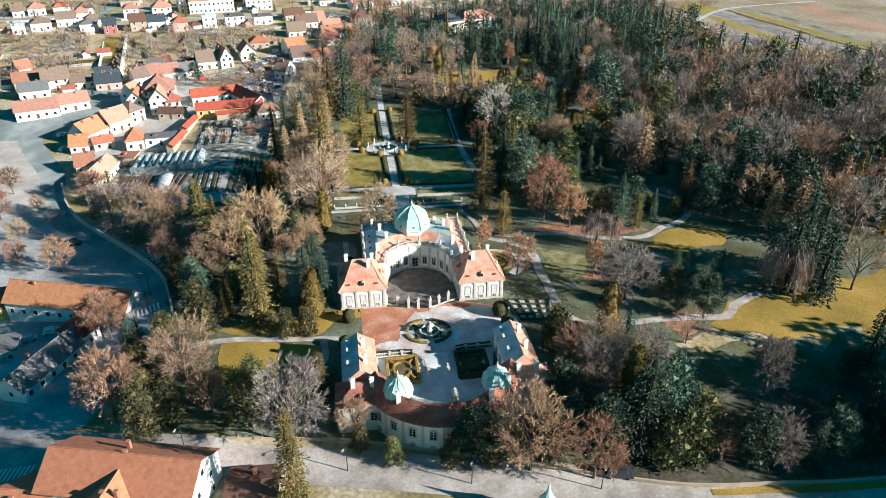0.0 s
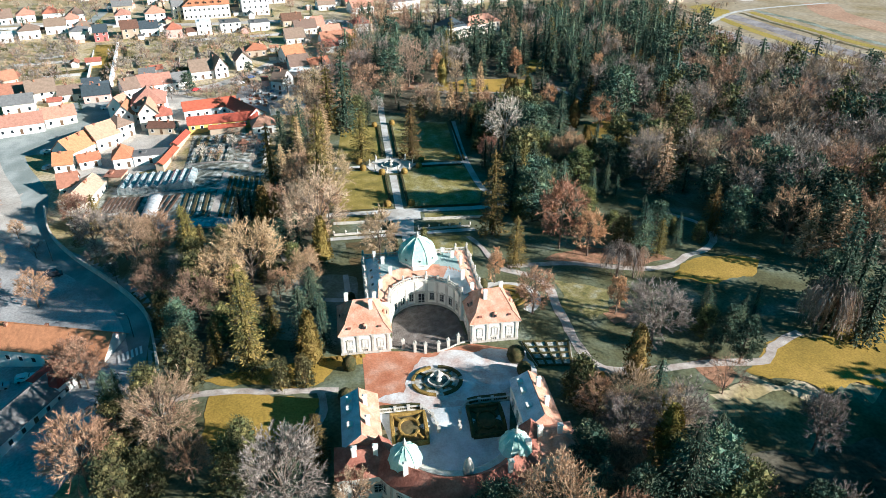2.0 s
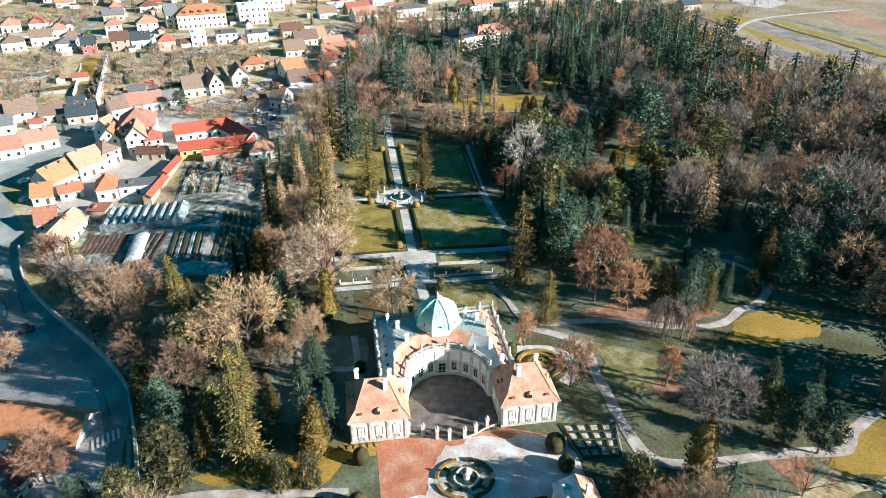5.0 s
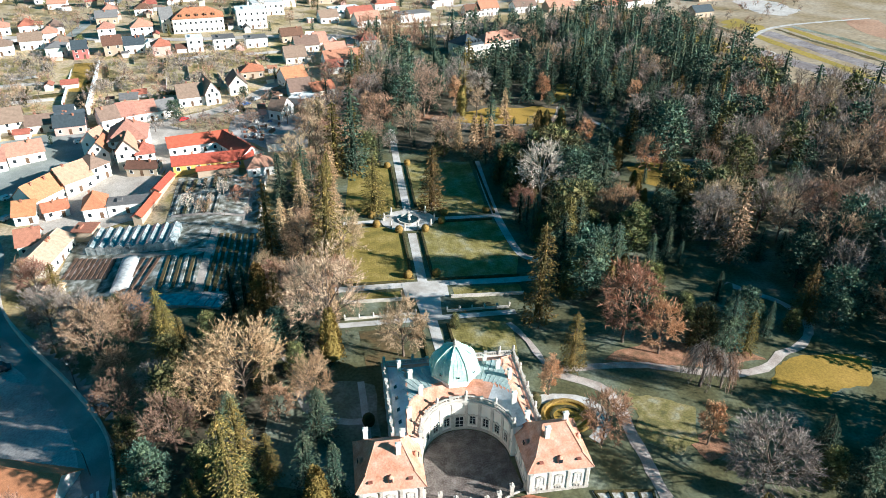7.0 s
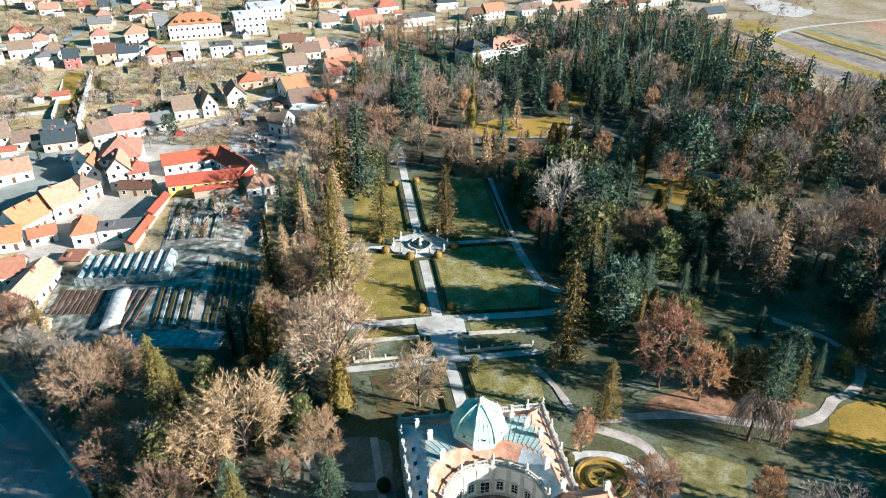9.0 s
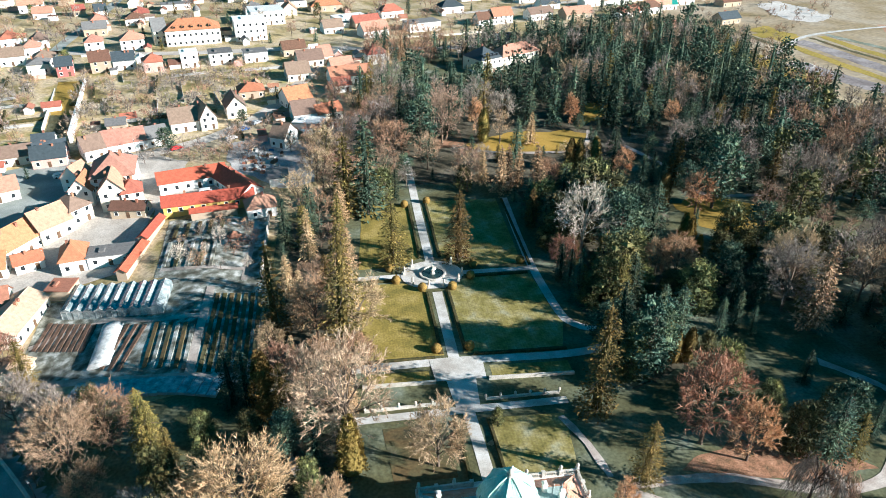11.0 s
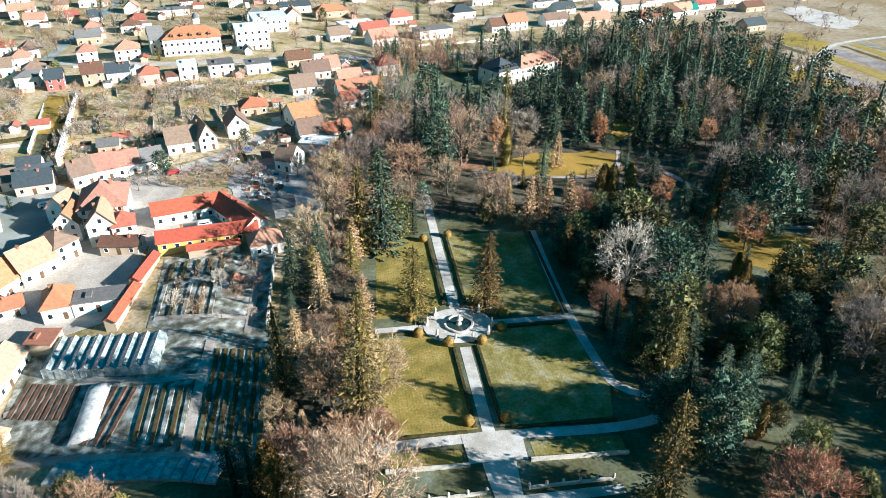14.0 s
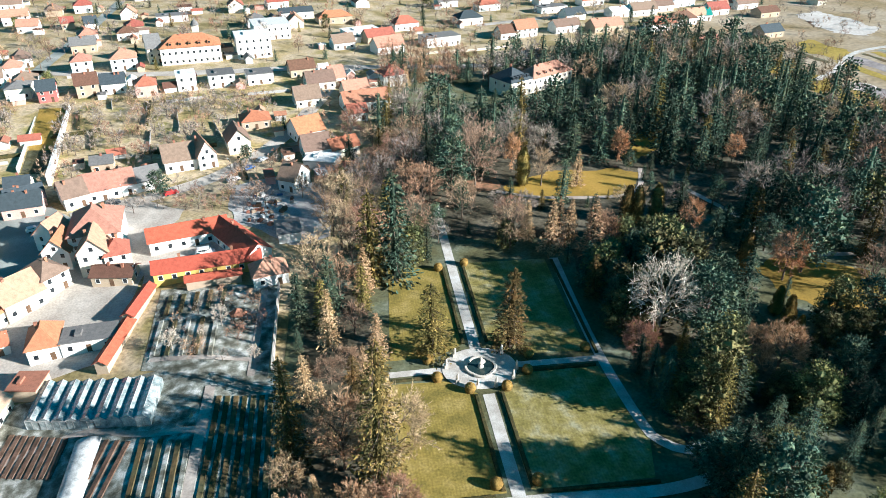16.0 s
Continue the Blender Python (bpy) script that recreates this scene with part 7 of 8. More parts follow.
house("plain", -138.2, 337.1, 8.4, 9.0, 6.5, 3.0, 14, "hip", "white", "salmon")
house("plain", -120.7, 339.9, 11.2, 10.0, 6.5, 3.5, 14, "hip", "white", "salmon")
house("plain", -166.0, 333.1, 8.1, 9.0, 5.5, 3.0, 16, "hip", "white", "salmon")
house("plain", -153.3, 303.6, 9.0, 10.0, 5.5, 2.0, 12, "hip", "cream", "grey")
house("plain", -140.7, 298.5, 6.7, 9.0, 6.0, 3.0, 14, "gable", "red", "slate")
house("plain", -126.7, 302.8, 8.6, 9.0, 6.5, 3.5, 18, "gable", "tan", "brown")
house("plain", -117.0, 305.5, 9.2, 9.0, 5.5, 3.0, 12, "gable", "white", "slate")
house("plain", -103.4, 300.5, 8.5, 9.0, 5.5, 3.0, 16, "hip", "pink", "red")
house("plain", -87.8, 305.4, 7.7, 9.0, 8.0, 0.0, 13, "flat", "white", "white")
house("plain", -74.0, 308.8, 10.7, 10.0, 6.5, 0.0, 13, "flat", "white", "grey")
house("plain", -58.1, 310.3, 10.9, 9.0, 5.5, 0.0, 14, "flat", "white", "grey")
house("plain", -78.6, 228.1, 10.0, 10.0, 4.8, 4.0, 16, "gable", "white", "tan")
house("gable", -71.2, 229.9, 6.0, 12.0, 6.0, 4.5, 24, "gable", "white", "salmon")
house("gable", -60.9, 240.0, 7.5, 10.0, 5.5, 4.0, 15, "gable", "cream", "tan")
house("plain", -102.9, 229.0, 6.6, 7.0, 3.2, 1.5, 10, "gable", "tan", "grey")
house("plain", -56.3, 260.2, 10.5, 9.0, 3.2, 2.6, 11, "hip", "tan", "orange")
house("plain", -147.1, 373.0, 11.5, 8.0, 5.0, 3.0, 13, "gable", "tan", "grey")
house("plain", -150.9, 393.8, 9.2, 9.0, 5.0, 3.0, 21, "hip", "white", "salmon")
house("plain", -170.4, 425.7, 6.5, 8.0, 4.5, 2.5, 22, "gable", "tan", "red")
house("plain", -156.2, 419.5, 6.5, 9.0, 5.5, 3.0, 21, "gable", "white", "slate")
house("plain", -202.2, 441.3, 13.7, 10.0, 6.0, 3.0, 16, "gable", "white", "salmon")
house("plain", -174.3, 470.3, 9.9, 9.0, 5.5, 3.5, 15, "hip", "white", "red")
house("plain", -116.6, 438.1, 17.3, 9.0, 3.5, 0.0, 13, "flat", "white", "grey")
house("plain", -112.9, 459.9, 8.0, 8.0, 4.0, 0.0, 15, "flat", "white", "brown")
house("plain", -58.5, 469.3, 13.2, 10.0, 5.5, 3.0, 15, "gable", "white", "red")
house("plain", -34.0, 230.8, 9.2, 9.0, 4.8, 4.0, 14, "gable", "white", "tan")
house("plain", -24.9, 231.6, 10.0, 7.0, 3.4, 2.6, 24, "gable", "cream", "orange")
house("plain", -37.4, 246.9, 10.1, 11.0, 4.0, 4.0, 25, "gable", "white", "orange")
house("plain", -18.3, 263.9, 7.3, 7.0, 3.4, 2.4, 11, "gable", "white", "red")
house("plain", -14.3, 276.3, 18.9, 9.0, 4.5, 3.4, 14, "gable", "white", "rust")
house("plain", -17.9, 287.0, 10.3, 9.0, 4.5, 4.0, 17, "gable", "cream", "salmon")
house("plain", -37.5, 281.3, 10.1, 9.0, 4.2, 4.0, 13, "gable", "cream", "tan")
house("plain", -32.3, 301.5, 12.0, 9.0, 4.2, 3.6, 14, "gable", "cream", "tan")
house("plain", -25.5, 306.4, 6.5, 8.0, 4.5, 4.0, 22, "gable", "cream", "salmon")
house("plain", -0.4, 306.1, 10.7, 9.0, 6.0, 3.6, 16, "hip", "white", "red")
house("plain", -40.3, 319.1, 11.2, 8.0, 3.8, 3.0, 15, "gable", "tan", "brown")
house("plain", -20.5, 366.7, 11.2, 8.0, 4.5, 3.4, 18, "gable", "white", "tan")
house("plain", -9.7, 392.9, 19.5, 12.0, 4.5, 0.0, 21, "flat", "white", "white")
house("plain", -1.0, 381.0, 15.5, 9.0, 4.0, 3.0, 19, "gable", "tan", "red")
house("plain", 2.0, 360.0, 15.3, 9.0, 5.0, 4.0, 24, "gable", "white", "salmon")
house("plain", 16.3, 411.7, 14.7, 9.0, 5.0, 3.6, 17, "hip", "white", "red")
house("plain", -23.7, 426.5, 20.0, 10.0, 3.8, 3.0, 14, "hip", "tan", "orange")
house("plain", -45.7, 438.3, 19.1, 9.0, 4.0, 2.0, 15, "gable", "white", "slate")
house("flat", 31.6, 377.0, 20.0, 11.0, 6.0, 0.0, 18, "flat", "white", "grey")
house("plain", 56.7, 427.0, 15.8, 10.0, 5.0, 3.6, 15, "hip", "white", "slate")
house("plain", 76.6, 464.9, 15.5, 9.0, 5.0, 3.6, 16, "hip", "white", "red")
house("plain", 71.6, 389.0, 11.1, 8.0, 4.5, 3.4, 15, "gable", "white", "brown")
house("plain", 82.2, 392.6, 13.4, 9.0, 6.0, 4.0, 17, "gable", "white", "rust")
house("plain", 117.0, 454.1, 20.0, 9.0, 4.5, 0.0, 17, "flat", "white", "grey")
house("plain", 108.5, 399.7, 16.4, 9.0, 5.0, 3.0, 17, "gable", "white", "tan")
house("manor", 50.0, 291.5, 13.0, 13.5, 8.2, 4.6, 30, "hip", "cream", "slate")
house("manor", 67.6, 300.2, 25.0, 10.5, 7.4, 4.2, 30, "hip", "cream", "salmon")
house("plain", 71.7, 336.2, 13.4, 9.0, 4.5, 3.0, 13, "gable", "cream", "slate")
house("plain", 51.7, 479.6, 13.8, 9.0, 5.0, 3.0, 14, "gable", "white", "grey")
house("plain", 118.2, 476.8, 11.6, 9.0, 5.0, 3.0, 16, "gable", "white", "red")
house("plain", 167.0, 397.6, 18.0, 9.0, 4.8, 3.6, 15, "hip", "white", "red")
house("plain", 183.6, 407.1, 20.0, 9.0, 5.0, 3.8, 18, "hip", "white", "brown")
house("plain", 197.9, 417.0, 14.1, 8.0, 4.8, 3.6, 18, "gable", "white", "salmon")
house("plain", 205.5, 419.3, 6.5, 9.0, 4.5, 3.4, -0, "gable", "white", "teal")
house("plain", 220.8, 433.5, 15.7, 9.0, 4.8, 3.6, 15, "gable", "white", "red")
house("plain", 172.5, 438.4, 18.9, 9.0, 4.8, 3.6, 14, "gable", "white", "tan")
house("plain", 191.1, 449.0, 13.1, 9.0, 4.8, 3.0, 15, "gable", "white", "tan")
house("plain", 157.1, 436.1, 17.7, 9.0, 4.6, 2.0, 15, "gable", "white", "white")
house("plain", 132.9, 398.8, 20.0, 10.0, 4.6, 3.4, 15, "gable", "tan", "salmon")
house("plain", 123.5, 430.0, 14.3, 9.0, 4.6, 3.4, 18, "gable", "white", "slate")
house("plain", 208.8, 461.0, 20.0, 10.0, 4.5, 0.0, 16, "flat", "white", "white")
house("plain", 237.6, 450.6, 16.0, 9.0, 5.0, 3.6, 17, "gable", "white", "salmon")
house("plain", 249.0, 448.4, 17.6, 9.0, 4.8, 3.4, 15, "gable", "white", "tan")
house("plain", 174.2, 355.1, 12.3, 8.0, 3.4, 2.8, 16, "gable", "tan", "salmon")
house("plain", 221.0, 372.5, 14.7, 9.0, 3.6, 3.2, 15, "gable", "tan", "slate")
house("plain", 250.0, 423.3, 15.4, 9.0, 3.4, 2.6, 14, "gable", "tan", "brown")
house("plain", 150.1, 473.0, 17.6, 9.0, 4.8, 3.4, 15, "gable", "white", "red")
house("plain", 184.1, 475.7, 19.2, 9.0, 4.8, 3.4, 13, "gable", "white", "salmon")
house("plain", -206.6, 347.7, 6.5, 9.0, 4.5, 4.0, 23, "gable", "white", "tan")
house("plain", -197.0, 351.5, 9.7, 10.0, 5.0, 3.5, 19, "hip", "white", "salmon")
house("plain", -183.8, 354.9, 8.9, 9.0, 5.0, 3.5, 18, "hip", "white", "red")
house("plain", -167.8, 349.6, 7.7, 9.0, 5.0, 3.5, 21, "hip", "white", "tan")
house("plain", -180.3, 308.2, 10.2, 10.0, 5.5, 3.0, 17, "hip", "white", "tan")
house("plain", -190.1, 301.9, 6.5, 9.0, 5.0, 0.0, 21, "flat", "white", "white")
house("plain", -169.7, 318.6, 10.4, 10.0, 5.5, 3.0, 16, "gable", "white", "tan")
house("plain", -154.3, 314.3, 9.2, 10.0, 5.0, 3.0, 15, "hip", "white", "tan")
house("plain", -161.7, 225.0, 6.0, 8.0, 4.0, 3.0, 34, "gable", "cream", "rust")
house("plain", -140.7, 204.0, 10.8, 10.0, 6.0, 4.0, 20, "gable", "cream", "tan")
house("plain", -129.4, 204.5, 9.7, 8.0, 3.2, 2.6, 16, "gable", "cream", "tan")
house("plain", -119.0, 206.1, 9.9, 8.0, 3.2, 2.8, 25, "gable", "pink", "slate")
house("plain", -153.5, 206.0, 10.6, 9.0, 4.0, 3.0, 21, "gable", "tan", "rust")
house("plain", -138.7, 172.3, 15.8, 9.0, 4.6, 3.0, 17, "gable", "white", "salmon")
house("plain", -126.5, 178.4, 11.4, 8.0, 3.6, 3.0, 25, "gable", "cream", "salmon")
house("plain", -146.4, 193.2, 11.5, 9.0, 4.0, 2.6, 16, "gable", "cream", "grey")
house("plain", -105.6, 205.7, 6.8, 9.0, 4.8, 3.6, 30, "gable", "white", "tan")
house("plain", -99.5, 209.0, 6.0, 9.0, 4.8, 3.8, 20, "gable", "white", "salmon")
house("plain", -93.5, 211.8, 7.8, 9.0, 4.6, 3.4, 21, "gable", "white", "salmon")
house("plain", -86.5, 214.6, 7.6, 8.0, 4.2, 3.0, 24, "gable", "white", "grey")
house("plain", -118.0, 201.6, 10.4, 8.0, 3.4, 3.0, 12, "gable", "pink", "slate")
house("plain", -123.5, 214.4, 6.8, 7.0, 3.2, 2.4, 10, "gable", "cream", "slate")
house("plain", -40.6, 208.1, 6.0, 9.0, 5.0, 4.0, -30, "gable", "white", "tan")
house("plain", -112.3, 148.6, 12.4, 9.0, 5.0, 4.0, 61, "gable", "white", "orange")
house("plain", -105.3, 156.7, 9.6, 9.0, 5.5, 4.0, 47, "gable", "cream", "salmon")
house("plain", -100.6, 163.5, 7.2, 9.0, 6.0, 3.0, 52, "hip", "cream", "tan")
house("plain", -91.8, 180.6, 12.5, 15.0, 8.5, 5.0, 9, "hip", "white", "salmon")
house("plain", -103.2, 181.1, 6.0, 8.0, 6.0, 4.0, 69, "gable", "white", "salmon")
house("plain", -84.1, 163.4, 10.0, 6.0, 2.8, 1.4, -7, "gable", "tan", "brown")
house("plain", -94.0, 140.2, 6.6, 9.0, 3.6, 3.6, 12, "hip", "white", "orange")
house("plain", -84.3, 139.8, 11.4, 6.0, 3.0, 0.3, 6, "flat", "white", "grey")
house("plain", -106.1, 141.1, 7.0, 5.0, 2.8, 1.8, 23, "gable", "white", "orange")
house("plain", -113.9, 140.1, 6.1, 8.0, 3.0, 3.0, 7, "gable", "white", "orange")
house("plain", -68.2, 177.8, 20.5, 6.5, 3.6, 2.4, 15, "gable", "white", "crimson")
house("plain", -61.0, 161.8, 26.0, 5.2, 3.0, 2.0, 8, "gable", "yellow", "crimson")
house("plain", -45.6, 157.0, 8.6, 6.8, 3.2, 3.2, 12, "hip", "white", "salmon")
house("low", -59.0, 156.2, 13.0, 2.8, 2.2, 0.6, 8, "gable", "tan", "crimson")
house("low", -78.1, 136.3, 15.5, 2.6, 2.3, 0.8, 81, "gable", "tan", "crimson")
house("low", -75.7, 150.2, 12.6, 2.6, 2.3, 0.8, 79, "gable", "tan", "crimson")
house("plain", -54.0, 171.6, 20.5, 7.4, 3.6, 2.6, -56, "gable", "white", "crimson")
house("plain", -107.9, 123.5, 6.0, 8.0, 3.4, 3.2, 15, "gable", "cream", "rust")
house("plain", -101.6, 116.5, 16.4, 9.0, 3.6, 2.2, 82, "gable", "cream", "sand")
house("low", -96.1, 98.1, 6.0, 7.0, 2.4, 1.0, 82, "gable", "cream", "sand")
house("low", -93.9, 127.6, 6.0, 6.0, 2.6, 0.3, -7, "flat", "tan", "rust")
house("shed", -41.6, 178.3, 6.0, 8.0, 3.0, 1.0, 8, "gable", "white", "grey")
house("shed", -31.7, 222.4, 10.7, 8.0, 3.0, 0.6, -18, "flat", "grey", "white")
house("barn", -84.5, 31.7, 31.7, 9.0, 4.0, 3.6, -17, "gable", "white", "orange")
house("plain", -103.5, 37.3, 6.0, 9.0, 4.5, 3.0, 12, "gable", "yellow", "rust")
# school tower
bm = bmesh.new()
box(bm, -1.4, -1.4, 0, 1.4, 1.4, 3.2)
tower = solid("roof_tower", bm, M["wall_cream"], "small cream tower behind the school roof", "tower")
tower.matrix_basis = pose(-90, 357, height(-90, 357) + 11.5)
bm = bmesh.new()
lathe(bm, [(2.2, 3.2), (1.6, 4.0), (1.5, 4.6), (0.4, 5.4), (0.05, 6.8)], n=8)
part("spire", bm, M["roof_grey"], tower)
house("plain", -54.4, -35.6, 25, 11.6, 8.2, 3.6, -15, "gable", "white", "orange")
house("gable", -56, -41.5, 9, 7, 7.6, 3.0, -15, "gable", "white", "orange")
house("plain", -70, -37, 9, 16, 4.6, 5.0, -14, "gable", "white", "orange")
house("plain", -35, -37.5, 8, 7, 2.8, 0.8, -3, "gable", "tan", "brown")
house("plain", -84, 8, 19, 7, 3.2, 2.6, 65, "gable", "white", "grey")
house("plain", -79, 18.5, 7, 7.5, 3.6, 2.6, 65, "hip", "white", "crimson")
house("plain", -98, 18, 9, 7, 3, 0.3, 10, "flat", "grey", "grey")
# further houses behind
far_rng = random.Random(21)
for _ in range(150):
    x, y = far_rng.choice(((far_rng.uniform(-330, -20), far_rng.uniform(380, 580)), (far_rng.uniform(-20, 330), far_rng.uniform(440, 600)), (far_rng.uniform(-330, -185), far_rng.uniform(170, 400))))
    if any(math.hypot(x - a, y - b) < r + 9 for a, b, r in BUILT) or abs(x + 158) < 9:
        continue
    house("plain", x, y, far_rng.uniform(8, 13), far_rng.uniform(8, 10), far_rng.choice((3.4, 4.6, 5.6)), far_rng.uniform(2.6, 4), 12 + far_rng.uniform(-6, 6) + far_rng.choice((0, 90)), far_rng.choice(("hip", "gable", "gable")), far_rng.choice(("white", "white", "cream", "tan")), far_rng.choice(("salmon", "red", "tan", "brown", "rust", "grey")))


def slab_wall(name, pts, tall, thick, mat, label, up=0.0):
    bm = bmesh.new()
    for (xa, ya), (xb, yb) in zip(pts, pts[1:]):
        d = Vector((xb - xa, yb - ya)).normalized() * thick / 2
        lo, hi = min(height(xa, ya), height(xb, yb)) - 0.2, (height(xa, ya) + height(xb, yb)) / 2 + tall
        prism(bm, [(xa + d.y, ya - d.x), (xb + d.y, yb - d.x), (xb - d.y, yb + d.x), (xa - d.y, ya + d.x)], lo, hi)
    return solid(name, bm, mat, label, "wall", "structure")


slab_wall("park_wall", curve([(-55, 6), (-60, 24), (-66, 40), (-79, 59), (-95, 79), (-106, 95), (-113, 112)], 3), 1.6, 0.5, M["stone"], "pale stone park wall along the road")
slab_wall("park_wall", curve([(-42, -24.5), (-30, -25.6), (-16, -28.5), (0, -33.6), (18, -39.8), (38, -46.4), (56, -48.6), (74, -50.1), (150, -53.2)], 4), 0.7, 0.35, M["wall_tan"], "pale stone park wall along the street")
slab_wall("garden_strip_wall", [(-129.4, 229), (-142, 288)], 0.9, 0.4, M["wall_white"], "white garden wall")
area("walled_lawn", [(-128.8, 232), (-117.5, 226), (-130, 287), (-141, 287)], 0.13, M["lawn"], "narrow lawn between two garden walls", "lawn", 5.0)
slab_wall("garden_strip_wall", [(-116.4, 218), (-130, 288)], 2.6, 0.9, M["wall_white"], "tall white garden wall")
area("vegetable_plot", [(-128.4, 228), (-119.6, 227), (-123.4, 246), (-132.4, 247)], 0.14, M["litter"], "dug brown vegetable plot", "vegetable plot", 4.0)
house("shed", -133, 253, 6.5, 4, 2.2, 1.2, 12, "gable", "cream", "red")
area("garden_strip", [(-128.6, 240), (-122.4, 240), (-131.8, 284), (-140.5, 286)], 0.12, M["lawn"], "long narrow green garden", "lawn")
slab_wall("manor_wall", [(18, 356), (42, 361), (66, 367)], 1.1, 0.35, M["wall_cream"], "cream garden wall with piers")
slab_wall("nursery_wall", [(-43, 120), (-43, 152)], 2.0, 0.4, M["plinth"], "nursery garden wall")
slab_wall("yard_wall", [(-140, 10), (-100, 24), (-96, 14)], 1.4, 0.3, M["wall_grey"], "yard wall")

# ---- nursery ----
M["soil"] = material("soil", [(0.07, 0.045, 0.03), (0.12, 0.075, 0.05), (0.18, 0.12, 0.09)], 0.6, 4.0, 0.95, 0.6, mix=0.7)
M["frost_soil"] = material("frost_soil", [(0.07, 0.07, 0.05), (0.15, 0.15, 0.12), (0.30, 0.31, 0.27), (0.58, 0.58, 0.55)], 0.45, 4.0, 0.95, 0.4, mix=0.7)
M["greenhouse_glass"] = material("greenhouse_glass", [(0.16, 0.20, 0.205), (0.32, 0.37, 0.375), (0.55, 0.58, 0.575)], 0.7, 3.0, 0.2, 0.05, mix=0.5, spec=0.5)
M["foil"] = material("foil", [(0.34, 0.35, 0.34), (0.52, 0.53, 0.52), (0.64, 0.64, 0.63)], 0.8, 4.0, 0.4, 0.15, mix=0.6)
area("nursery_ground", [(-97, 124), (-96, 98), (-80, 90), (-46, 80), (-42, 82), (-42, 118), (-56, 124), (-66, 126)], 0.08, M["frost_soil"], "frosty nursery ground", "ground", 4.0)
area("nursery_ground", [(-72, 156), (-71, 127), (-54, 121), (-44, 118), (-43.4, 154)], 0.08, M["frost_soil"], "frosty nursery ground", "ground", 4.0)
strip("nursery_path", [(-55.6, 83), (-55.6, 100), (-55.2, 118)], 2.0, 0.2, M["paving"], "pale nursery path")
strip("nursery_path", [(-96, 107), (-80, 112), (-66, 107.6), (-56, 106)], 1.6, 0.2, M["paving"], "pale nursery path")
strip("nursery_path", [(-96, 94), (-80, 90.8), (-60, 85), (-43, 81.5)], 2.2, 0.2, M["paving"], "pale nursery path")
strip("nursery_path", [(-47.5, 120), (-46.6, 152)], 1.6, 0.2, M["paving"], "pale nursery path")
strip("nursery_path", [(-70, 130), (-56, 127), (-46, 125)], 1.4, 0.2, M["paving"], "pale nursery path")


def bed(x0, y0, x1, y1, mat, label, tall=0.25):
    """A raised planting bed between two points, 1.1 m wide."""
    bm = bmesh.new()
    d = Vector((x1 - x0, y1 - y0))
    s = Vector((-d.y, d.x)).normalized() * 0.55
    n = max(2, int(d.length / 2))
    prev = None
    for i in range(n + 1):
        p = Vector((x0, y0)) + d * i / n
        row = []
        for k, z in ((1, 0), (0.8, 1), (-0.8, 1), (-1, 0)):
            px, py = p.x + s.x * k, p.y + s.y * k
            row.append(bm.verts.new((px, py, height(px, py) + 0.06 + z * tall * (1 + 0.4 * noise.noise((px, py, 3))))))
        if prev:
            for k in range(3):
                bm.faces.new((prev[k], prev[k + 1], row[k + 1], row[k]))
        prev = row
    bmesh.ops.recalc_face_normals(bm, faces=bm.faces[:])
    return solid("planting_bed", bm, mat, label, "flower bed", "", "nursery beds")


for i in range(9):
    u = i / 8
    bed(-94.6 + 12 * u, 105.6 - 3.6 * u, -93.6 + 11.5 * u, 115.6 - 4.0 * u, M["soil"], "raised bed of bare brown soil")
for i in range(3):
    bed(-76.0 + 2.0 * i, 93.4 - 1.1 * i, -73.6 + 2.2 * i, 108.6 - 0.9 * i, M["soil"], "raised bed of bare brown soil")
for i in range(6):
    bed(-66 + 1.8 * i, 90 - 0.7 * i, -66.4 + 1.8 * i, 106.6 - 0.7 * i, M["frost_soil"] if i % 2 else M["litter"], "planting bed white with frost")
for i in range(7):
    bed(-53.6 + 1.85 * i, 85 - 0.2 * i, -53.2 + 1.7 * i, 114.6 - 0.2 * i, M["hedge"] if i % 2 else M["litter"], "dark bed of low winter plants")
for i in range(5):
    bed(-69.5 + 3.2 * i, 131 - 0.9 * i, -69.5 + 3.2 * i, 143 - 0.4 * i, M["litter"] if i % 2 else M["frost_soil"], "nursery plot full of dead stems", 0.4)
    bed(-69 + 3.2 * i, 145, -69 + 3.2 * i, 152.5, M["litter"], "nursery plot full of dead stems", 0.4)
# polytunnel
bm = bmesh.new()
rows_ = []
for u in np.linspace(0, 1, 9):
    cxx, cyy = -76.6 + (-77.1 + 76.6) * u, 94.2 + (109.4 - 94.2) * u
    rows_.append([bm.verts.new((cxx + 2.5 * math.cos(a), cyy + 0.35 * math.cos(a), height(cxx, cyy) + 1.5 * math.sin(a))) for a in np.linspace(0, math.pi, 11)])
for p, q in zip(rows_, rows_[1:]):
    for k in range(10):
        bm.faces.new((p[k], p[k + 1], q[k + 1], q[k])).smooth = True
bm.faces.new(rows_[0][::-1])
bm.faces.new(rows_[-1])
solid("polytunnel", bm, M["foil"], "whitish plastic polytunnel among the beds", "greenhouse")


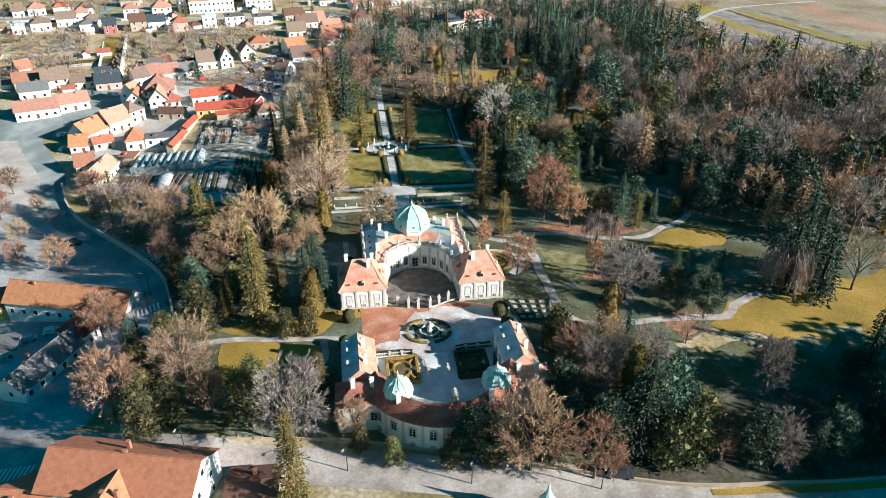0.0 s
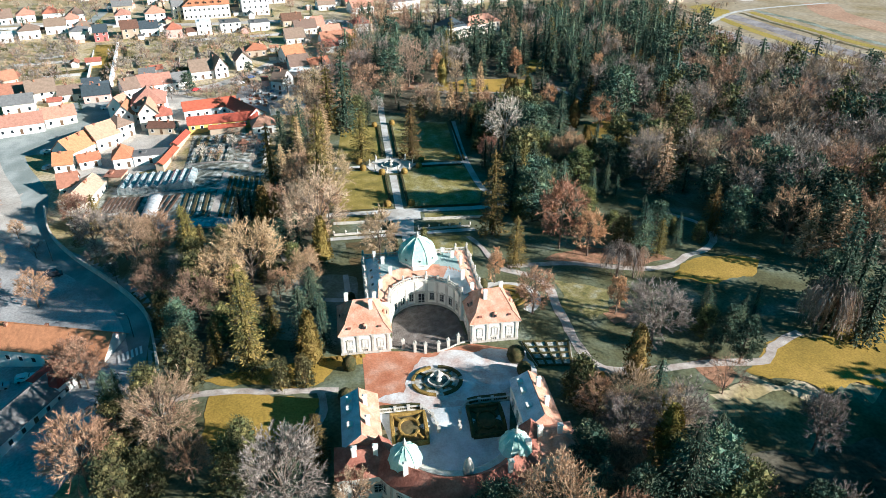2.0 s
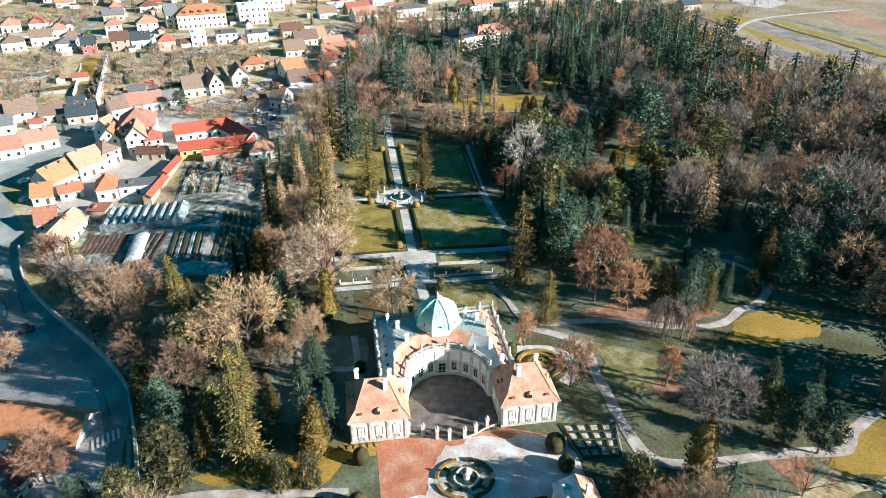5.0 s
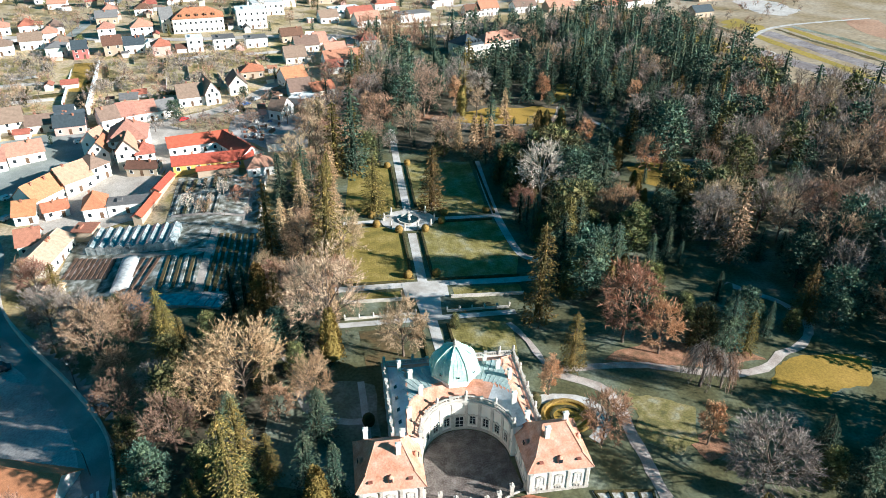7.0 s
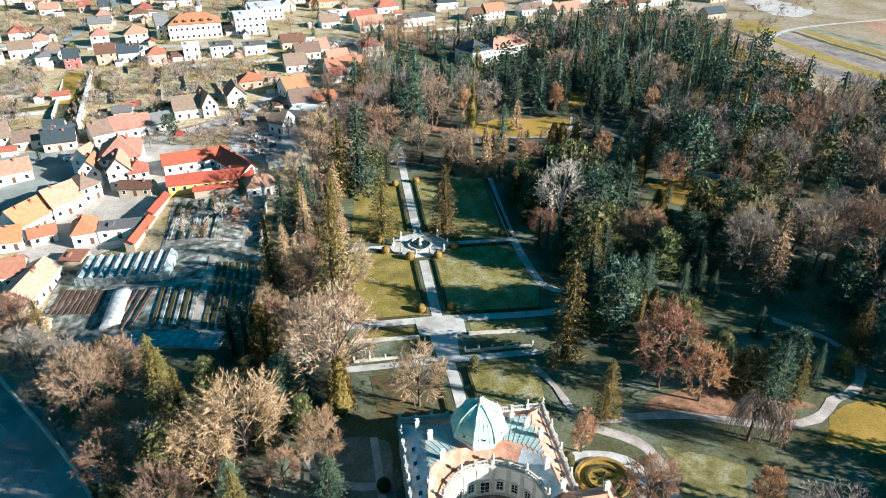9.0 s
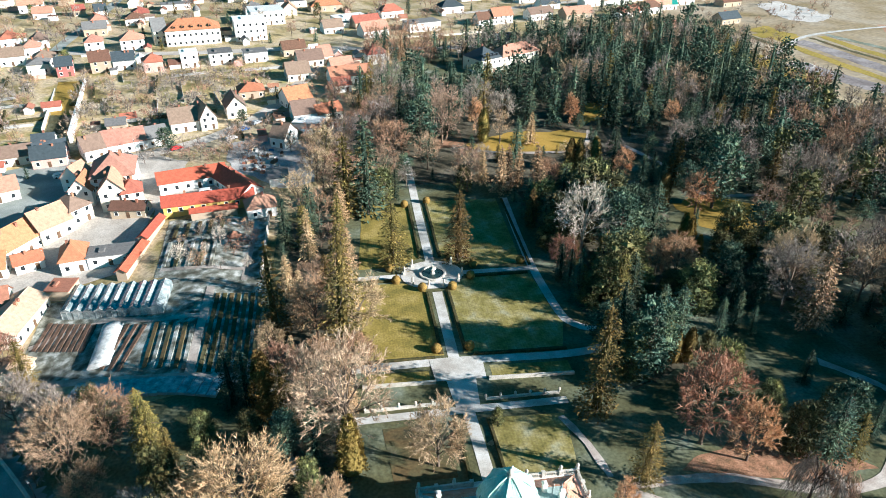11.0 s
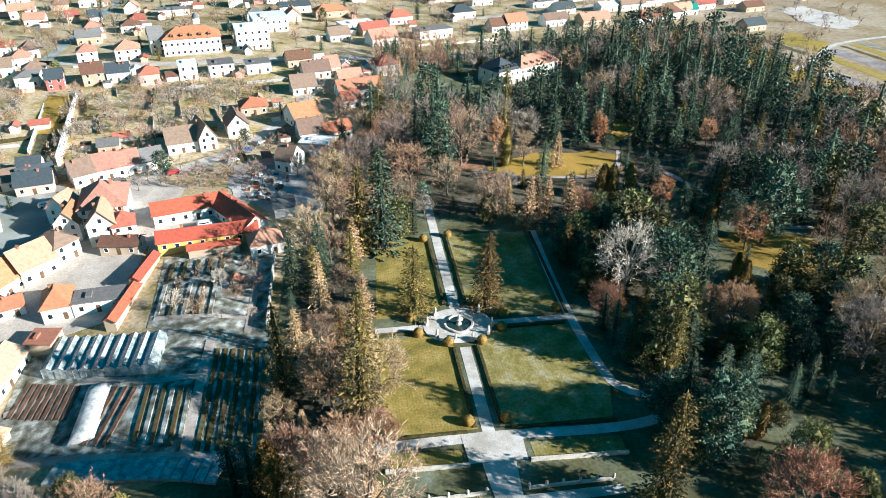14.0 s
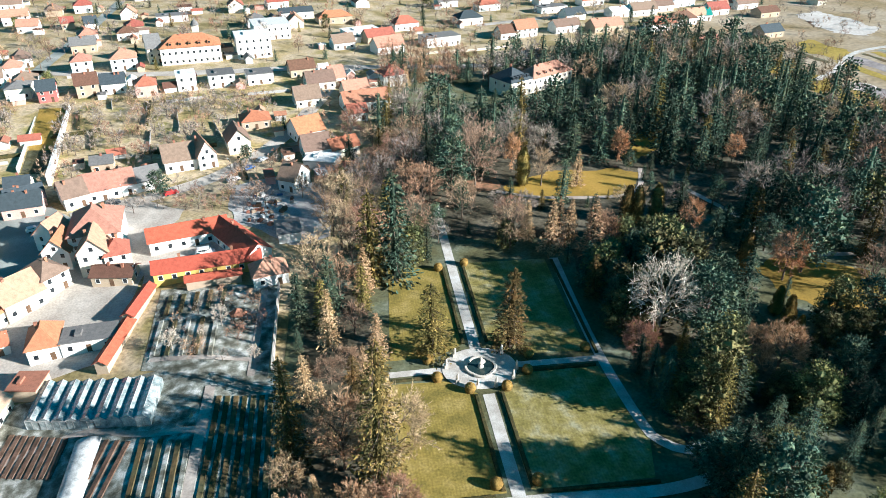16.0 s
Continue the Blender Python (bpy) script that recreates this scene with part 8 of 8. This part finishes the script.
def greenhouse():
    x0, y0, x1, y1, deep, n = -91.0, 116.4, -65.4, 109.8, 11.5, 9
    root = thing("glasshouse", "long glasshouse with nine glazed gable roofs", "greenhouse", Matrix())
    d = Vector((x1 - x0, y1 - y0)) / n
    back = Vector((0.02, 1.0)) * deep
    for i in range(n):
        p = Vector((x0, y0)) + d * i
        g = height(p.x, p.y) + 0.02
        z0, z1 = g + 2.4, g + 3.15
        q, m = p + d, p + d * 0.5
        bm = bmesh.new()
        def P(v, z):
            return (v.x, v.y, z)
        face(bm, [P(p, z0), P(m, z1), P(m + back, z1), P(p + back, z0)])
        face(bm, [P(m, z1), P(q, z0), P(q + back, z0), P(m + back, z1)])
        face(bm, [P(p, g), P(q, g), P(q, z0), P(m, z1), P(p, z0)])
        face(bm, [P(q + back, g), P(p + back, g), P(p + back, z0), P(m + back, z1), P(q + back, z0)])
        if i == 0:
            face(bm, [P(p + back, g), P(p, g), P(p, z0), P(p + back, z0)])
        if i == n - 1:
            face(bm, [P(q, g), P(q + back, g), P(q + back, z0), P(q, z0)])
        bay = part("bay", bm, M["greenhouse_glass"], root)
        bm = bmesh.new()
        for k in range(9):
            o = back * (k / 8)
            for a, b in ((p, m), (m, q)):
                za, zb = (z0, z1) if a == p else (z1, z0)
                tube(bm, [Vector(P(a + o, za + 0.03)), Vector(P(b + o, zb + 0.03))], [0.04, 0.04], 4)
        tube(bm, [Vector(P(m, z1 + 0.05)), Vector(P(m + back, z1 + 0.05))], [0.07, 0.07], 4)
        tube(bm, [Vector(P(p, z0)), Vector(P(p + back, z0))], [0.14, 0.14], 4)
        for a in (p, m, q):
            tube(bm, [Vector(P(a, g)), Vector(P(a, z0))], [0.06, 0.06], 4)
        tube(bm, [Vector(P(p, z0)), Vector(P(q, z0))], [0.08, 0.08], 4)
        part("glazing_frame", bm, M["wall_grey"], bay)


greenhouse()
# row of cold frames
for i in range(16):
    u = i / 16
    x, y = -79.5 + 32 * u, 87.2 - 8.2 * u
    root = thing("cold_frame", "low glazed cold frame on a timber curb", "cold frame", pose(x, y, height(x, y), 0, 0, -14), "cold frames")
    bm = bmesh.new()
    for a, b, c, e in ((-0.95, -2.6, 0.95, -2.5), (-0.95, 2.5, 0.95, 2.6), (-0.95, -2.5, -0.88, 2.5), (0.88, -2.5, 0.95, 2.5)):
        box(bm, a, b, 0, c, e, 0.6)
    part("curb", bm, M["wall_grey"], root)
    bm = bmesh.new()
    box(bm, -0.9, -2.55, 0.6, 0.9, 2.55, 0.66)
    part("light", bm, M["greenhouse_glass"], root)
    bm = bmesh.new()
    for k in range(5):
        box(bm, -0.9, -2.55 + k * 1.26, 0.66, 0.9, -2.49 + k * 1.26, 0.7)
    part("glazing_bars", bm, M["wall_grey"], root)
# garden pavilion in the nursery
root = thing("gazebo", "small wooden gazebo with a dark red roof", "gazebo", pose(-51.5, 139.7, height(-51.5, 139.7)))
bm = bmesh.new()
lathe(bm, [(2.1, 2.2), (2.1, 2.3), (0.1, 3.6)], n=6, smooth=False)
part("roof", bm, M["roof_rust"], root)
for k in range(6):
    a = math.pi / 3 * k
    bm = bmesh.new()
    box(bm, -0.08, -0.08, 0, 0.08, 0.08, 2.25)
    part("post", bm, M["timber"], root).matrix_basis = pose(1.8 * math.cos(a), 1.8 * math.sin(a), 0)


# ---- vehicles and street furniture ----
def car_mesh(length, wide, tall, van=False):
    """Side profile drawn across the width, with rounded shoulders."""
    L = length / 2
    prof = [(-L, 0.35), (-L, 0.8), (-L * 0.9, 0.95), (-L * 0.78, tall - 0.08), (-L * 0.55, tall), (L * (0.45 if van else 0.12), tall), (L * (0.68 if van else 0.45), 0.98), (L * 0.92, 0.85), (L, 0.65), (L, 0.35)]
    bm = bmesh.new()
    rows = []
    for s, k in ((-0.5, 0.0), (-0.47, 0.06), (0.47, 0.06), (0.5, 0.0)):
        rows.append([bm.verts.new((x, s * wide * (0.86 if z > 1.05 else 1.0), z + k * (1 if z > 1 else 0))) for x, z in prof])
    for p, q in zip(rows, rows[1:]):
        for i in range(len(prof)):
            j = (i + 1) % len(prof)
            bm.faces.new((p[i], p[j], q[j], q[i]))
    bm.faces.new(rows[0])
    bm.faces.new(rows[-1])
    bmesh.ops.recalc_face_normals(bm, faces=bm.faces[:])
    return bm


def car(x, y, turn, colour, van=False):
    m = M.get("paint_" + colour)
    if m is None:
        c = {"white": (0.7, 0.7, 0.7), "dark": (0.03, 0.035, 0.045), "silver": (0.42, 0.44, 0.46), "red": (0.42, 0.03, 0.03), "blue": (0.05, 0.10, 0.25)}[colour]
        m = M["paint_" + colour] = material("paint_" + colour, [c, tuple(v * 1.08 for v in c)], 1.0, 3.0, 0.25, 0.0, mix=0.1, spec=0.6)
    L, W, T = (5.0, 1.95, 2.0) if van else (4.2, 1.75, 1.45)
    root = thing("van" if van else "car", "%s %s parked on the asphalt" % (colour, "delivery van" if van else "hatchback car"), "van" if van else "car", pose(x, y, height(x, y) + 0.12, 0, 0, turn), "parked vehicles")
    part("body", car_mesh(L, W, T, van), m, root)
    bm = bmesh.new()
    for s in (-1, 1):
        box(bm, -L * 0.34, s * W * 0.45 - 0.02, 1.0, L * (0.2 if van else 0.12), s * W * 0.45 + 0.02, T - 0.16)
    part("side_windows", bm, M["glass"], root)
    bm = bmesh.new()
    face(bm, [(L * (0.335 if van else 0.225), -W * 0.4, 1.0), (L * (0.335 if van else 0.225), W * 0.4, 1.0), (L * (0.24 if van else 0.08), W * 0.38, T - 0.05), (L * (0.24 if van else 0.08), -W * 0.38, T - 0.05)])
    part("windscreen", bm, M["glass"], root)
    for sx in (-0.31, 0.31):
        for sy in (-1, 1):
            bm = bmesh.new()
            lathe(bm, [(0.0, -0.1), (0.3, -0.1), (0.32, 0.0), (0.3, 0.1), (0.0, 0.1)], n=12)
            wh = part("wheel", bm, M["iron"], root)
            wh.matrix_basis = pose(sx * L, sy * W * 0.48, 0.3, 90, 0, 0)


for x, y, turn, c, v in ((-97, 69, 20, "dark", True), (-93, 22, 15, "silver", False), (-88, 23.5, 15, "white", False), (-58, 12, 60, "dark", False), (-63, 170, 10, "white", True), (-94, 203, 20, "dark", False), (27.5, -42.6, -14, "dark", True),
                         (-70, 8, 60, "silver", False), (-60, 214, 30, "white", False), (-56, 222, 40, "blue", False), (-120, 140, 60, "silver", False), (-124, 152, 50, "white", False), (-78, 207, 28, "red", False), (-72, 184, 5, "silver", False), (-112, 190, 30, "white", False), (-52, 228, 50, "silver", False)):
    car(x, y, turn, c, v)


def lamp_post(x, y, turn, tall=6.5):
    root = thing("street_lamp", "slim dark street lamp beside the road", "lamp", pose(x, y, height(x, y), 0, 0, turn), "street lamps")
    bm = bmesh.new()
    tube(bm, [Vector((0, 0, 0)), Vector((0, 0, tall * 0.8)), Vector((0.2, 0, tall * 0.95)), Vector((1.2, 0, tall))], [0.1, 0.07, 0.06, 0.05], 6)
    part("pole", bm, M["iron"], root)
    bm = bmesh.new()
    box(bm, 1.1, -0.14, tall - 0.06, 1.8, 0.14, tall + 0.08)
    part("lantern", bm, M["wall_grey"], root)


for x, y, tr in ((-19.4, -34.6, 250), (1.7, -40.6, 250), (23.5, -45, 250), (-76, 56, 130), (-100, 78, 130), (-66, 30, 160), (-48, -27, 250), (-60.6, 216, 120), (-90, 201, 110), (-40, 262, 150)):
    lamp_post(x, y, tr)
# zebra crossings: painted bars on the asphalt
for x0, y0, ux, uy, n in ((-83, -22, 0.95, -0.15, 8), (-67.6, 22.8, 0.95, 0.3, 6)):
    for i in range(n):
        bm = bmesh.new()
        cx0, cy0 = x0 + ux * i * 0.95, y0 + uy * i * 0.95
        pts = [(cx0 + a * ux * 0.25 - b * uy * 1.6, cy0 + a * uy * 0.25 + b * ux * 1.6) for a, b in ((-1, -1), (1, -1), (1, 1), (-1, 1))]
        face(bm, [(x, y, height(x, y) + 0.17) for x, y in pts])
        solid("crossing_stripe", bm, M["wall_white"], "white painted zebra crossing stripe", "road marking", "structure")
# copper-capped shrine by the street
root = thing("wayside_shrine", "slender shrine with a green copper spire", "shrine", pose(12.3, -49.5, height(12.3, -49.5)))
bm = bmesh.new()
box(bm, -1.0, -1.0, 0, 1.0, 1.0, 4.6)
part("body", bm, M["wall"], root)
bm = bmesh.new()
lathe(bm, [(1.5, 4.6), (1.0, 5.4), (0.4, 6.6), (0.05, 8.6)], n=8, smooth=False)
part("spire", bm, M["copper"], root)

# piles and stacks in the builders' yard
yard_rng = random.Random(5)
for i in range(60):
    x, y = yard_rng.uniform(-54, -41), yard_rng.uniform(184, 203)
    stack = thing("material_stack", "stack of building material in a yard", "stack", pose(x, y, height(x, y), 0, 0, yard_rng.uniform(0, 90)), "yard stacks")
    mat = M[yard_rng.choice(("wall_white", "wall_grey", "wall_grey", "wall_tan", "roof_rust", "roof_grey", "foil", "roof_brown", "paint_blue", "wall_tan", "roof_grey", "timber"))]
    w, d, t = yard_rng.uniform(0.35, 1.0), yard_rng.uniform(0.35, 0.9), yard_rng.uniform(0.4, 1.1)
    for k in range(3):
        bm = bmesh.new()
        box(bm, -w * (1 - 0.12 * k), -d * (1 - 0.1 * k), t * k / 3, w * (1 - 0.08 * k), d * (1 - 0.12 * k), t * (k + 1) / 3)
        part("layer", bm, mat, stack)
# sheds, lean-tos and garden conifers behind the houses
for bx, by, r in list(BUILT):
    if by < 195 or bx > 60 or far_rng.random() < 0.2:
        continue
    for _ in range(2 if by < 340 else 1):
        a = far_rng.uniform(0, 6.28)
        x, y = bx + math.cos(a) * (r + 3), by + math.sin(a) * (r + 3)
        if y < bx * 0.6 + 232 or any(math.hypot(x - p, y - q) < s + 0.5 for p, q, s in BUILT) or abs((x + 126) + (y - 228) * 0.2) < 10:
            continue
        house("shed", x, y, far_rng.uniform(3, 6.5), far_rng.uniform(2.6, 4.2), far_rng.uniform(2.0, 2.7), far_rng.uniform(0.5, 1.6), 12 + far_rng.choice((0, 90)) + far_rng.uniform(-6, 6), far_rng.choice(("gable", "gable", "flat")), far_rng.choice(("white", "tan", "cream", "grey", "pink")), far_rng.choice(("brown", "rust", "grey", "tan", "red", "white", "salmon")))
    if far_rng.random() < 0.55:
        a = far_rng.uniform(0, 6.28)
        x, y = bx + math.cos(a) * (r + 5), by + math.sin(a) * (r + 5)
        if not any(math.hypot(x - p, y - q) < s for p, q, s in BUILT):
            tree(far_rng.choice(("spruce0", "spruce1", "olive0", "yew0", "pine0", "spruce1")), x, y, far_rng.uniform(5, 10), 1.15, "garden conifers")
# garden fences and hedges between the town plots
for i in range(110):
    x, y = far_rng.uniform(-215, -30), far_rng.uniform(212, 330)
    if any(math.hypot(x - a, y - b) < r + 4 for a, b, r in BUILT) or abs((x + 126) + (y - 228) * 0.2) < 12:
        continue
    a = radians(far_rng.choice((12, 102)) + far_rng.uniform(-5, 5))
    L = far_rng.uniform(5, 14)
    p = [(x - math.cos(a) * L, y - math.sin(a) * L), (x, y), (x + math.cos(a) * L, y + math.sin(a) * L)]
    if any(math.hypot(px - bx, py - by) < r for px, py in p for bx, by, r in BUILT):
        continue
    if i % 2:
        hedge_line("garden_hedge", p, 0.9, 1.3, M["hedge"], "clipped hedge between town gardens", group="garden hedges of the town")
    else:
        slab_wall("garden_fence", p, 1.2, 0.12, M["wall_grey"], "grey fence between town gardens")
# ---- garden trees of the town, after the houses ----
BUSHES = []


def bushes(poly, spacing, lo, hi, count):
    """Bushes and small fruit trees of the gardens."""
    xs, ys = [p[0] for p in poly], [p[1] for p in poly]
    for _ in range(count):
        x, y = far_rng.uniform(min(xs), max(xs)), far_rng.uniform(min(ys), max(ys))
        if not inside(x, y, poly) or any(abs(x - a) < r + 1 and math.hypot(x - a, y - b) < r + 0.6 for a, b, r in BUILT) or abs((x + 129) + (y - 228) * 0.2) < 8 and 220 < y < 292:
            continue
        BUSHES.append((far_rng.choice(("bush", "small", "small")), far_rng.randrange(3), x, y, far_rng.uniform(lo, hi), far_rng.uniform(0, 6.28)))


bushes([(-220, 300), (-215, 215), (-135, 215), (-70, 228), (-50, 262), (-52, 296), (-140, 290)], 4, 3, 7, 420)
bushes([(-300, 600), (-300, 330), (-20, 340), (60, 420), (300, 480), (300, 600)], 4, 3, 8, 560)
bushes([(-104, 196), (-66, 214), (-46, 240), (-40, 206), (-56, 192)], 4, 3, 6, 90)
bushes([(-50, 246), (-30, 230), (-12, 240), (0, 300), (-16, 330), (-40, 320)], 4, 3, 6, 110)
bushes([(190, 350), (200, 300), (300, 380), (290, 430), (230, 440)], 4, 2, 5, 60)
bushes([(180, 330), (184, 270), (200, 236), (212, 250), (205, 300), (200, 345)], 4, 3, 7, 120)
joined_trees("garden_bushes", "bare bushes and small fruit trees of the town gardens", "bushes", BUSHES)

def orchard(poly, spacing, kinds, lo, hi):
    xs, ys = [p[0] for p in poly], [p[1] for p in poly]
    for _ in range(int((max(xs) - min(xs)) * (max(ys) - min(ys)) / spacing ** 2 * 3)):
        x, y = rng.uniform(min(xs), max(xs)), rng.uniform(min(ys), max(ys))
        if not inside(x, y, poly) or any(math.hypot(x - a, y - b) < r + 1.0 for a, b, r in BUILT):
            continue
        if any(abs(x - a) < spacing and abs(y - b) < spacing and math.hypot(x - a, y - b) < spacing for a, b, _ in TAKEN):
            continue
        if abs((x + 129) + (y - 228) * 0.2) < 9 and 220 < y < 292:
            continue
        tree(pick(kinds), x, y, rng.uniform(lo, hi), 1.1, "garden trees")


orchard([(-220, 300), (-215, 215), (-135, 215), (-70, 228), (-50, 262), (-52, 296), (-140, 290)], 8.5, ["shrub", "fruit", "fruit", "shrub", "fruit"], 3.5, 7)
orchard([(-72, 196), (-104, 194), (-66, 212), (-44, 236), (-40, 210), (-50, 190)], 6.0, ["fruit", "shrub"], 3, 7)
orchard([(-330, 570), (-330, 330), (-20, 340), (300, 470), (300, 590)], 15.0, ["fruit", "bare", "spruce", "shrub", "fruit"], 5, 11)
orchard([(-70, 152), (-70, 128), (-46, 122), (-45, 152)], 4.6, ["fruit", "shrub", "white"], 2.5, 7)
orchard([(-140, 120), (-140, 20), (-100, 22), (-90, 58), (-118, 100)], 10.0, ["purple", "fruit", "bare"], 6, 12)
orchard([(-40, 200), (-30, 180), (-14, 200), (0, 250), (10, 300), (-12, 320), (-20, 270), (-34, 220)], 6.0, ["bare", "purple", "fruit", "grey", "spruce"], 6, 13)
orchard([(170, 420), (176, 300), (200, 300), (330, 420), (330, 480)], 13.0, ["fruit", "shrub", "bare"], 3, 7)
